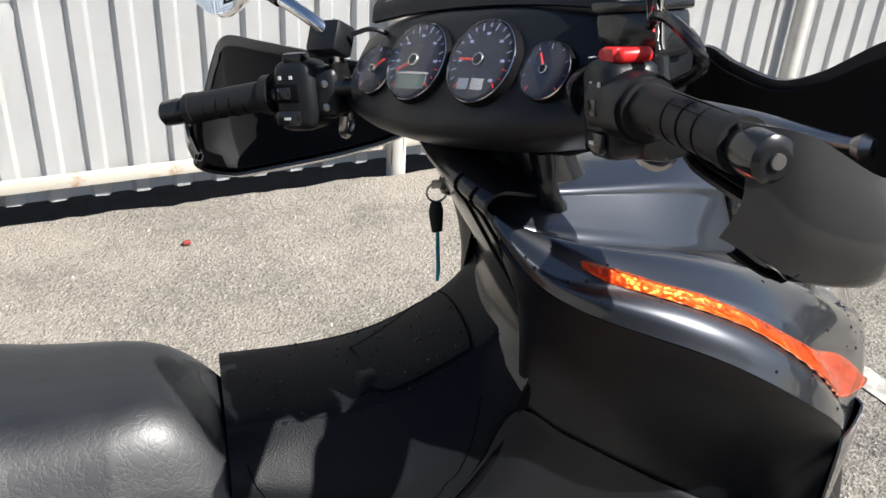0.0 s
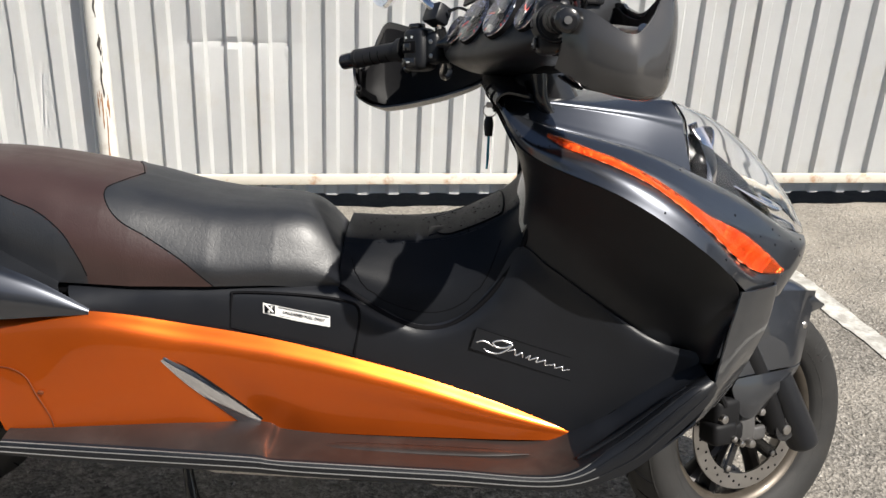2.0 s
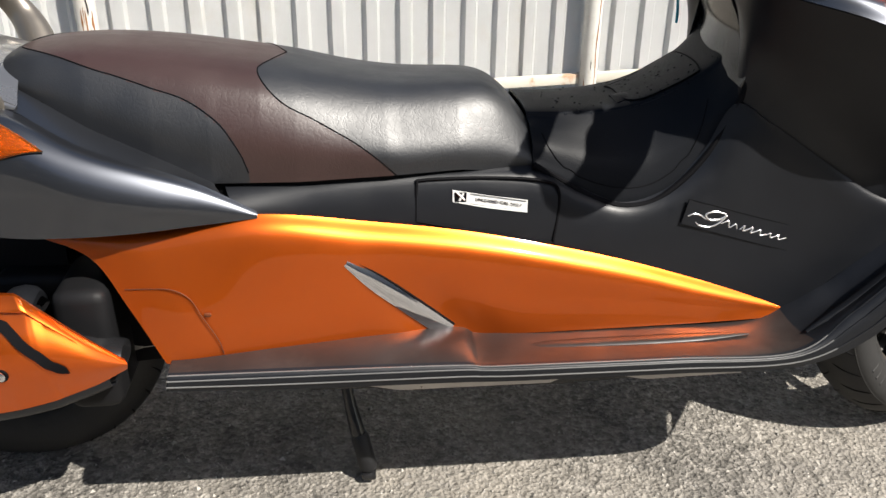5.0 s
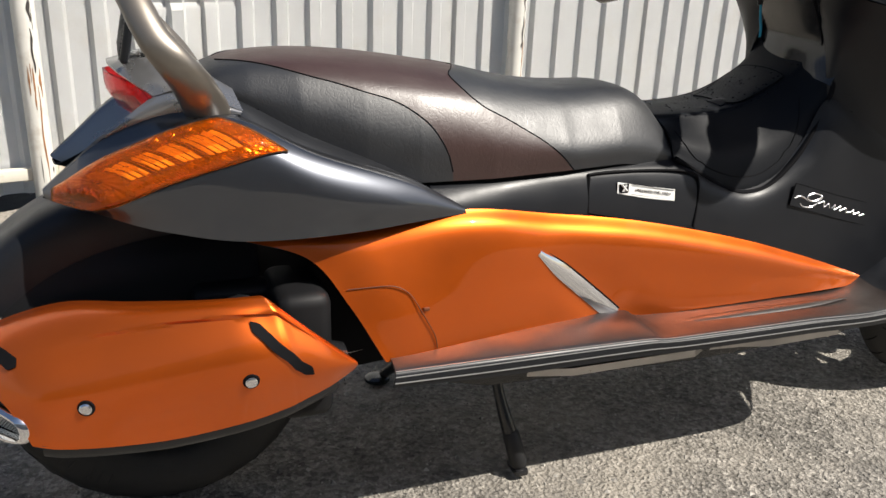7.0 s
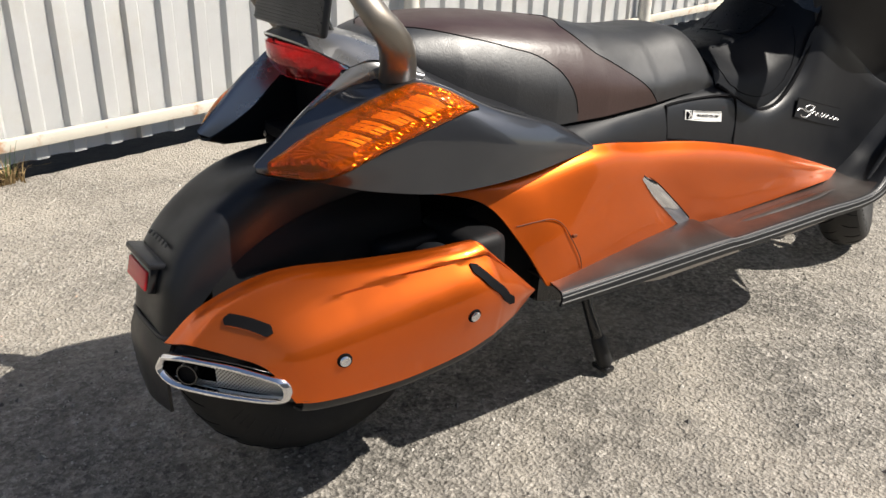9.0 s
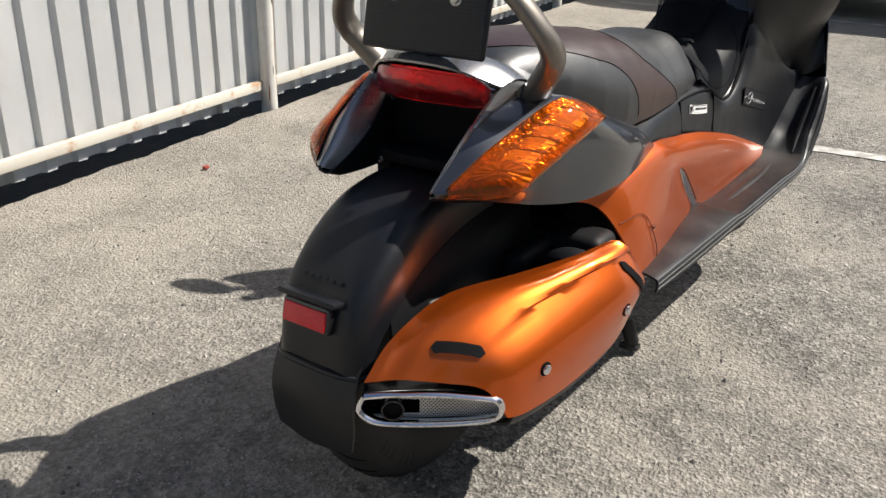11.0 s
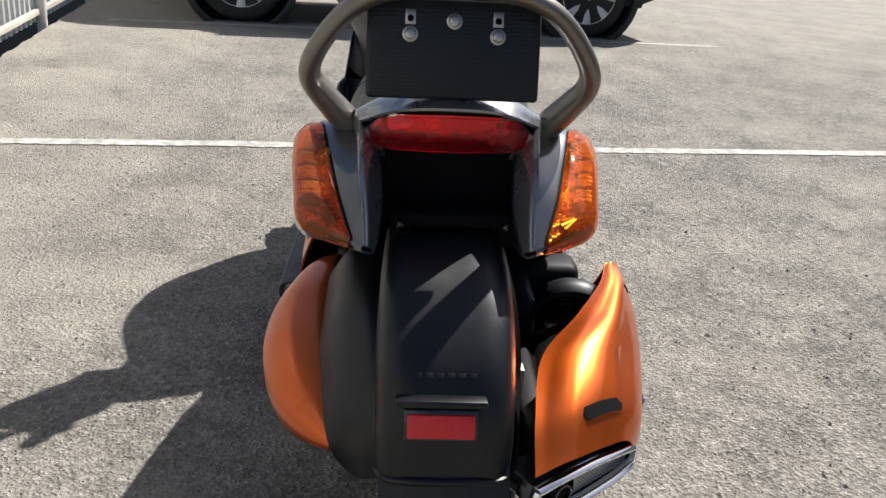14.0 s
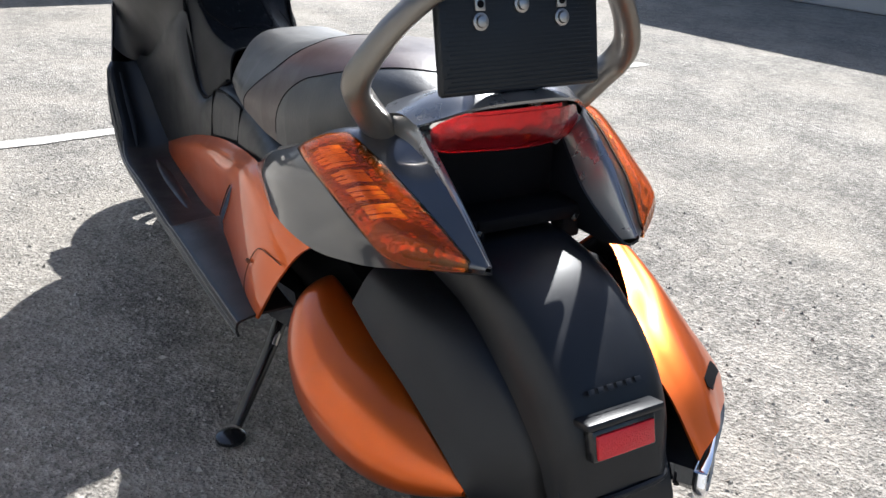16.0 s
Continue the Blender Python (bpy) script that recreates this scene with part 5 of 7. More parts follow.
# near-black core filling the body, inner shade put into its colour
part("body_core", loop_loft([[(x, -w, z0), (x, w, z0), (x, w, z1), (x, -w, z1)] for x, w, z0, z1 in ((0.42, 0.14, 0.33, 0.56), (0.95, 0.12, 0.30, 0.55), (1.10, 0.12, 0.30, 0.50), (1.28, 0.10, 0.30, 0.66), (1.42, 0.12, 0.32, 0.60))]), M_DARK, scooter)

part("swing_arm", tube([(0.40, -0.11, 0.30), (0.20, -0.115, 0.28), (0.085, -0.11, 0.25)], [0.03, 0.026, 0.035], 12, smooth=12), M_STEEL, scooter)
# black skirt closing the fender on the muffler side
RSKIRT = [
    [(0.24, -0.098, 0.515), (0.24, -0.112, 0.45), (0.24, -0.118, 0.36)],
    [(0.16, -0.090, 0.508), (0.15, -0.112, 0.46), (0.14, -0.120, 0.36)],
    [(0.08, -0.091, 0.500), (0.07, -0.112, 0.45), (0.06, -0.120, 0.35)],
    [(0.00, -0.093, 0.480), (-0.01, -0.108, 0.43), (-0.01, -0.116, 0.34)],
    [(-0.065, -0.092, 0.448), (-0.07, -0.104, 0.40), (-0.065, -0.110, 0.33)],
    [(-0.115, -0.090, 0.408), (-0.118, -0.098, 0.37), (-0.11, -0.102, 0.32)],
]
part("fender_skirt", shell(surf(RSKIRT, 30, 14), 0.004, 1), M_INNER, scooter)
# moulded black cover between fender and muffler, arched over nested ribs
ARCH = [(0.20, -0.150, 0.395), (0.20, -0.190, 0.424), (0.20, -0.232, 0.426), (0.20, -0.262, 0.408), (0.20, -0.273, 0.386), (0.20, -0.272, 0.354), (0.20, -0.248, 0.295)]
part("filter_cover", tube(ARCH, [0.010, 0.014, 0.016, 0.016, 0.015, 0.013, 0.009], 10, 1.6, (1, 0, 0), smooth=40), M_BLACK, scooter, "black moulded air filter cover")
mid = np.array((0.205, -0.226, 0.360))
back = [[tuple(mid + (np.array(p) - mid) * k + np.array((0.03 * (1 - k), 0, 0))) for k in (1.0, 0.7, 0.35, 0.05)] for p in ARCH]
part("cover_back", shell(surf(back, 30, 12), 0.003), M_INNER, scooter)
for k in (0.72, 0.54, 0.36):
    part("cover_rib", tube([tuple(mid + (np.array(p) - mid) * k + np.array((-0.010 + 0.02 * (1 - k), 0.006, 0.004))) for p in ARCH[1:]], 0.0062, 8, smooth=30), M_BLACK, scooter)
part("clamp", box(0.175, -0.188, 0.372, 0.020, 0.026, 0.016, 0.003), M_STEEL, scooter)
part("clamp", box(0.165, -0.215, 0.330, 0.014, 0.016, 0.018, 0.003), M_STEEL, scooter)
part("gear_case", join(box(0.285, -0.165, 0.345, 0.080, 0.150, 0.200, 0.020, 3), box(0.02, -0.126, 0.300, 0.260, 0.045, 0.110, 0.016, 3), box(0.20, -0.128, 0.360, 0.120, 0.050, 0.150, 0.016, 3)), M_INNER, scooter, "dull black gear case beside the wheel")
part("hanger_bracket", box(-0.03, -0.105, 0.39, 0.03, 0.012, 0.05, 0.003), M_STEEL, scooter)
part("brake_hose", tube([(-0.02, -0.098, 0.43), (-0.07, -0.100, 0.38), (-0.10, -0.098, 0.32), (-0.12, -0.095, 0.26)], 0.006, 8, smooth=16), M_GLOSSBLACK, scooter)

# muffler with its orange shield, chrome tip and mesh
muffler = new("muffler")
muffler.parent = scooter
MUF = [
    [(-0.200, -0.110, 0.355), (-0.175, -0.155, 0.362), (-0.140, -0.205, 0.358), (-0.105, -0.250, 0.345), (-0.078, -0.272, 0.293)],
    [(-0.140, -0.114, 0.400), (-0.125, -0.158, 0.407), (-0.100, -0.215, 0.402), (-0.065, -0.272, 0.362), (-0.045, -0.279, 0.286)],
    [(-0.040, -0.134, 0.434), (-0.030, -0.182, 0.442), (-0.010, -0.238, 0.433), (0.010, -0.292, 0.376), (0.020, -0.287, 0.282)],
    [(0.060, -0.198, 0.449), (0.065, -0.232, 0.453), (0.080, -0.268, 0.446), (0.100, -0.310, 0.385), (0.100, -0.294, 0.283)],
    [(0.150, -0.248, 0.460), (0.155, -0.268, 0.462), (0.170, -0.294, 0.452), (0.185, -0.321, 0.390), (0.190, -0.299, 0.294)],
    [(0.206, -0.267, 0.4655), (0.210, -0.281, 0.4655), (0.222, -0.300, 0.449), (0.236, -0.3190, 0.388), (0.246, -0.295, 0.304)],
    [(0.222, -0.276, 0.467), (0.226, -0.286, 0.465), (0.236, -0.300, 0.447), (0.250, -0.317, 0.385), (0.262, -0.292, 0.308)],
    [(0.240, -0.2765, 0.4505), (0.244, -0.286, 0.4485), (0.252, -0.299, 0.432), (0.264, -0.313, 0.379), (0.274, -0.290, 0.3115)],
    [(0.292, -0.276, 0.402), (0.295, -0.284, 0.400), (0.301, -0.293, 0.389), (0.308, -0.299, 0.362), (0.310, -0.281, 0.321)],
    [(0.346, -0.270, 0.352), (0.347, -0.272, 0.351), (0.349, -0.275, 0.349), (0.350, -0.276, 0.346), (0.347, -0.270, 0.336)],
]
GM = surf(MUF, 90, 40)
# pressed crease along the flank
ROWS_AT = [0, 1, 2, 3, 4, 4.78, 5, 5.26, 6, 7]
uu, vv = np.meshgrid(np.interp(np.linspace(0, 9, 90), range(10), ROWS_AT) / 7, np.linspace(0, 1, 40), indexing="ij")
GM[:, :, 1] += 0.0075 * np.where(vv > 0.62 - 0.16 * uu, np.exp(-((vv - (0.62 - 0.16 * uu)) / 0.16) ** 2), np.exp(-((vv - (0.62 - 0.16 * uu)) / 0.018) ** 2)) * np.clip((uu - 0.12) / 0.2, 0, 1) * np.clip((0.85 - uu) / 0.15, 0, 1)
# sharp edge where the rear facet meets the flank
MN = normals(GM) * -np.sign(normals(GM)[45, 20, 1])
GM = GM + MN * (0.0075 * np.clip(1 - np.abs(vv - 0.27 - 0.1 * uu) / 0.2, 0, 1) * np.clip((0.42 - uu) / 0.3, 0, 1))[:, :, None]
part("heat_shield", shell(GM, 0.0035, -1), M_ORANGE, muffler, "glossy metallic orange muffler shield")
under = [[tuple(p + np.array((0, 0.003, 0.004))), tuple(p + np.array((0, 0.012, -0.016))), tuple(p + np.array((0, 0.04, -0.026)))] for p in GM[4:86:6, -1]]
part("shield_underside", shell(surf(under, 40, 8), 0.003), M_BLACK, muffler, "black lower edge of the muffler")
MN = normals(GM)
if MN[45, 20, 1] > 0:
    MN = -MN


part("shield_liner", shell(GM[1:-1, 1:-1] - MN[1:-1, 1:-1] * 0.0055, 0.002, -1), M_BLACK, muffler, "black inner face of the muffler shield")


def on_muffler(u, v, lift=0.002):
    i, j = np.interp(u * 7, ROWS_AT, range(10)) / 9 * 89, v * 39
    a, b = int(min(i, 88)), int(min(j, 38))
    p = GM[a, b] * (1 - (i - a)) + GM[a + 1, b] * (i - a)
    return p + (GM[a, b + 1] - GM[a, b]) * (j - b) + MN[a, b] * lift


def on_flank(x, z):
    d = (GM[:, :, 0] - x) ** 2 + (GM[:, :, 2] - z) ** 2 + 4e-6
    w = (1 / d ** 2)[:, :, None]
    return (GM * w).sum((0, 1)) / w.sum(), (MN * w).sum((0, 1)) / w.sum()


# slots are dark strips laid on the shield, recess shade in their colour
for (u0, v0), (u1, v1), w in (((0.112, 0.34), (0.142, 0.59), 0.0082), ((0.617, 0.562), (0.788, 0.822), 0.0064)):
    A, B = on_muffler(u0, v0), on_muffler(u1, v1)
    rows = []
    for f in np.linspace(0, 1, 13):
        ww = w * (1 - abs(2 * f - 1) ** 16) ** 0.5 + 0.0006
        c = A * (1 - f) + B * f
        if u0 > 0.5:
            c, n = on_flank(c[0], c[2])
            c = c + n / np.linalg.norm(n) * 0.0015
        else:
            c = on_muffler(u0 + (u1 - u0) * f, v0 + (v1 - v0) * f, 0.0005)
            n = MN[10, 16]
        t = np.cross(B - A, n)
        t /= np.linalg.norm(t)
        rows.append([tuple(c + t * ww * k) for k in (-1, 0, 1)])
    part("slot", shell(surf(rows, 60, 5), 0.0012), M_DARK, muffler)
    if u0 < 0.5:
        lower = 0 if rows[6][0][2] < rows[6][2][2] else 2
        part("slot_lip", tube([r[lower] for r in rows[1:-1]], 0.0010, 8, smooth=30), M_ORANGE, muffler)
for u, v in ((0.245, 0.83), (0.585, 0.82)):
    c = on_muffler(u, v, 0.0)
    n = MN[int(np.interp(u * 7, ROWS_AT, range(10)) / 9 * 89), int(v * 39)]
    m = Matrix.Translation(c) @ Vector(n).to_track_quat("Z", "Y").to_matrix().to_4x4()
    part("bolt_cup", turn(lathe([(0.0, 0.0112), (0.0014, 0.0108), (0.0016, 0.0088), (0.0010, 0.0085)], 22, "z"), m), M_DARK, muffler)
    part("shield_bolt", turn(lathe([(0.0005, 0.0082), (0.004, 0.0080), (0.0055, 0.0058), (0.0048, 0.0026)], 20, "z"), m), M_CHROME, muffler, "chrome bolt")
part("silencer_body", tube([(-0.085, -0.165, 0.318), (-0.04, -0.19, 0.318), (0.10, -0.220, 0.330), (0.24, -0.235, 0.345), (0.34, -0.24, 0.345)], [0.035, 0.068, 0.080, 0.066, 0.028], 20, 0.62, smooth=24), M_GLOSSBLACK, muffler, "black silencer body")
TIP = [(-0.202, -0.113, 0.342), (-0.178, -0.150, 0.349), (-0.140, -0.200, 0.347), (-0.102, -0.246, 0.336), (-0.088, -0.261, 0.327), (-0.084, -0.264, 0.303), (-0.092, -0.254, 0.286), (-0.122, -0.219, 0.281), (-0.165, -0.168, 0.283), (-0.196, -0.127, 0.290), (-0.208, -0.108, 0.315)]
ring = spline(TIP + [TIP[0]], 60)
ring[:, 2] = 0.317 + (ring[:, 2] - 0.317) * 0.74
part("chrome_tip", tube(ring, 0.0052, 10, 1.7, (1, 0.3, 0)), M_CHROME, muffler, "polished chrome exhaust tip")
part("tip_sleeve", loop_loft([[tuple(p + np.array((0.005, 0, 0))) for p in ring[:-1:3]], [tuple(p + np.array((0.05, 0.035, 0.003))) for p in ring[:-1:3]]], cap=False), M_GLOSSBLACK, muffler)
c0 = ring[:-1].mean(axis=0)
part("mesh_backing", loop_loft([[tuple(c0 + (p - c0) * 0.97 + np.array((0.020, 0.016, 0))) for p in ring[:-1:3]], [tuple(c0 + (p - c0) * 0.97 + np.array((0.024, 0.020, 0))) for p in ring[:-1:3]]]), M_DARK, muffler)
V, F = [], []
ALONG, OUT = np.array((0.640, -0.768, 0.0)), np.array((-0.768, -0.640, 0.0))
for iy in range(32):
    for iz in range(12):
        f = (iy + 0.5 * (iz % 2)) / 32
        if f < 0.38 and 1 < iz < 10:
            continue
        c = np.array((-0.196, -0.120, 0)) + ALONG * 0.178 * f - OUT * 0.003
        z = (0.297 - 0.001 * f) + (0.038 - 0.012 * f) * iz / 11
        k = len(V)
        for a in range(6):
            q = (math.cos(a * math.pi / 3), math.sin(a * math.pi / 3))
            for r in (0.0031, 0.0013):
                V.append((c[0] + ALONG[0] * r * q[0], c[1] + ALONG[1] * r * q[0], z + r * q[1]))
        F += [(k + 2 * a, k + 2 * ((a + 1) % 6), k + 2 * ((a + 1) % 6) + 1, k + 2 * a + 1) for a in range(6)]
part("tip_mesh", bm_from(V, F), M_MESH, muffler, "hexagonal steel mesh in the exhaust tip")
part("outlet_pipe", tube([(-0.184, -0.146, 0.316), (-0.14, -0.11, 0.320)], 0.0145, 18), M_DARK, muffler)
part("outlet_ring", turn(lathe([(-0.004, 0.0165), (-0.004, 0.014), (0.006, 0.014), (0.006, 0.0165)], 20, "x", (0, 0, 0), True), pose(-0.183, -0.147, 0.316, 0, 0, 40)), M_GLOSSBLACK, muffler)

# orange cover on the left of the rear wheel
LC = []
for x, yi, zi, yo, zc, yb, zb in ((-0.080, 0.150, 0.314, 0.153, 0.309, 0.148, 0.304), (-0.062, 0.157, 0.337, 0.180, 0.308, 0.140, 0.292), (-0.027, 0.164, 0.360, 0.216, 0.312, 0.126, 0.272), (0.02, 0.170, 0.385, 0.246, 0.322, 0.126, 0.256),
                             (0.08, 0.174, 0.406, 0.265, 0.335, 0.130, 0.244), (0.14, 0.174, 0.420, 0.272, 0.344, 0.134, 0.238), (0.21, 0.173, 0.436, 0.266, 0.350, 0.138, 0.240), (0.29, 0.170, 0.440, 0.238, 0.352, 0.142, 0.262), (0.345, 0.165, 0.40, 0.20, 0.345, 0.145, 0.305)):
    LC.append([(x + 0.004, yi - 0.010, zi - 0.012), (x, yi, zi), (x, yi + (yo - yi) * 0.55, zi - (zi - zc) * 0.16), (x, yi + (yo - yi) * 0.90, zi - (zi - zc) * 0.52), (x, yo, zc), (x, yb + (yo - yb) * 0.86, zc - (zc - zb) * 0.6), (x, yb + (yo - yb) * 0.45, zc - (zc - zb) * 0.94), (x, yb, zb)])
part("orange_rear_cover", shell(surf(LC, 60, 50), 0.004, 1), M_ORANGE, scooter, "glossy metallic orange rounded cover")
part("cover_core", tube([(-0.01, 0.115, 0.32), (0.1, 0.125, 0.335), (0.33, 0.13, 0.35)], [0.03, 0.055, 0.045], 14, smooth=10), M_DARK, scooter)

# tunnel between seat and fairing
TX = [0.955, 1.00, 1.05, 1.10, 1.15, 1.20, 1.24, 1.272, 1.29]
TZ = [0.642, 0.641, 0.641, 0.645, 0.656, 0.678, 0.702, 0.736, 0.778]
TB = [0.574, 0.548, 0.520, 0.505, 0.512, 0.552, 0.605, 0.675, 0.76]
TW = [0.118, 0.124, 0.128, 0.130, 0.130, 0.128, 0.124, 0.120, 0.11]
TUN = []
for x, zt, zb, w in zip(TX, TZ, TB, TW):
    dz = zt - zb
    # from the near foot over a crisp edge and the flat top to the far foot
    near = [(-w, dz), (-w + 0.004, dz * 0.86), (-0.5 * w - 0.046, dz * 0.55), (-0.082, dz * 0.30), (-0.056, 0.0115), (-0.050, 0.0070), (-0.043, 0.0040)]
    far = [(-0.02, 0.0015), (0.03, 0.0), (0.07, 0.001), (0.096, 0.004), (0.106, 0.010), (0.114, dz * 0.4), (w, dz)]
    TUN.append([(x, y, zt - d) for y, d in near + far])
GT = surf(TUN, 60, 100)
tunnel = part("tunnel_cover", shell(GT, 0.004, float(np.sign(normals(GT)[30, 60, 2]))), M_TUNNEL, scooter, "matt black textured centre tunnel cover")
for s in (1, -1):
    edge = spline([(x, -s * (w + 0.004), zb) for x, zb, w in zip(TX, TB, TW)], 50)
    part("rubber_edge", tube(edge, 0.0050, 8), M_DARK, scooter)
# pressed outline of the flank panel
line = []
for f in np.linspace(0, 1, 40):
    g = GT[int(3 + 40 * f)]
    zt, zb = g[:, 2].max(), g[0, 2]
    depth = 0.80 - 0.45 * abs(2 * f - 1) ** 8
    k = int(np.argmin(np.abs(g[:40, 2] - (zt - depth * (zt - zb)))))
    line.append(tuple(g[k] + np.array((0, -0.0004, 0.0004))))
part("panel_line", tube(line, 0.0009, 6, smooth=60), M_DARK, scooter)


def on_tunnel(x, y, lift=0.0):
    return (x, y, float(np.interp(x, TX, TZ)) - float(np.interp(abs(y - 0.028), [0, 0.048, 0.068, 0.078, 0.09], [0, 0.0015, 0.003, 0.009, 0.02])) + lift)


LIDROWS = []
for f in np.linspace(0, 1, 9):
    x = 1.118 + 0.122 * f
    y0, y1 = -0.040 + 0.028 * (1 - min(1, f * 4)) ** 2, 0.060 + 0.036 * min(1, f * 1.4)
    LIDROWS.append([on_tunnel(x - 0.006 * abs(2 * k - 1) ** 3, y0 + (y1 - y0) * k, 0.0035) for k in np.linspace(0, 1, 9)])
NT = normals(GT)
NT = NT * np.sign(NT[30, 60, 2])
GLID, NLID = lay_on(surf(LIDROWS, 40, 30), GT, NT)
GLID = GLID + NLID * 0.0022
part("tunnel_lid", shell(GLID, 0.005, float(np.sign(normals(GLID)[12, 12, 2]))), M_TUNNEL, scooter, "small matt black lid")
rimpts = [tuple(p) for p in GLID[:, 0]] + [tuple(p) for p in GLID[-1, 1:]] + [tuple(p) for p in GLID[::-1, -1]][1:]
part("lid_gap", tube([(x, y, z - 0.0012) for x, y, z in rimpts], 0.0018, 6), M_DARK, scooter)
TAB, NTAB = lay_on(surf([[on_tunnel(1.106 + 0.030 * a, -0.034 + 0.044 * b + 0.012 * a * (1 - b)) for b in (0, 0.33, 0.67, 1)] for a in (0, 0.33, 0.67, 1)], 14, 14), GT, NT)
rise = np.sin(np.linspace(0, math.pi, 14))
part("lid_tab", shell(TAB + NTAB * (0.0012 + 0.0032 * rise[:, None, None] * rise[None, :, None]), 0.003, 1), M_TUNNEL, scooter, "finger tab of the lid")

# inner fairing wall behind the bars, ignition switch and key
INNER = [[(xe - 0.004 * (1 - k * k) - (xe - xc) * (1 - k * k), 0.125 * k, ze + (zc - ze) * (1 - k * k)) for k in (-1, -0.85, -0.5, 0, 0.5, 0.85, 1)]
         for xe, ze, xc, zc in ((1.266, 0.690, 1.262, 0.705), (1.290, 0.742, 1.274, 0.755), (1.284, 0.782, 1.266, 0.790), (1.253, 0.842, 1.234, 0.846), (1.222, 0.894, 1.204, 0.902), (1.208, 0.914, 1.190, 0.926), (1.225, 0.930, 1.212, 0.944), (1.262, 0.925, 1.255, 0.945))]
GIN = surf(INNER, 50, 36)
part("inner_panel", shell(GIN, 0.004, float(np.sign(-normals(GIN)[24, 18, 0]))), M_GLOSSBLACK, scooter, "glossy black inner panel")
for k in (6, 10):
    part("panel_groove", tube([tuple(p + np.array((-0.001, 0, 0))) for p in GIN[8:40, k]], 0.0016, 6), M_DARK, scooter)
part("ignition_switch", turn(lathe([(0, 0.017), (0.008, 0.017), (0.010, 0.013), (0.012, 0.013)], 20, "x"), pose(1.224, 0.025, 0.880, 0, 200, 0)), M_GLOSSBLACK, scooter)
key = new("ignition_key")
key.parent = scooter
part("blade", box(1.214, 0.025, 0.878, 0.03, 0.003, 0.010, 0.001), M_STEEL, key)
part("ring", turn(tube([(0.012 * math.cos(a), 0, 0.012 * math.sin(a)) for a in np.linspace(0, 2 * math.pi, 24)], 0.0013, 6), Matrix.Translation((1.206, 0.026, 0.868))), M_STEEL, key)
part("fob", tube([(1.205, 0.025, 0.856), (1.205, 0.022, 0.843), (1.206, 0.018, 0.822)], [0.006, 0.009, 0.007], 10, 0.5, smooth=8), M_GRIP, key, "black key fob")
part("cord", tube([(1.206, 0.017, 0.824), (1.206, 0.013, 0.800), (1.206, 0.008, 0.780), (1.205, 0.006, 0.764)], [0.0022, 0.0024, 0.0024, 0.002], 8, smooth=16), M_TEAL, key, "teal woven cord")

# fuel lid, caution label, badge
FUEL = spline([(0.770, -0.1605, 0.503), (0.772, -0.152, 0.556), (0.783, -0.1485, 0.565), (0.88, -0.1425, 0.563), (0.965, -0.142, 0.555), (0.992, -0.1445, 0.535), (0.985, -0.1545, 0.462), (0.978, -0.155, 0.456), (0.88, -0.1575, 0.478), (0.770, -0.1605, 0.503)], 70)
for s in (1, -1):
    part("fuel_lid_gap", tube([(x, (y - 0.0005) * s, z) for x, y, z in FUEL], 0.0026, 6), M_DARK, scooter)
label = part("caution_label", shell(surf([[(0.826, -0.1530, 0.549), (0.826, -0.1545, 0.530)], [(0.884, -0.1515, 0.537), (0.884, -0.1535, 0.517)], [(0.942, -0.1500, 0.527), (0.942, -0.1520, 0.507)]], 12, 4), 0.0008, 1), M_WHITE, scooter, "white caution label with black print")
part("label_symbol", box(0.838, -0.1550, 0.5375, 0.018, 0.0012, 0.015, 0.0), M_DARK, label)
for a, b in (((0.832, 0.546), (0.844, 0.533)), ((0.836, 0.532), (0.842, 0.544))):
    part("symbol_mark", tube([(a[0], -0.1560, a[1]), (b[0], -0.1560, b[1])], 0.0018, 5), M_WHITE, label)
txt = bpy.data.curves.new("label_text", "FONT")
txt.body, txt.size, txt.align_x, txt.align_y, txt.extrude = "UNLEADED FUEL ONLY", 0.0070, "CENTER", "CENTER", 0.0003
txt.materials.append(M_DARK)
to = new("label_text", txt)
to.parent = label
to.matrix_local = pose(0.897, -0.1540, 0.5262, 86, 10.6, 1.0)
for a in range(2):
    z = 0.0165 * (a - 0.5)
    part("label_border", tube([(0.853, -0.1545, 0.5343 + z), (0.940, -0.1522, 0.5176 + z)], 0.0005, 5), M_DARK, label)
BADGE = surf([[(1.198, -0.1535, 0.520), (1.188, -0.1560, 0.480)], [(1.305, -0.1565, 0.488), (1.296, -0.1585, 0.447)], [(1.418, -0.1615, 0.458), (1.408, -0.1630, 0.416)]], 22, 9)
badge = part("badge_plate", shell(BADGE, 0.0010, 1), M_BLACK, scooter, "black badge plate with silver script strokes")
rim = [*BADGE[:, 0], *BADGE[-1, 1:], *BADGE[::-1, -1][1:], *BADGE[0, ::-1][1:]]
part("plate_outline", tube([(x, y - 0.0012, z) for x, y, z in rim], 0.0006, 6), M_DARK, badge)
BADGEN = normals(BADGE)
BADGEN = -BADGEN * np.sign(BADGEN[10, 4, 1])


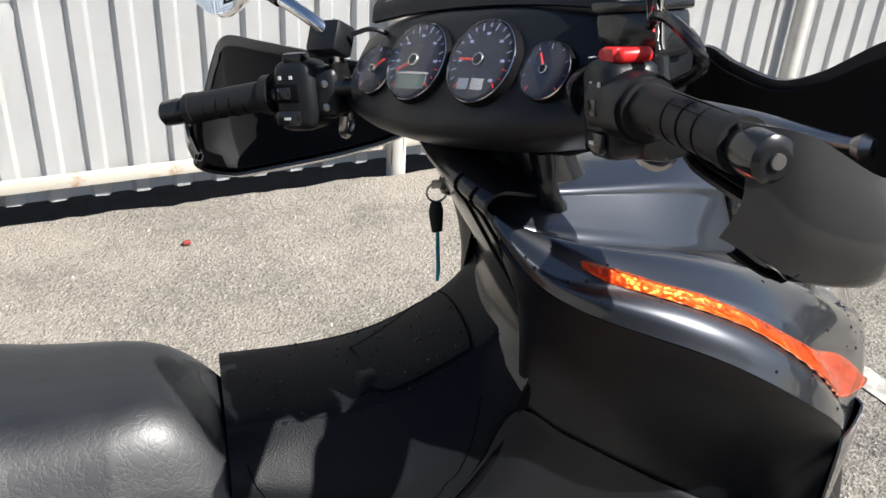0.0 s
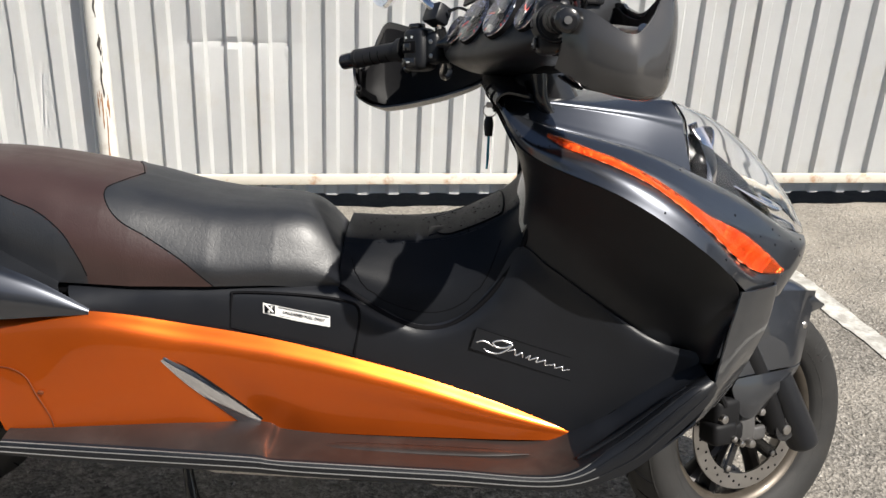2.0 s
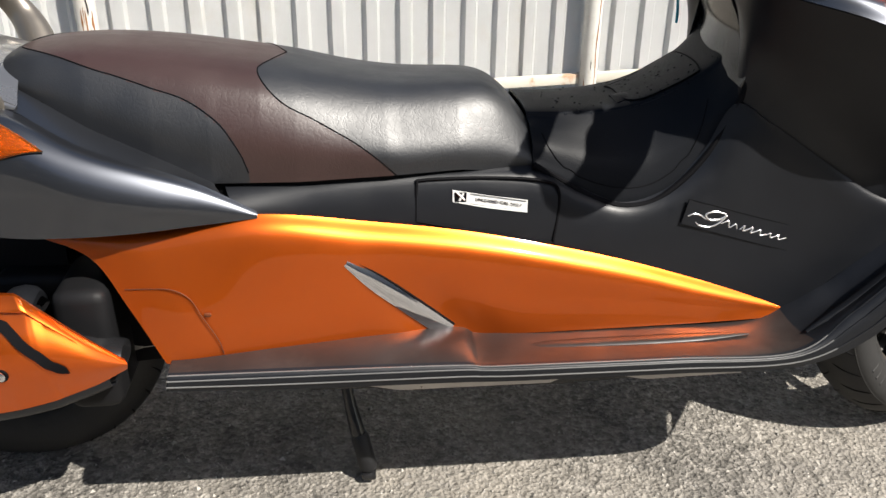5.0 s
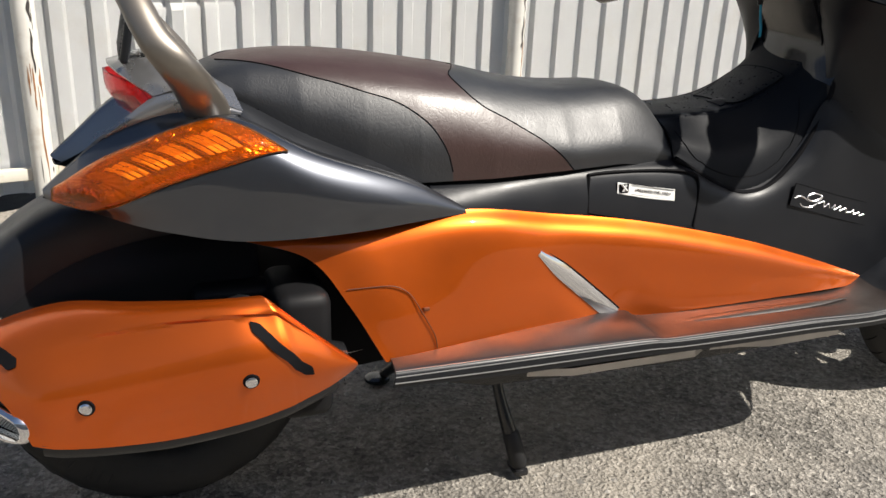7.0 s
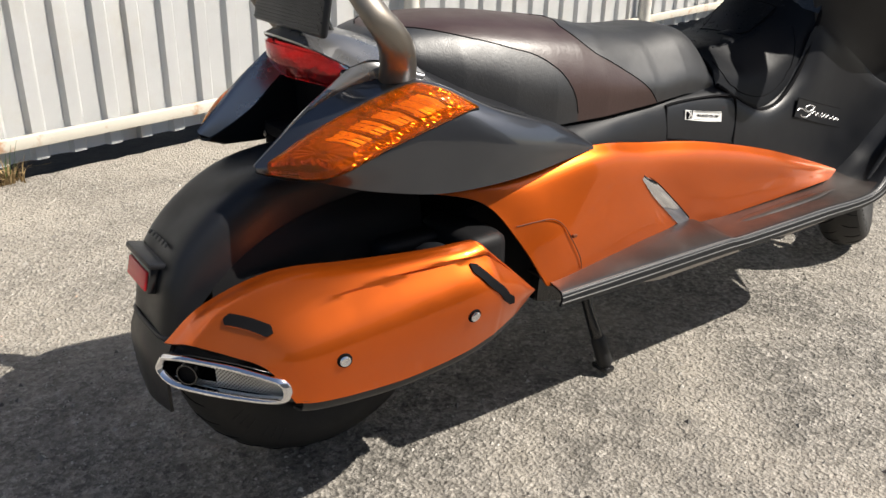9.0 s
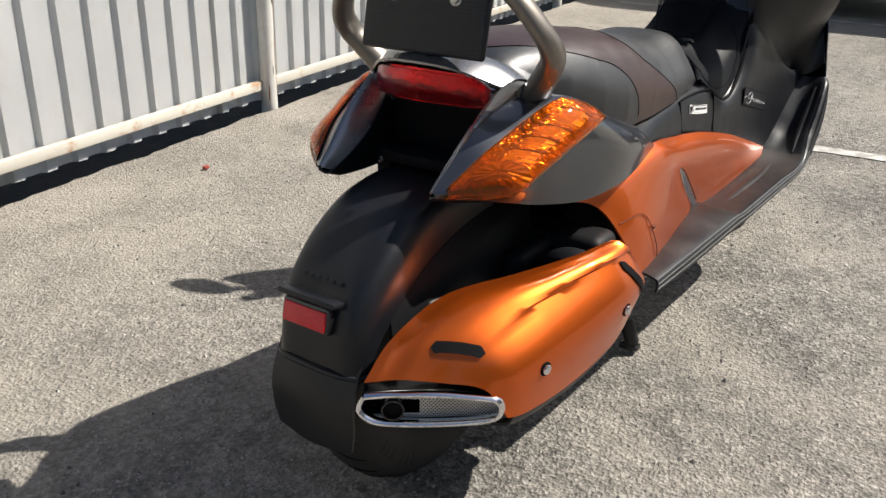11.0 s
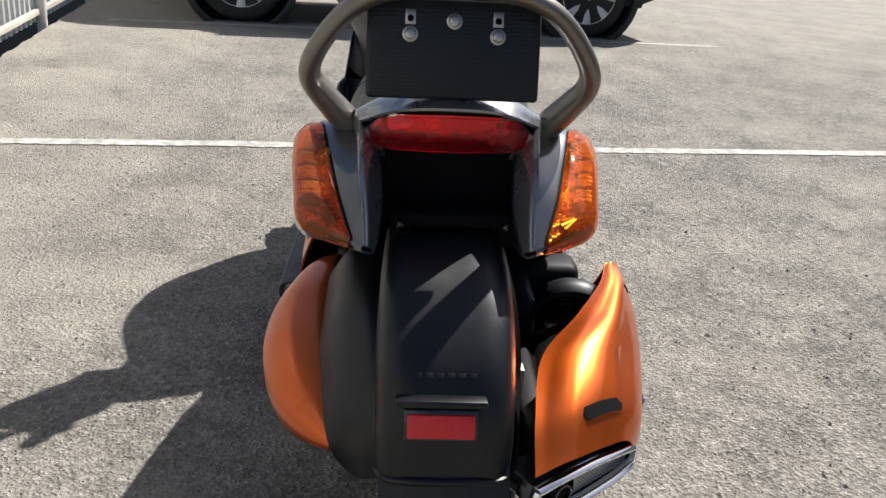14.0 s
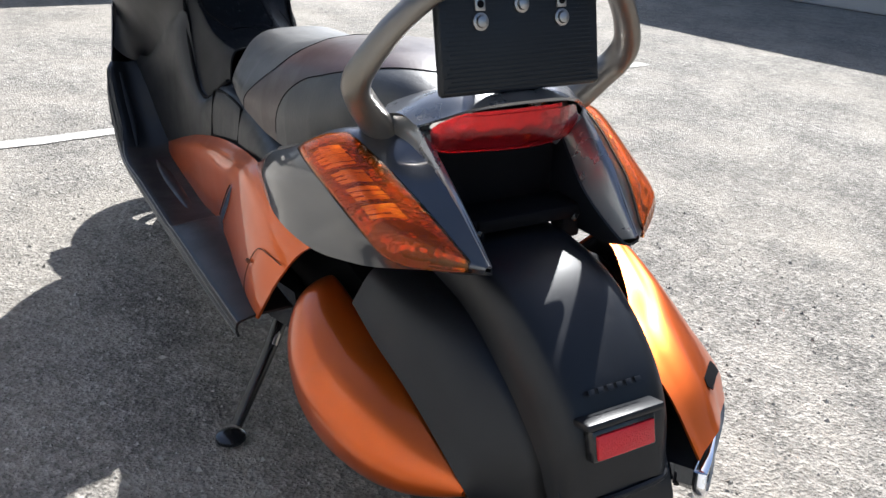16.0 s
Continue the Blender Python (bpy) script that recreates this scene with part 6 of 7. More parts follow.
def script_stroke(points, width):
    """A raised silver stroke on the plate; points run along (0..1) and down (0..1) it."""
    path = []
    for u, v in spline([(u, v) for u, v in points], 10 * len(points)):
        fu, fv = min(max(u, 0), 0.999) * 21, min(max(v, 0), 0.999) * 8
        i, j = int(fu), int(fv)
        a, b = fu - i, fv - j
        p = (BADGE[i, j] * (1 - a) + BADGE[i + 1, j] * a) * (1 - b) + (BADGE[i, j + 1] * (1 - a) + BADGE[i + 1, j + 1] * a) * b
        path.append(tuple(p + BADGEN[i, j] * 0.0010))
    n = len(path)
    part("script_stroke", tube(path, [width * (0.45 + 0.55 * math.sin(math.pi * min(1, 0.15 + 0.8 * k / n))) for k in range(n)], 6, 0.5, (0, 1, 0)), M_SILVERPRINT, badge)


# flowing strokes: a long lead-in, a tall loop, then ever lower waves
script_stroke([(0.03, 0.66), (0.07, 0.52), (0.12, 0.50), (0.17, 0.60)], 0.0016)
script_stroke([(0.30, 0.20), (0.22, 0.22), (0.16, 0.42), (0.20, 0.58), (0.27, 0.46), (0.31, 0.26), (0.28, 0.56), (0.22, 0.84), (0.14, 0.90), (0.10, 0.80)], 0.0019)
script_stroke([(0.29, 0.60), (0.34, 0.44), (0.36, 0.66), (0.40, 0.48), (0.42, 0.66)], 0.0015)
script_stroke([(0.44, 0.64), (0.47, 0.46), (0.47, 0.66), (0.53, 0.46), (0.53, 0.66), (0.59, 0.48), (0.60, 0.66), (0.64, 0.58)], 0.0015)
script_stroke([(0.64, 0.62), (0.67, 0.50), (0.68, 0.66), (0.73, 0.52), (0.74, 0.66), (0.79, 0.54), (0.80, 0.66)], 0.0013)
script_stroke([(0.88, 0.54), (0.83, 0.56), (0.83, 0.68), (0.88, 0.60), (0.89, 0.70), (0.95, 0.60)], 0.0013)

# floorboards
FLOOR = [
    [(0.408, -0.190, 0.336), (0.406, -0.245, 0.336), (0.404, -0.280, 0.330), (0.402, -0.288, 0.318), (0.400, -0.286, 0.296)],
    [(0.570, -0.190, 0.338), (0.570, -0.240, 0.338), (0.570, -0.281, 0.328), (0.570, -0.290, 0.316), (0.570, -0.288, 0.289)],
    [(0.812, -0.180, 0.334), (0.812, -0.235, 0.333), (0.812, -0.281, 0.322), (0.812, -0.290, 0.312), (0.812, -0.288, 0.284)],
    [(0.862, -0.178, 0.320), (0.862, -0.230, 0.315), (0.862, -0.281, 0.316), (0.862, -0.290, 0.309), (0.862, -0.288, 0.282)],
    [(0.930, -0.176, 0.317), (0.930, -0.225, 0.312), (0.930, -0.280, 0.314), (0.930, -0.290, 0.306), (0.930, -0.288, 0.280)],
    [(1.150, -0.172, 0.312), (1.150, -0.225, 0.306), (1.150, -0.278, 0.309), (1.150, -0.289, 0.302), (1.150, -0.287, 0.276)],
    [(1.330, -0.168, 0.311), (1.335, -0.222, 0.306), (1.345, -0.277, 0.307), (1.350, -0.287, 0.300), (1.352, -0.284, 0.273)],
    [(1.429, -0.175, 0.362), (1.432, -0.215, 0.345), (1.430, -0.262, 0.362), (1.446, -0.283, 0.352), (1.462, -0.282, 0.322)],
    [(1.484, -0.180, 0.413), (1.490, -0.218, 0.398), (1.490, -0.262, 0.420), (1.506, -0.280, 0.410), (1.530, -0.276, 0.392)],
    [(1.551, -0.190, 0.470), (1.550, -0.222, 0.458), (1.545, -0.258, 0.474), (1.560, -0.272, 0.468), (1.580, -0.262, 0.446)],
    [(1.580, -0.195, 0.490), (1.583, -0.222, 0.487), (1.580, -0.250, 0.492), (1.590, -0.258, 0.487), (1.598, -0.250, 0.474)],
]
FLOOR = [[*r[:4], (r[4][0], r[4][1], r[4][2] + 0.008 * (k < 7))] for k, r in enumerate(FLOOR)]
for s in (1, -1):
    board = new("floorboard")
    board.parent = scooter
    G = surf(FLOOR, 110, 30) * np.array((1, s, 1))
    out = float(np.sign(-s * normals(G)[40, 24, 1]))
    part("tread", shell(G[:70, :15], 0.004, out), M_FLOOR, board, "brown-black plastic tread with worn sheen")
    part("rim", shell(G[:70, 14:], 0.004, out), M_BLACK, board)
    # rim ridges: glints painted in lighter grey up to the upturn, black beyond
    for j in (16, 20, 25):
        line = G[:72, j] + normals(G)[:72, j] * 0.0008 * out
        part("ridge_glint", tube(line, 0.0012, 6), M_GLINT, board)
        line = G[71:102, j] + normals(G)[71:102, j] * 0.0004 * out
        part("edge_ridge", tube(line, [0.0012] * 8 + [0.0024] * 15 + [0.0012] * 8, 6), M_BLACK, board)
    part("upturn", shell(G[69:], 0.004, out), M_BLACK, board, "matt black upturned front")
for s in (1, -1):
    part("heel_ridge", tube([(0.93, -0.225 * s, 0.310), (0.99, -0.222 * s, 0.3085), (1.2, -0.218 * s, 0.3055), (1.30, -0.216 * s, 0.306)], [0.003, 0.012, 0.012, 0.003], 10, 0.35, smooth=20), M_FLOOR, scooter)
    part("toe_ridge", tube([(1.38, -0.246 * s, 0.322), (1.44, -0.240 * s, 0.362), (1.50, -0.240 * s, 0.418), (1.548, -0.240 * s, 0.468)], [0.003, 0.007, 0.007, 0.004], 8, 0.8, smooth=20), M_BLACK, scooter)

# lower cowl under the nose
COWL = []
for z, xo, yo, xf, yf in ((0.634, 1.616, 0.226, 1.692, 0.166), (0.615, 1.612, 0.231, 1.694, 0.165), (0.560, 1.602, 0.239, 1.689, 0.166), (0.510, 1.594, 0.247, 1.675, 0.168), (0.466, 1.586, 0.254, 1.657, 0.172),
                          (0.425, 1.572, 0.258, 1.634, 0.178), (0.385, 1.545, 0.262, 1.600, 0.184), (0.310, 1.470, 0.264, 1.500, 0.190)):
    # from the shield's edge round the rolled front edge and back behind it
    half = [(xo, yo, z + 0.006), (xo * 0.62 + xf * 0.38, yo * 0.60 + yf * 0.40 + 0.006, z + 0.003), (xf - 0.010, yf + 0.013, z), (xf, yf, z - 0.001), (xf - 0.004, yf - 0.014, z - 0.002), (xf - 0.040, yf - 0.045, z - 0.004), (xf - 0.075, 0.05, z - 0.004)]
    COWL.append([(x, -y, q) for x, y, q in half] + [(xf - 0.08, 0, z - 0.004)] + half[::-1])
for s in (1, -1):
    part("floor_inner", box(0.80, 0.170 * s, 0.305, 0.30, 0.075, 0.012, 0.004), M_FLOOR, scooter)
part("lower_cowl", shell(surf(COWL, 44, 110), 0.003, -1), M_GREY, scooter, "graphite lower front cowl")

# side stand
stand = new("side_stand")
stand.parent = scooter
part("leg", tube([(0.66, 0.10, 0.235), (0.60, 0.18, 0.13), (0.545, 0.262, 0.030)], [0.016, 0.013, 0.011], 12, smooth=10), M_GLOSSBLACK, stand)
part("foot", turn(lathe([(0.004, 0.012), (0.005, 0.024), (0.009, 0.028), (0.015, 0.027), (0.019, 0.020), (0.020, 0.006)], 24, "z"), pose(0.535, 0.276, 0.004, 0, 0, 0)), M_GLOSSBLACK, stand)
part("spring", tube([(0.65, 0.115, 0.215), (0.60, 0.165, 0.15)], 0.007, 8), M_STEEL, stand)
stand2 = new("centre_stand")
stand2.parent = scooter
part("leg", tube([(0.645, -0.075, 0.235), (0.655, -0.098, 0.152), (0.668, -0.116, 0.09), (0.685, -0.133, 0.020)], [0.010, 0.010, 0.013, 0.013], 12, smooth=10), M_GLOSSBLACK, stand2)
part("foot", box(0.685, -0.128, 0.010, 0.026, 0.046, 0.014, 0.005), M_GLOSSBLACK, stand2)
part("boot", tube([(0.6705, -0.1185, 0.084), (0.672, -0.1195, 0.078), (0.684, -0.1325, 0.024), (0.685, -0.133, 0.018)], [0.0135, 0.0160, 0.0165, 0.0140], 14), M_GRIP, stand2, "black rubber boot")

# ---- steering: everything here is shaped straight ahead, then turned 29 degrees to the left about the raked head ----
HEAD, RAKE, LOCK = Vector((1.276, 0, 1.083)), radians(27), radians(29)
AXIS = Vector((-math.sin(RAKE), 0, math.cos(RAKE)))
STEER = Matrix.Translation(HEAD) @ Matrix.Rotation(LOCK, 4, AXIS) @ Matrix.Translation(-HEAD)


def spart(name, bm, material, parent, label=""):
    return part(name, turn(bm, STEER), material, parent, label)


bars = new("handlebar")
bars.parent = scooter
front = new("front_wheel")
front.parent = scooter
wheel(front, 1.736, 0.262, 0.262, 0.115, 0.172, STEER, disc_side=-1)

# fork legs, caliper, fender
fork = new("front_fork")
fork.parent = scooter
for s in (1, -1):
    y = -0.088 * s
    spart("fork_leg", tube([(1.765, y, 0.262), (1.715, y, 0.365), (1.62, y * 0.9, 0.54)], [0.022, 0.024, 0.024], 14, smooth=8), M_INNER, fork)
    spart("axle_clamp", lathe([(y - 0.020 * s, 0.010), (y - 0.019 * s, 0.024), (y + 0.012 * s, 0.026), (y + 0.014 * s, 0.018)], 20, "y", (1.770, 0, 0.264)), M_GLOSSBLACK, fork)
    spart("axle_bolt", lathe([(y - 0.025 * s, 0.006), (y - 0.024 * s, 0.010), (y - 0.018 * s, 0.010)], 14, "y", (1.770, 0, 0.264)), M_STEEL, fork)
    spart("fork_cover", tube([(1.755, y * 1.04, 0.372), (1.768, y * 1.04, 0.345), (1.800, y * 1.04, 0.286), (1.830, y * 1.04, 0.232), (1.836, y * 1.04, 0.220), (1.839, y * 1.04, 0.214)], [0.027, 0.030, 0.0315, 0.031, 0.027, 0.012], 18, smooth=20), M_BLACK, fork, "black fork cover tube")
spart("axle", tube([(1.745, -0.09, 0.262), (1.745, 0.09, 0.262)], 0.010, 12), M_STEEL, fork)
spart("caliper", join(box(1.622, -0.088, 0.318, 0.060, 0.052, 0.060, 0.012, 3), box(1.612, -0.094, 0.282, 0.056, 0.050, 0.044, 0.010, 3), box(1.650, -0.086, 0.276, 0.040, 0.036, 0.036, 0.010, 3)), M_INNER, fork, "black brake caliper")
spart("caliper_bracket", join(box(1.682, -0.092, 0.282, 0.040, 0.016, 0.062, 0.007, 3), box(1.704, -0.090, 0.262, 0.055, 0.014, 0.028, 0.006, 3)), M_STEELDARK, fork, "grey cast bracket")
for x, z, r, f in ((1.606, 0.312, 0.009, -0.115), (1.713, 0.306, 0.008, -0.100), (1.662, 0.252, 0.007, -0.104), (1.690, 0.246, 0.009, -0.100), (1.628, 0.272, 0.006, -0.120)):
    spart("caliper_bolt", lathe([(f - 0.006, r * 0.4), (f - 0.005, r * 0.85), (f - 0.002, r), (f + 0.01, r)], 10, "y", (x, 0, z)), M_STEEL, fork)
spart("brake_line", tube([(1.612, -0.112, 0.335), (1.596, -0.110, 0.37), (1.58, -0.09, 0.44), (1.56, -0.06, 0.52)], 0.006, 8, smooth=16), M_INNER, fork)
FF = []
for a, r, w, sk in ((57, 0.288, 0.078, 0.015), (66, 0.298, 0.088, 0.055), (80, 0.305, 0.092, 0.100), (100, 0.305, 0.093, 0.130), (120, 0.300, 0.090, 0.130), (140, 0.290, 0.085, 0.080)):
    c, q = math.cos(radians(a)), math.sin(radians(a))
    P = lambda rr, y: (1.736 + rr * c, y, 0.262 + rr * q)
    FF.append([P(r - sk, -w), P(r - sk * 0.45, -w), P(r - 0.012, -w * 0.88), P(r, -w * 0.45), P(r + 0.004, 0), P(r, w * 0.45), P(r - 0.012, w * 0.88), P(r - sk * 0.45, w), P(r - sk, w)])
spart("front_fender", shell(surf(FF, 44, 44), 0.004, -1), M_GREY, fork, "graphite metallic front fender")
for s in (1, -1):
    up = [[(1.858, -0.084 * s, 0.528), (1.80, -0.094 * s, 0.535), (1.735, -0.097 * s, 0.54), (1.66, -0.090 * s, 0.54)], [(1.832, -0.093 * s, 0.462), (1.785, -0.103 * s, 0.460), (1.72, -0.103 * s, 0.460), (1.65, -0.100 * s, 0.460)],
          [(1.818, -0.096 * s, 0.415), (1.785, -0.106 * s, 0.412), (1.73, -0.105 * s, 0.410), (1.644, -0.104 * s, 0.408)], [(1.811, -0.097 * s, 0.392), (1.785, -0.106 * s, 0.389), (1.745, -0.106 * s, 0.389), (1.640, -0.105 * s, 0.384)]]
    spart("fender_skirt", shell(surf(up, 24, 24), 0.004, -s), M_GREY, fork, "graphite fender skirt over the fork")
    low = [[(1.810, -0.099 * s, 0.390), (1.775, -0.110 * s, 0.388), (1.70, -0.112 * s, 0.386), (1.640, -0.109 * s, 0.383)], [(1.780, -0.101 * s, 0.357), (1.750, -0.113 * s, 0.358), (1.69, -0.115 * s, 0.360), (1.629, -0.110 * s, 0.364)],
           [(1.738, -0.104 * s, 0.330), (1.708, -0.113 * s, 0.330), (1.67, -0.114 * s, 0.332), (1.640, -0.110 * s, 0.337)], [(1.703, -0.105 * s, 0.309), (1.689, -0.109 * s, 0.304), (1.672, -0.109 * s, 0.302), (1.656, -0.106 * s, 0.308)]]
    spart("fork_plate", shell(surf(low, 24, 24), 0.004, -s), M_GREY, fork, "graphite plate over the fork foot")
    spart("fender_bolt", lathe([(-0.099 * s, 0.004), (-0.097 * s, 0.007), (-0.09 * s, 0.007)], 12, "y", (1.818, 0, 0.465)), M_STEEL, fork)

# cluster housing with four dials
GC = []
for y in np.linspace(-0.195, 0.195, 27):
    k = abs(y) / 0.195
    dx, sh = 0.035 * k ** 2.4, 1 - 0.42 * k ** 3
    zc = 1.020
    prof = [(1.225, 0.945), (1.195, 0.950), (1.166, 0.963), (1.160, 0.977), (1.168, 0.996), (1.184, 1.028), (1.203, 1.062), (1.216, 1.076), (1.250, 1.078), (1.285, 1.050), (1.300, 1.000)]
    GC.append([(x + dx * (1.35 - x) / 0.2, y, zc + (z - zc) * sh) for x, z in prof])
GCs = surf(GC, 60, 50)
spart("cluster_housing", shell(GCs, 0.004, 1), M_BLACK, bars, "matt black instrument housing")
for s in (1, -1):
    cap = [GC[0 if s < 0 else -1]]
    ring = spline(GC[0 if s < 0 else -1], 24)
    cen = ring.mean(axis=0) + np.array((0.01, 0.008 * s, 0))
    spart("housing_end", bm_from([tuple(p) for p in ring] + [tuple(cen)], [(i, i + 1, 24) for i in range(23)] + [(23, 0, 24)]), M_BLACK, bars)
spart("housing_back", box(1.25, 0, 0.985, 0.08, 0.24, 0.09, 0.02, 3), M_DARK, bars)
VIS = [
    [(1.214, y, 1.083 - 0.35 * y * y) for y in (-0.165, -0.09, 0, 0.09, 0.165)],
    [(1.226, y, 1.108 - 0.45 * y * y) for y in (-0.170, -0.09, 0, 0.09, 0.170)],
    [(1.262, y * 1.0, 1.142 - 0.9 * y * y) for y in (-0.172, -0.09, 0, 0.09, 0.172)],
    [(1.305, y * 0.96, 1.160 - 1.2 * y * y) for y in (-0.172, -0.09, 0, 0.09, 0.172)],
]
spart("visor", shell(surf(VIS, 20, 40), 0.005, 1), M_BLACK, bars, "black soft visor with stitched edge")
for dz in (0.0, 0.008):
    spart("stitch_line", tube([(1.2235 + dz * 0.6, y, 1.104 + dz * 1.4 - 0.44 * y * y) for y in np.linspace(-0.15, 0.15, 20)], 0.0010, 5), M_STEEL, bars)
DN = Vector((-0.88, 0, 0.475)).normalized()


def dial(y, z, x, r, angle, big):
    d = new("gauge")
    d.parent = bars
    ex, ey = Vector((0, -1, 0)), DN.cross(Vector((0, -1, 0)))
    m = Matrix(((ex.x, ey.x, DN.x, x), (ex.y, ey.y, DN.y, y), (ex.z, ey.z, DN.z, z), (0, 0, 0, 1)))
    spart("cup", turn(lathe([(-0.020, r * 0.7), (-0.006, r * 1.05), (0.003, r * 1.035), (0.005, r * 1.0), (0.003, r * 0.98)], 36, "z"), m), M_DARK, d)
    spart("bezel", turn(lathe([(0.003, r * 1.0), (0.0060, r * 0.998), (0.0065, r * 0.985), (0.004, r * 0.975)], 40, "z", closed=True), m), M_CHROME, d, "thin chrome bezel")
    spart("face", turn(lathe([(0.0035, r * 0.95), (0.0050, r * 0.95)], 36, "z"), m), M_DIAL, d, "dark blue dial face")
    for k in range(0, 19 if big else 9):
        a = radians(225 - 270 * k / (18 if big else 8))
        l = 0.10 if k % 2 else 0.17
        p0, p1 = r * 0.90, r * (0.90 - l)
        spart("tick", turn(box((p0 + p1) / 2, 0, 0.0056, p0 - p1, r * 0.022, 0.0006, 0), m @ Matrix.Rotation(a, 4, "Z")), M_NEEDLE if k > (15 if big else 6) or k < 1 else M_TICK, d)
        if big and k % 3 == 0:
            spart("numeral", turn(box(r * 0.64 * math.cos(a), r * 0.64 * math.sin(a), 0.0056, r * 0.10, r * 0.06, 0.0005, 0), m), M_TICK, d)
    spart("needle", turn(box(r * 0.30, 0, 0.0078, r * 0.66, r * 0.055, 0.0010, 0.0003, 1), m @ Matrix.Rotation(radians(angle), 4, "Z")), M_NEEDLE, d, "red needle")
    spart("needle_cap", turn(lathe([(0.007, r * 0.15), (0.0095, r * 0.14), (0.010, r * 0.10)], 18, "z"), m), M_DARK, d)
    spart("cap_ring", turn(lathe([(0.0092, r * 0.155), (0.0098, r * 0.15), (0.0098, r * 0.13), (0.0092, r * 0.125)], 18, "z", closed=True), m), M_SILVERPRINT, d)
    if big == 1:
        spart("display", turn(box(0.0, -r * 0.52, 0.0058, r * 1.0, r * 0.36, 0.0008, 0.0), m), M_LCD, d, "grey-green display")
        spart("display_frame", turn(box(0.0, -r * 0.31, 0.0062, r * 1.1, r * 0.05, 0.0010, 0.0), m), M_SILVERPRINT, d)
    if big == 2:
        spart("display", turn(box(-r * 0.12, -r * 0.55, 0.0058, r * 0.8, r * 0.26, 0.0008, 0.0), m), M_SILVERPRINT, d, "bright small display")
        spart("display_needle", turn(box(-r * 0.12, -r * 0.58, 0.0066, r * 0.04, r * 0.34, 0.0006, 0.0), m), M_DARK, d)
    g = spart("glass", turn(lathe([(0.0105, r * 0.96), (0.0125, r * 0.7), (0.0135, r * 0.3), (0.0136, 0.001)], 32, "z"), m), M_CLEAR, d)
    g.visible_shadow = False


dial(0.124, 1.022, 1.186, 0.027, 40, 0)
dial(0.048, 1.031, 1.181, 0.041, 205, 1)
dial(-0.044, 1.031, 1.181, 0.041, 178, 2)
dial(-0.118, 1.022, 1.186, 0.027, 120, 0)

# bar, grips, switches, levers, guards, mirrors on both sides
for s in (1, -1):   # 1 is the right hand side
    Y = lambda v: -v * s
    spart("bar_tube", tube([(1.23, 0, 1.000), (1.215, Y(0.10), 1.003), (1.172, Y(0.205), 1.005), (1.093 - 0.026 * (s < 0), Y(0.365), 0.985)], 0.011, 14, smooth=20), M_GLOSSBLACK, bars)
    back = 0.026 * (s < 0)   # the left grip is swept further back
    gp = [(1.153 - back * 0.7, Y(0.245 + back), 1.001 - back * 0.1), (1.127 - back * 0.8, Y(0.298 + back * 0.4), 0.9945), (1.103 - back, Y(0.346), 0.988)]
    spart("grip", tube(gp, [0.0185, 0.0172, 0.0178], 22, smooth=14), M_GRIP, bars, "black rubber grip with moulded squares")
    for f in np.linspace(0.06, 0.94, 6):
        c = np.array(gp[0]) * (1 - f) + np.array(gp[2]) * f
        spart("grip_ring", tube([tuple(c - np.array((-0.0004, 0.0008 * -s, 0))), tuple(c + np.array((-0.0004, 0.0008 * -s, 0)))], 0.01765, 22), M_DARK, bars)
    for a in np.linspace(0, 2 * math.pi, 8, endpoint=False):
        q = np.array((math.cos(a), 0, math.sin(a))) * 0.0176
        spart("grip_groove", tube([tuple(np.array(p) + q) for p in (gp[0], gp[1], gp[2])], 0.0004, 5), M_DARK, bars)
    spart("grip_flange", tube([(1.158 - back * 0.7, Y(0.236 + back), 1.000), (1.153 - back * 0.7, Y(0.246 + back), 0.999)], 0.0235, 22), M_GRIP, bars)
    spart("end_flange", tube([(1.105 - back, Y(0.343), 0.9885), (1.101 - back, Y(0.351), 0.9875)], 0.0190, 22), M_GRIP, bars)
    spart("bar_end", tube([(1.100 - back, Y(0.352), 0.987), (1.094 - back, Y(0.363), 0.9855), (1.086 - back * 1.1, Y(0.379), 0.983), (1.0845 - back * 1.1, Y(0.382), 0.9827)], [0.0140, 0.0158, 0.0152, 0.0112], 22), M_GLOSSBLACK, bars, "gloss black bar end weight")
    spart("bar_end_screw", tube([(1.0845 - back * 1.1, Y(0.3822), 0.9827), (1.0835 - back * 1.1, Y(0.3842), 0.9825)], 0.0050, 14), M_STEEL, bars)
    # switch housing
    sw = new("switch_housing")
    sw.parent = bars
    rz = pose(1.175, Y(0.202), 0.996, 0, 0, -26) if s > 0 else pose(1.158, Y(0.232), 0.998, 0, 0, 26)
    o = -s   # outboard along the bar
    spart("body", turn(join(box(0, 0, 0, 0.050, 0.052, 0.080, 0.014, 3), box(0.010, -0.030 * o, 0.002, 0.046, 0.040, 0.060, 0.012, 3)), rz), M_BLACK, sw, "black switch housing")
    spart("rocker_frame", turn(box(-0.0245, 0.006 * o, 0.004, 0.004, 0.032, 0.022, 0.002), rz), M_DARK, sw)
    spart("rocker", turn(box(-0.027, 0.008 * o, 0.004, 0.007, 0.016, 0.014, 0.002), rz), M_GLOSSBLACK, sw)
    spart("button", turn(box(-0.0255, 0.006 * o, -0.024, 0.007, 0.032, 0.018, 0.004), rz), M_GLOSSBLACK, sw)
    for k in (-1, 1):
        spart("arrow_mark", turn(box(-0.0252, 0.006 * o + 0.007 * k, 0.0215, 0.001, 0.004, 0.004, 0), rz), M_WHITE, sw)
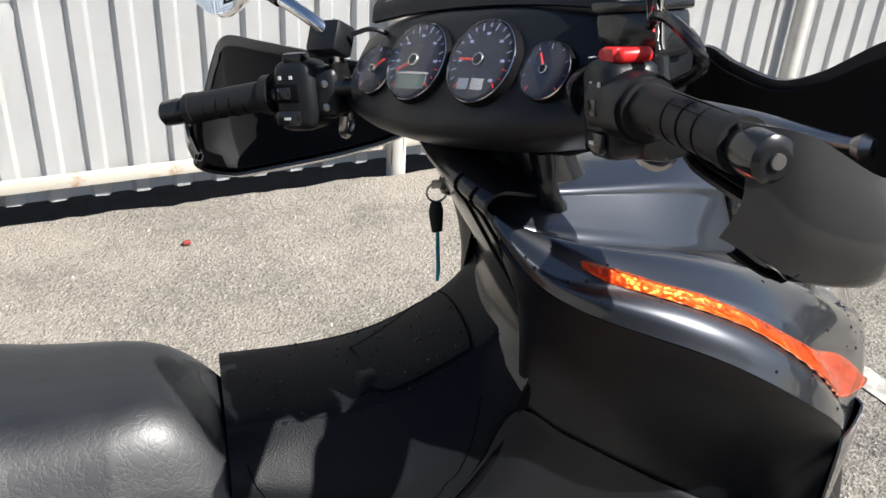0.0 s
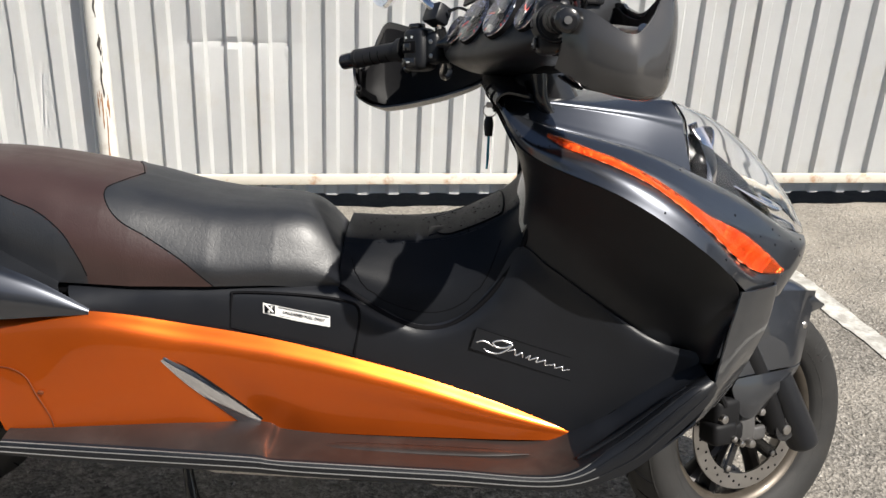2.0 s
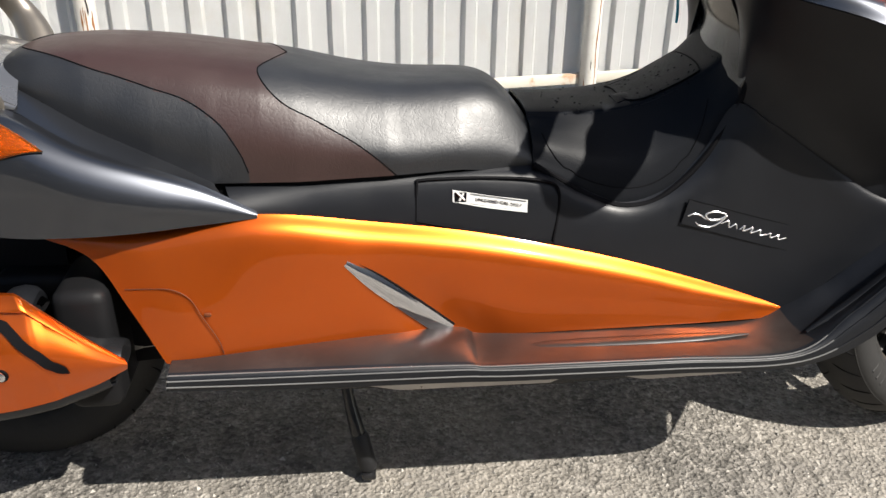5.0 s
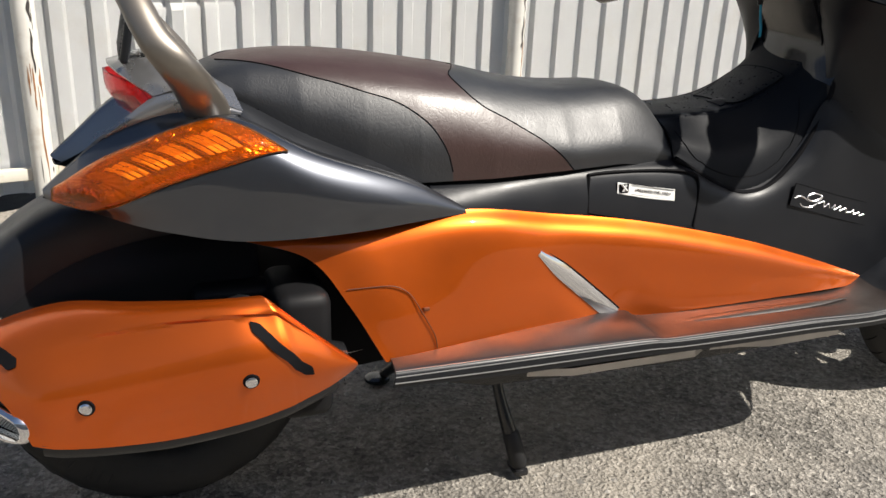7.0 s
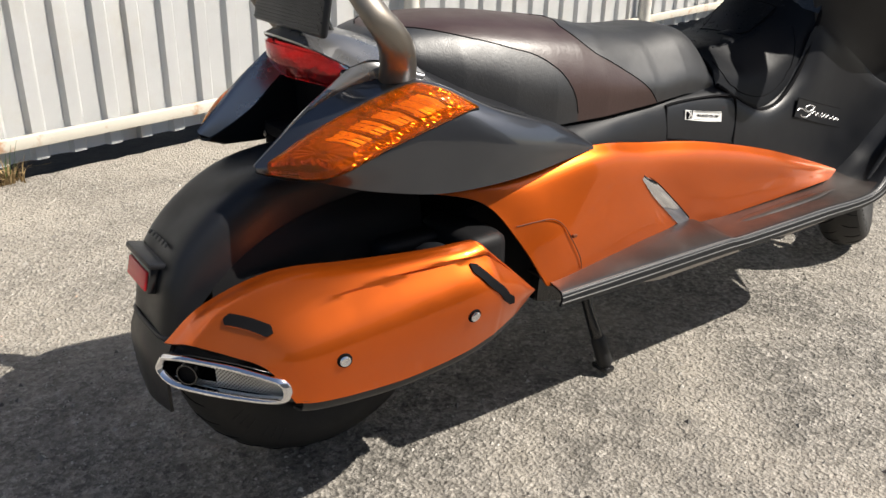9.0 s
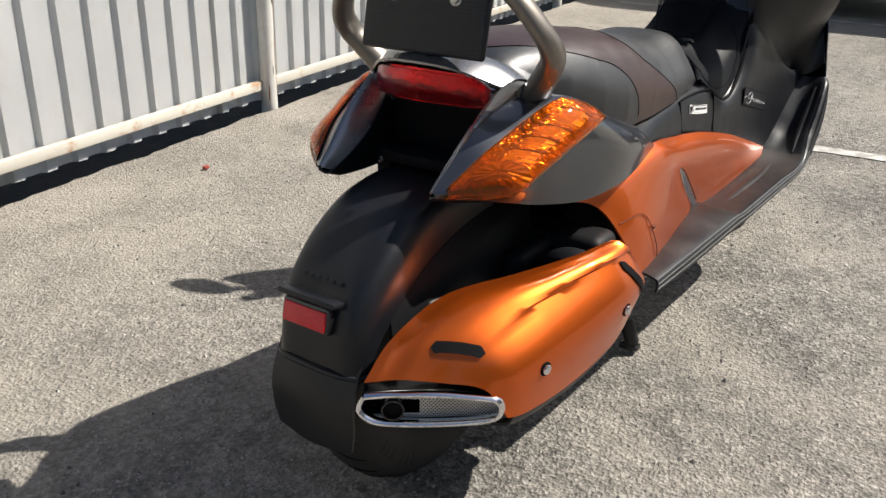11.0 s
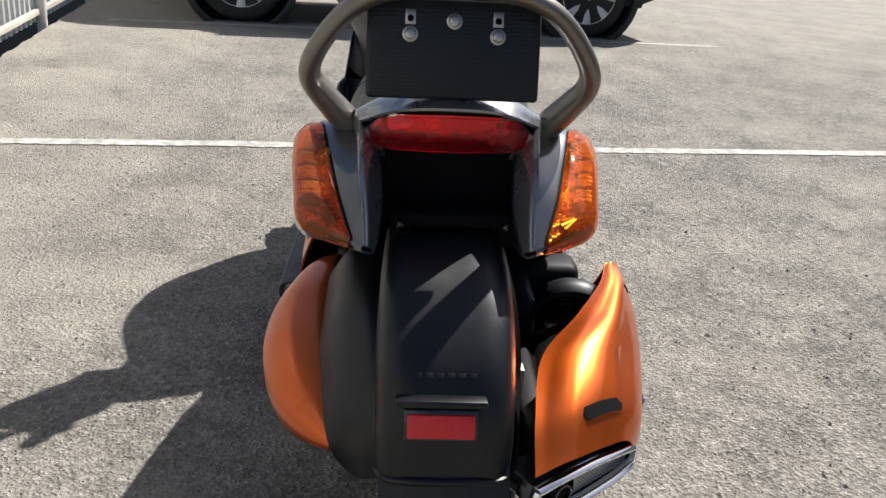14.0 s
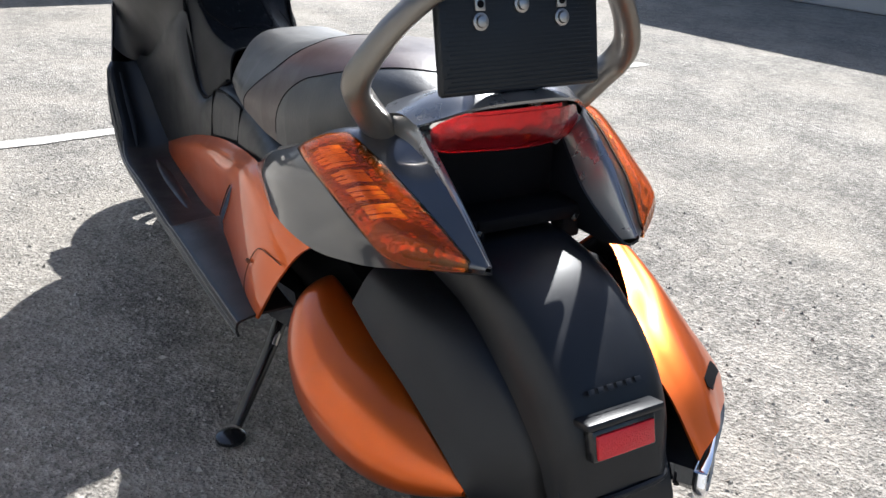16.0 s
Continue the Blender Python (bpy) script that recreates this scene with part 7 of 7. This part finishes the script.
    spart("button_mark", turn(box(-0.0293, 0.006 * o, -0.024, 0.0006, 0.008, 0.003, 0), rz), M_WHITE, sw)
    for z in (0.012, -0.014):
        spart("housing_screw", turn(lathe([(-0.0145, 0.002), (-0.0135, 0.0045), (-0.010, 0.0045)], 12, "x"), rz @ Matrix.Translation((0, -0.036 * o, z))), M_STEEL, sw)
    if s == 1:
        spart("kill_switch", turn(join(box(0.002, -0.004, 0.042, 0.030, 0.040, 0.012, 0.005, 3), box(-0.010, -0.006, 0.042, 0.012, 0.024, 0.014, 0.004)), rz), M_REDSWITCH, sw, "red engine stop switch")
        spart("start_mark", turn(box(-0.014, 0.020, 0.0405, 0.006, 0.006, 0.001, 0), rz), M_WHITE, sw)
    else:
        spart("high_beam_switch", turn(box(-0.008, 0.0, 0.042, 0.022, 0.026, 0.012, 0.004, 2), rz), M_GLOSSBLACK, sw)
    if s == 1:
        spart("throttle_drum", tube([(1.176, Y(0.200), 1.001), (1.156, Y(0.240), 0.999)], [0.031, 0.027], 24), M_BLACK, sw, "black throttle housing")
        spart("cable_block", box(1.196, Y(0.222), 0.972, 0.052, 0.050, 0.034, 0.006, 2), M_GLOSSBLACK, sw)
    spart("clamp", tube([(1.200, Y(0.148), 1.004), (1.192, Y(0.165), 1.005)], 0.025, 18), M_GLOSSBLACK, bars)
    # lever with ball end
    spart("lever", tube([(1.205, Y(0.185), 1.000), (1.222, Y(0.225), 0.994), (1.218, Y(0.29), 0.986), (1.202, Y(0.35), 0.978), (1.197, Y(0.380), 0.975)], [0.010, 0.009, 0.0085, 0.007, 0.005], 12, 0.75, smooth=24), M_STEEL, bars, "grey metal lever with ball end")
    spart("lever_ball", turn(lathe([(-0.009, 0.001), (-0.007, 0.006), (0, 0.0095), (0.007, 0.006), (0.009, 0.001)], 16, "y"), Matrix.Translation((1.196, Y(0.384), 0.974))), M_STEEL, bars)
    spart("lever_bracket", box(1.205, Y(0.185), 1.000, 0.03, 0.045, 0.022, 0.005), M_GLOSSBLACK, bars)
    spart("cable_hook", tube([(1.190, Y(0.20), 0.972), (1.192, Y(0.21), 0.952), (1.205, Y(0.22), 0.946), (1.216, Y(0.225), 0.958), (1.214, Y(0.225), 0.975)], 0.005, 8, smooth=16), M_STEEL, bars)
    # hand guard: a bowed plastic shield from the bar end round the front of the grip
    plan = [(1.096, 0.352, 1.004, 0.930), (1.112, 0.388, 0.994, 0.908), (1.150, 0.417, 0.964, 0.896), (1.185, 0.415, 0.988, 0.890), (1.214, 0.406, 1.040, 0.894), (1.240, 0.375, 1.040, 0.902), (1.256, 0.325, 1.018, 0.910), (1.266, 0.285, 1.010, 0.920), (1.278, 0.240, 1.022, 0.932), (1.288, 0.205, 1.036, 0.946), (1.280, 0.165, 1.030, 0.962)]
    if s < 0:
        plan = [(1.072, 0.352, 1.002, 0.936), (1.088, 0.388, 0.972, 0.918), (1.120, 0.410, 0.985, 0.903), (1.150, 0.416, 1.045, 0.895), (1.166, 0.412, 1.068, 0.893), (1.200, 0.385, 1.058, 0.898), (1.235, 0.332, 1.042, 0.908), (1.255, 0.287, 1.030, 0.918), (1.272, 0.242, 1.022, 0.930), (1.282, 0.205, 1.020, 0.945), (1.280, 0.165, 1.010, 0.962)]
    lip = [math.sin(math.pi * k / (len(plan) - 1)) for k in range(len(plan))]
    rows = [[(x - 0.026 * e, Y(y - 0.012 - 0.028 * e), zb + 0.004 * e), (x + 0.000, Y(y - 0.012), zb), (x + 0.004 * (x > 1.2), Y(y + 0.002), zb + (zt - zb) * 0.3), (x + 0.006 * (x > 1.2), Y(y + 0.004), zb + (zt - zb) * 0.65), (x, Y(y), zt)] for (x, y, zt, zb), e in zip(plan, lip)]
    GH = surf(rows, 70, 20)
    spart("hand_guard", shell(GH, 0.004, -s), M_GUARD, bars, "dark plastic hand guard")
    inward = normals(GH)
    inward = inward * np.sign((inward * (np.array((1.17, Y(0.30), 1.0)) - GH)).sum(2).mean())
    spart("guard_liner", shell(GH[2:-2, 1:-1] + inward[2:-2, 1:-1] * 0.0065, 0.0015, -s), M_INNER, bars, "dull black inner face of the hand guard")
    spart("guard_mount", tube([(1.275, Y(0.17), 1.0), (1.205, Y(0.16), 1.004)], 0.008, 8), M_GLOSSBLACK, bars)
    # mirror
    mirror = new("mirror")
    mirror.parent = bars
    foot = [(1.218, Y(0.205), 1.012), (1.217, Y(0.206), 1.055), (1.200, Y(0.216), 1.085)] if s > 0 else [(1.185, Y(0.195), 1.015), (1.175, Y(0.185), 1.055), (1.160, Y(0.200), 1.080)]
    spart("stem", tube(foot + [(1.150, Y(0.250), 1.108)], [0.008, 0.0075, 0.0075, 0.0075], 12, smooth=16), M_CHROME, mirror, "chrome mirror stem")
    spart("stem_boot", tube([foot[0], tuple(0.5 * np.array(foot[0]) + 0.5 * np.array(foot[1]))], [0.013, 0.010], 14), M_GLOSSBLACK, mirror)
    spart("ball_joint", tube([(1.151, Y(0.245), 1.105), (1.146, Y(0.272), 1.124)], [0.010, 0.014], 14), M_GLOSSBLACK, mirror)
    head = pose(1.132, Y(0.362), 1.137, 0, -12, 8 * s) @ Matrix.Diagonal((1, 1.75, 0.85, 1))
    spart("shell", turn(lathe([(-0.004, 0.052), (0.000, 0.057), (0.012, 0.053), (0.028, 0.036), (0.034, 0.004)], 36, "x"), head), M_CHROME, mirror, "chrome mirror shell")
    spart("glass", turn(lathe([(-0.0052, 0.050), (-0.0040, 0.0515)], 36, "x"), head), M_MIRROR, mirror)
# fluid reservoir, control box, cables
spart("fluid_reservoir", join(box(1.235, -0.180, 1.050, 0.052, 0.062, 0.040, 0.006, 2), box(1.235, -0.180, 1.074, 0.056, 0.066, 0.010, 0.003)), M_GLOSSBLACK, bars, "black brake fluid reservoir")
spart("control_box", turn(box(0, 0, 0, 0.032, 0.043, 0.036, 0.005, 2), pose(1.174, 0.190, 1.058, 0, 24, 14)), M_BLACK, bars, "small black accessory switch box")
for k in range(4):
    spart("box_mark", turn(box(-0.012 + 0.006 * (k % 2), -0.012 + 0.008 * k, 0.0185, 0.003, 0.005, 0.0008, 0), pose(1.174, 0.190, 1.058, 0, 24, 14)), M_WHITE, bars)
spart("box_wire", tube([(1.185, 0.165, 1.062), (1.20, 0.145, 1.066), (1.225, 0.135, 1.05), (1.235, 0.14, 1.02)], 0.003, 6, smooth=16), M_GLOSSBLACK, bars)
spart("brake_cable", tube([(1.225, -0.190, 1.050), (1.195, -0.225, 1.066), (1.175, -0.262, 1.052), (1.180, -0.272, 1.030), (1.200, -0.240, 1.015), (1.215, -0.20, 1.005)], 0.0050, 8, smooth=30), M_GLOSSBLACK, bars)
spart("steering_column", tube([(1.27, 0, 0.96), (1.30, 0, 0.90), (1.36, 0, 0.80)], 0.045, 16), M_GLOSSBLACK, bars)
spart("cable", tube([(1.24, -0.06, 0.94), (1.25, -0.055, 0.89), (1.31, -0.04, 0.84)], 0.012, 10, smooth=10), M_GLOSSBLACK, bars)


# water drops left on the plastic
def drops():
    rnd = random.Random(11)
    V, F = [], []

    def drop(p, n, r):
        n = n / np.linalg.norm(n)
        u = np.cross(n, (0.3, 0.9, 0.1))
        u /= np.linalg.norm(u)
        w = np.cross(n, u)
        k = len(V)
        V.append(tuple(p + n * r * 0.62))
        for ring, h in ((0.6, 0.45), (1.0, 0.0)):
            for a in range(8):
                V.append(tuple(p + n * r * h * 1.0 + r * ring * (math.cos(a * math.pi / 4) * u + math.sin(a * math.pi / 4) * w)))
        F.extend([(k, k + 1 + a, k + 1 + (a + 1) % 8) for a in range(8)])
        F.extend([(k + 1 + a, k + 9 + a, k + 9 + (a + 1) % 8, k + 1 + (a + 1) % 8) for a in range(8)])

    for G, count, ulim, vlim, sgn in ((GT, 110, (0.05, 0.95), (0.35, 0.85), 1), (GLID, 50, (0.05, 0.95), (0.05, 0.95), 1), (surf(SIDE, 60, 16), 60, (0.05, 0.9), (0.02, 0.6), 0), (GFAIR, 50, (0.05, 0.8), (0.1, 0.9), 0), (surf(HOOD, 40, 84), 40, (0.05, 0.9), (0.1, 0.9), 1)):
        N_ = normals(G)
        for _ in range(count):
            i = int((ulim[0] + (ulim[1] - ulim[0]) * rnd.random()) * (G.shape[0] - 1))
            j = int((vlim[0] + (vlim[1] - vlim[0]) * rnd.random()) * (G.shape[1] - 1))
            n = N_[i, j]
            if (sgn and n[2] < 0) or (not sgn and n[1] > 0):
                n = -n
            t = rnd.random() * 0.8
            q = G[i, j] + (G[min(i + 1, G.shape[0] - 1), j] - G[i, j]) * t
            drop(q, n, rnd.uniform(0.0008, 0.0026))
    ob = part("water_drops", bm_from(V, F), M_DROP, scooter, "rain drops")
    ob["kind"] = "stuff"


drops()

# ---- parked car beyond the bays ----
M_CARWHITE = mat("white_car_paint", (0.72, 0.74, 0.76), 0.25, 0, 0.8, vary=0.03, rough_vary=0.03)
M_CLADDING = mat("dark_cladding", (0.018, 0.018, 0.019), 0.6, vary=0.2, stain=(0.10, 0.09, 0.075), stain_scale=5, stain_amount=0.5)
M_ALLOY = mat("alloy", (0.58, 0.58, 0.60), 0.35, 0.35, vary=0.08, rough_vary=0.08)
M_CARGLASS = mat("dark_glass", (0.02, 0.025, 0.03), 0.05, 0, 0.5)


def car():
    c = tagged(new("parked_car"), "white sport utility vehicle with dark lower cladding and alloy wheels", "car")
    c.matrix_world = pose(7.56, -0.835, 0, 0, 0, 91) @ Matrix.Diagonal((1.06, 1.06, 1.06, 1))   # its nose points along +y
    # side profile: length along x, rear at -2.2, front at +2.25, width in y
    st = [(-2.22, 0.78, 0.46, 0.95, 0.98), (-2.10, 0.86, 0.34, 1.02, 1.35), (-1.60, 0.90, 0.30, 1.05, 1.66), (-0.60, 0.91, 0.28, 1.03, 1.72), (0.35, 0.91, 0.28, 1.02, 1.68), (0.95, 0.90, 0.28, 1.02, 1.25), (1.20, 0.90, 0.30, 1.01, 1.06), (1.90, 0.88, 0.32, 0.92, 0.94), (2.20, 0.78, 0.40, 0.78, 0.80)]
    rows = []
    for x, w, zb, zs, zt in st:
        rows.append([(x, -w * 0.93, zb + 0.16), (x, -w, zb + 0.34), (x, -w * 0.99, (zb + zs) / 2 + 0.12), (x, -w * 0.95, zs), (x, -w * 0.72, zt * 0.97 + zs * 0.03), (x, 0, zt + 0.02), (x, w * 0.72, zt * 0.97 + zs * 0.03), (x, w * 0.95, zs), (x, w * 0.99, (zb + zs) / 2 + 0.12), (x, w, zb + 0.34), (x, w * 0.93, zb + 0.16)])
    part("body", shell(surf(rows, 70, 60), 0.01, -1), M_CARWHITE, c, "white painted body")
    low = [[(x, -w * 0.95, zb + 0.17), (x, -w * 0.96, zb - 0.02), (x, w * 0.96, zb - 0.02), (x, w * 0.95, zb + 0.17)] for x, w, zb in ((-2.2, 0.80, 0.40), (-1.9, 0.9, 0.30), (-1.78, 0.90, 0.29))]
    part("rear_bumper", loop_loft(low), M_CLADDING, c)
    for x0, x1 in ((-1.06, 1.04),):
        for s in (-1, 1):
            part("sill", box((x0 + x1) / 2, s * 0.865, 0.31, x1 - x0, 0.09, 0.12, 0.02, 2), M_CLADDING, c, "dark plastic sill")
            part("chrome_strip", box((x0 + x1) / 2, s * 0.918, 0.395, x1 - x0 - 0.1, 0.012, 0.03, 0.004), M_CARWHITE, c)
    part("floor_pan", box(0, 0, 0.30, 4.0, 1.5, 0.10, 0.02), M_CLADDING, c)
    for s in (-1, 1):
        part("side_window", box(-0.55, s * 0.80, 1.32, 2.3, 0.05, 0.36, 0.02), M_CARGLASS, c)
        for wx in (-1.43, 1.41):
            arch = lathe([(s * 0.62, 0.40), (s * 0.925, 0.40), (s * 0.93, 0.425), (s * 0.925, 0.45), (s * 0.62, 0.45)], 40, "y", (wx, 0, 0.35), True)
            part("wheel_arch", arch, M_CLADDING, c, "black wheel arch")
            part("arch_liner", lathe([(s * 0.55, 0.10), (s * 0.55, 0.41), (s * 0.80, 0.41)], 32, "y", (wx, 0, 0.35)), M_DARK, c)
            w = new("wheel")
            w.parent = c
            R, h = 0.345, 0.11
            prof = spline([(-h, 0.235), (-h * 1.05, 0.28), (-h * 0.95, 0.325), (-h * 0.6, 0.343), (0, R), (h * 0.6, 0.343), (h * 0.95, 0.325), (h * 1.05, 0.28), (h, 0.235)], 30)
            part("tyre", lathe([tuple(p) for p in prof], 56, "y", (wx, s * 0.80, 0.345), False), M_RUBBER, w)
            y = s * (0.80 + h * 0.9)
            part("rim", lathe([(y + s * 0.01, 0.242), (y + s * 0.012, 0.228), (y - s * 0.05, 0.215), (y - s * 0.05, 0.242)], 48, "y", (wx, 0, 0.345), True), M_ALLOY, w, "grey alloy rim")
            part("rim_back", lathe([(y - s * 0.07, 0.225), (y - s * 0.06, 0.225)], 32, "y", (wx, 0, 0.345)), M_DARK, w)
            part("cap", lathe([(y - s * 0.015, 0.055), (y + s * 0.008, 0.05), (y + s * 0.012, 0.03)], 24, "y", (wx, 0, 0.345)), M_ALLOY, w)
            for k in range(8):
                a = 2 * math.pi * k / 8
                p = [(wx + 0.04 * math.cos(a), y - s * 0.012, 0.345 + 0.04 * math.sin(a)), (wx + 0.13 * math.cos(a), y - s * 0.004, 0.345 + 0.13 * math.sin(a)), (wx + 0.228 * math.cos(a), y, 0.345 + 0.228 * math.sin(a))]
                part("spoke", tube(p, [0.028, 0.030, 0.046], 8, 0.6, (0, 1, 0), smooth=6), M_ALLOY, w)
                part("wheel_nut", lathe([(y - s * 0.01, 0.010), (y + s * 0.010, 0.009)], 8, "y", (wx + 0.075 * math.cos(a), 0, 0.345 + 0.075 * math.sin(a))), M_DARK, w)
        part("mud_guard", box(-1.06, s * 0.80, 0.27, 0.03, 0.20, 0.24, 0.008), M_CLADDING, c)
        part("tail_lamp", box(-2.12, s * 0.78, 0.95, 0.10, 0.16, 0.26, 0.03, 3), M_RED, c)
    part("rear_window", box(-2.02, 0, 1.36, 0.05, 1.2, 0.34, 0.02), M_CARGLASS, c)


car()

# plain hall outside the view whose roof edge throws the big shade over the bays
M_WALL = mat("plain_render", (0.45, 0.43, 0.40), 0.8, vary=0.08, vary_scale=1.5, bump=0.3, bump_scale=40)
H_ = 4.6
hx, hy = 4.18 + 0.56 * H_, -4.55 - 0.66 * H_
ob = part("hall_wall", box(hx - 9.0, hy - 0.15, H_ / 2, 18.0, 0.30, H_, 0.02), M_WALL)
tagged(ob, "plain rendered wall of a low hall beside the car park", "wall", kind="structure")
ob = part("hall_roof", box(hx - 9.0, hy - 3.15, H_ - 0.1, 18.0, 5.7, 0.18, 0.02), M_WALL)
tagged(ob, "flat roof of the low hall", "roof", kind="structure")
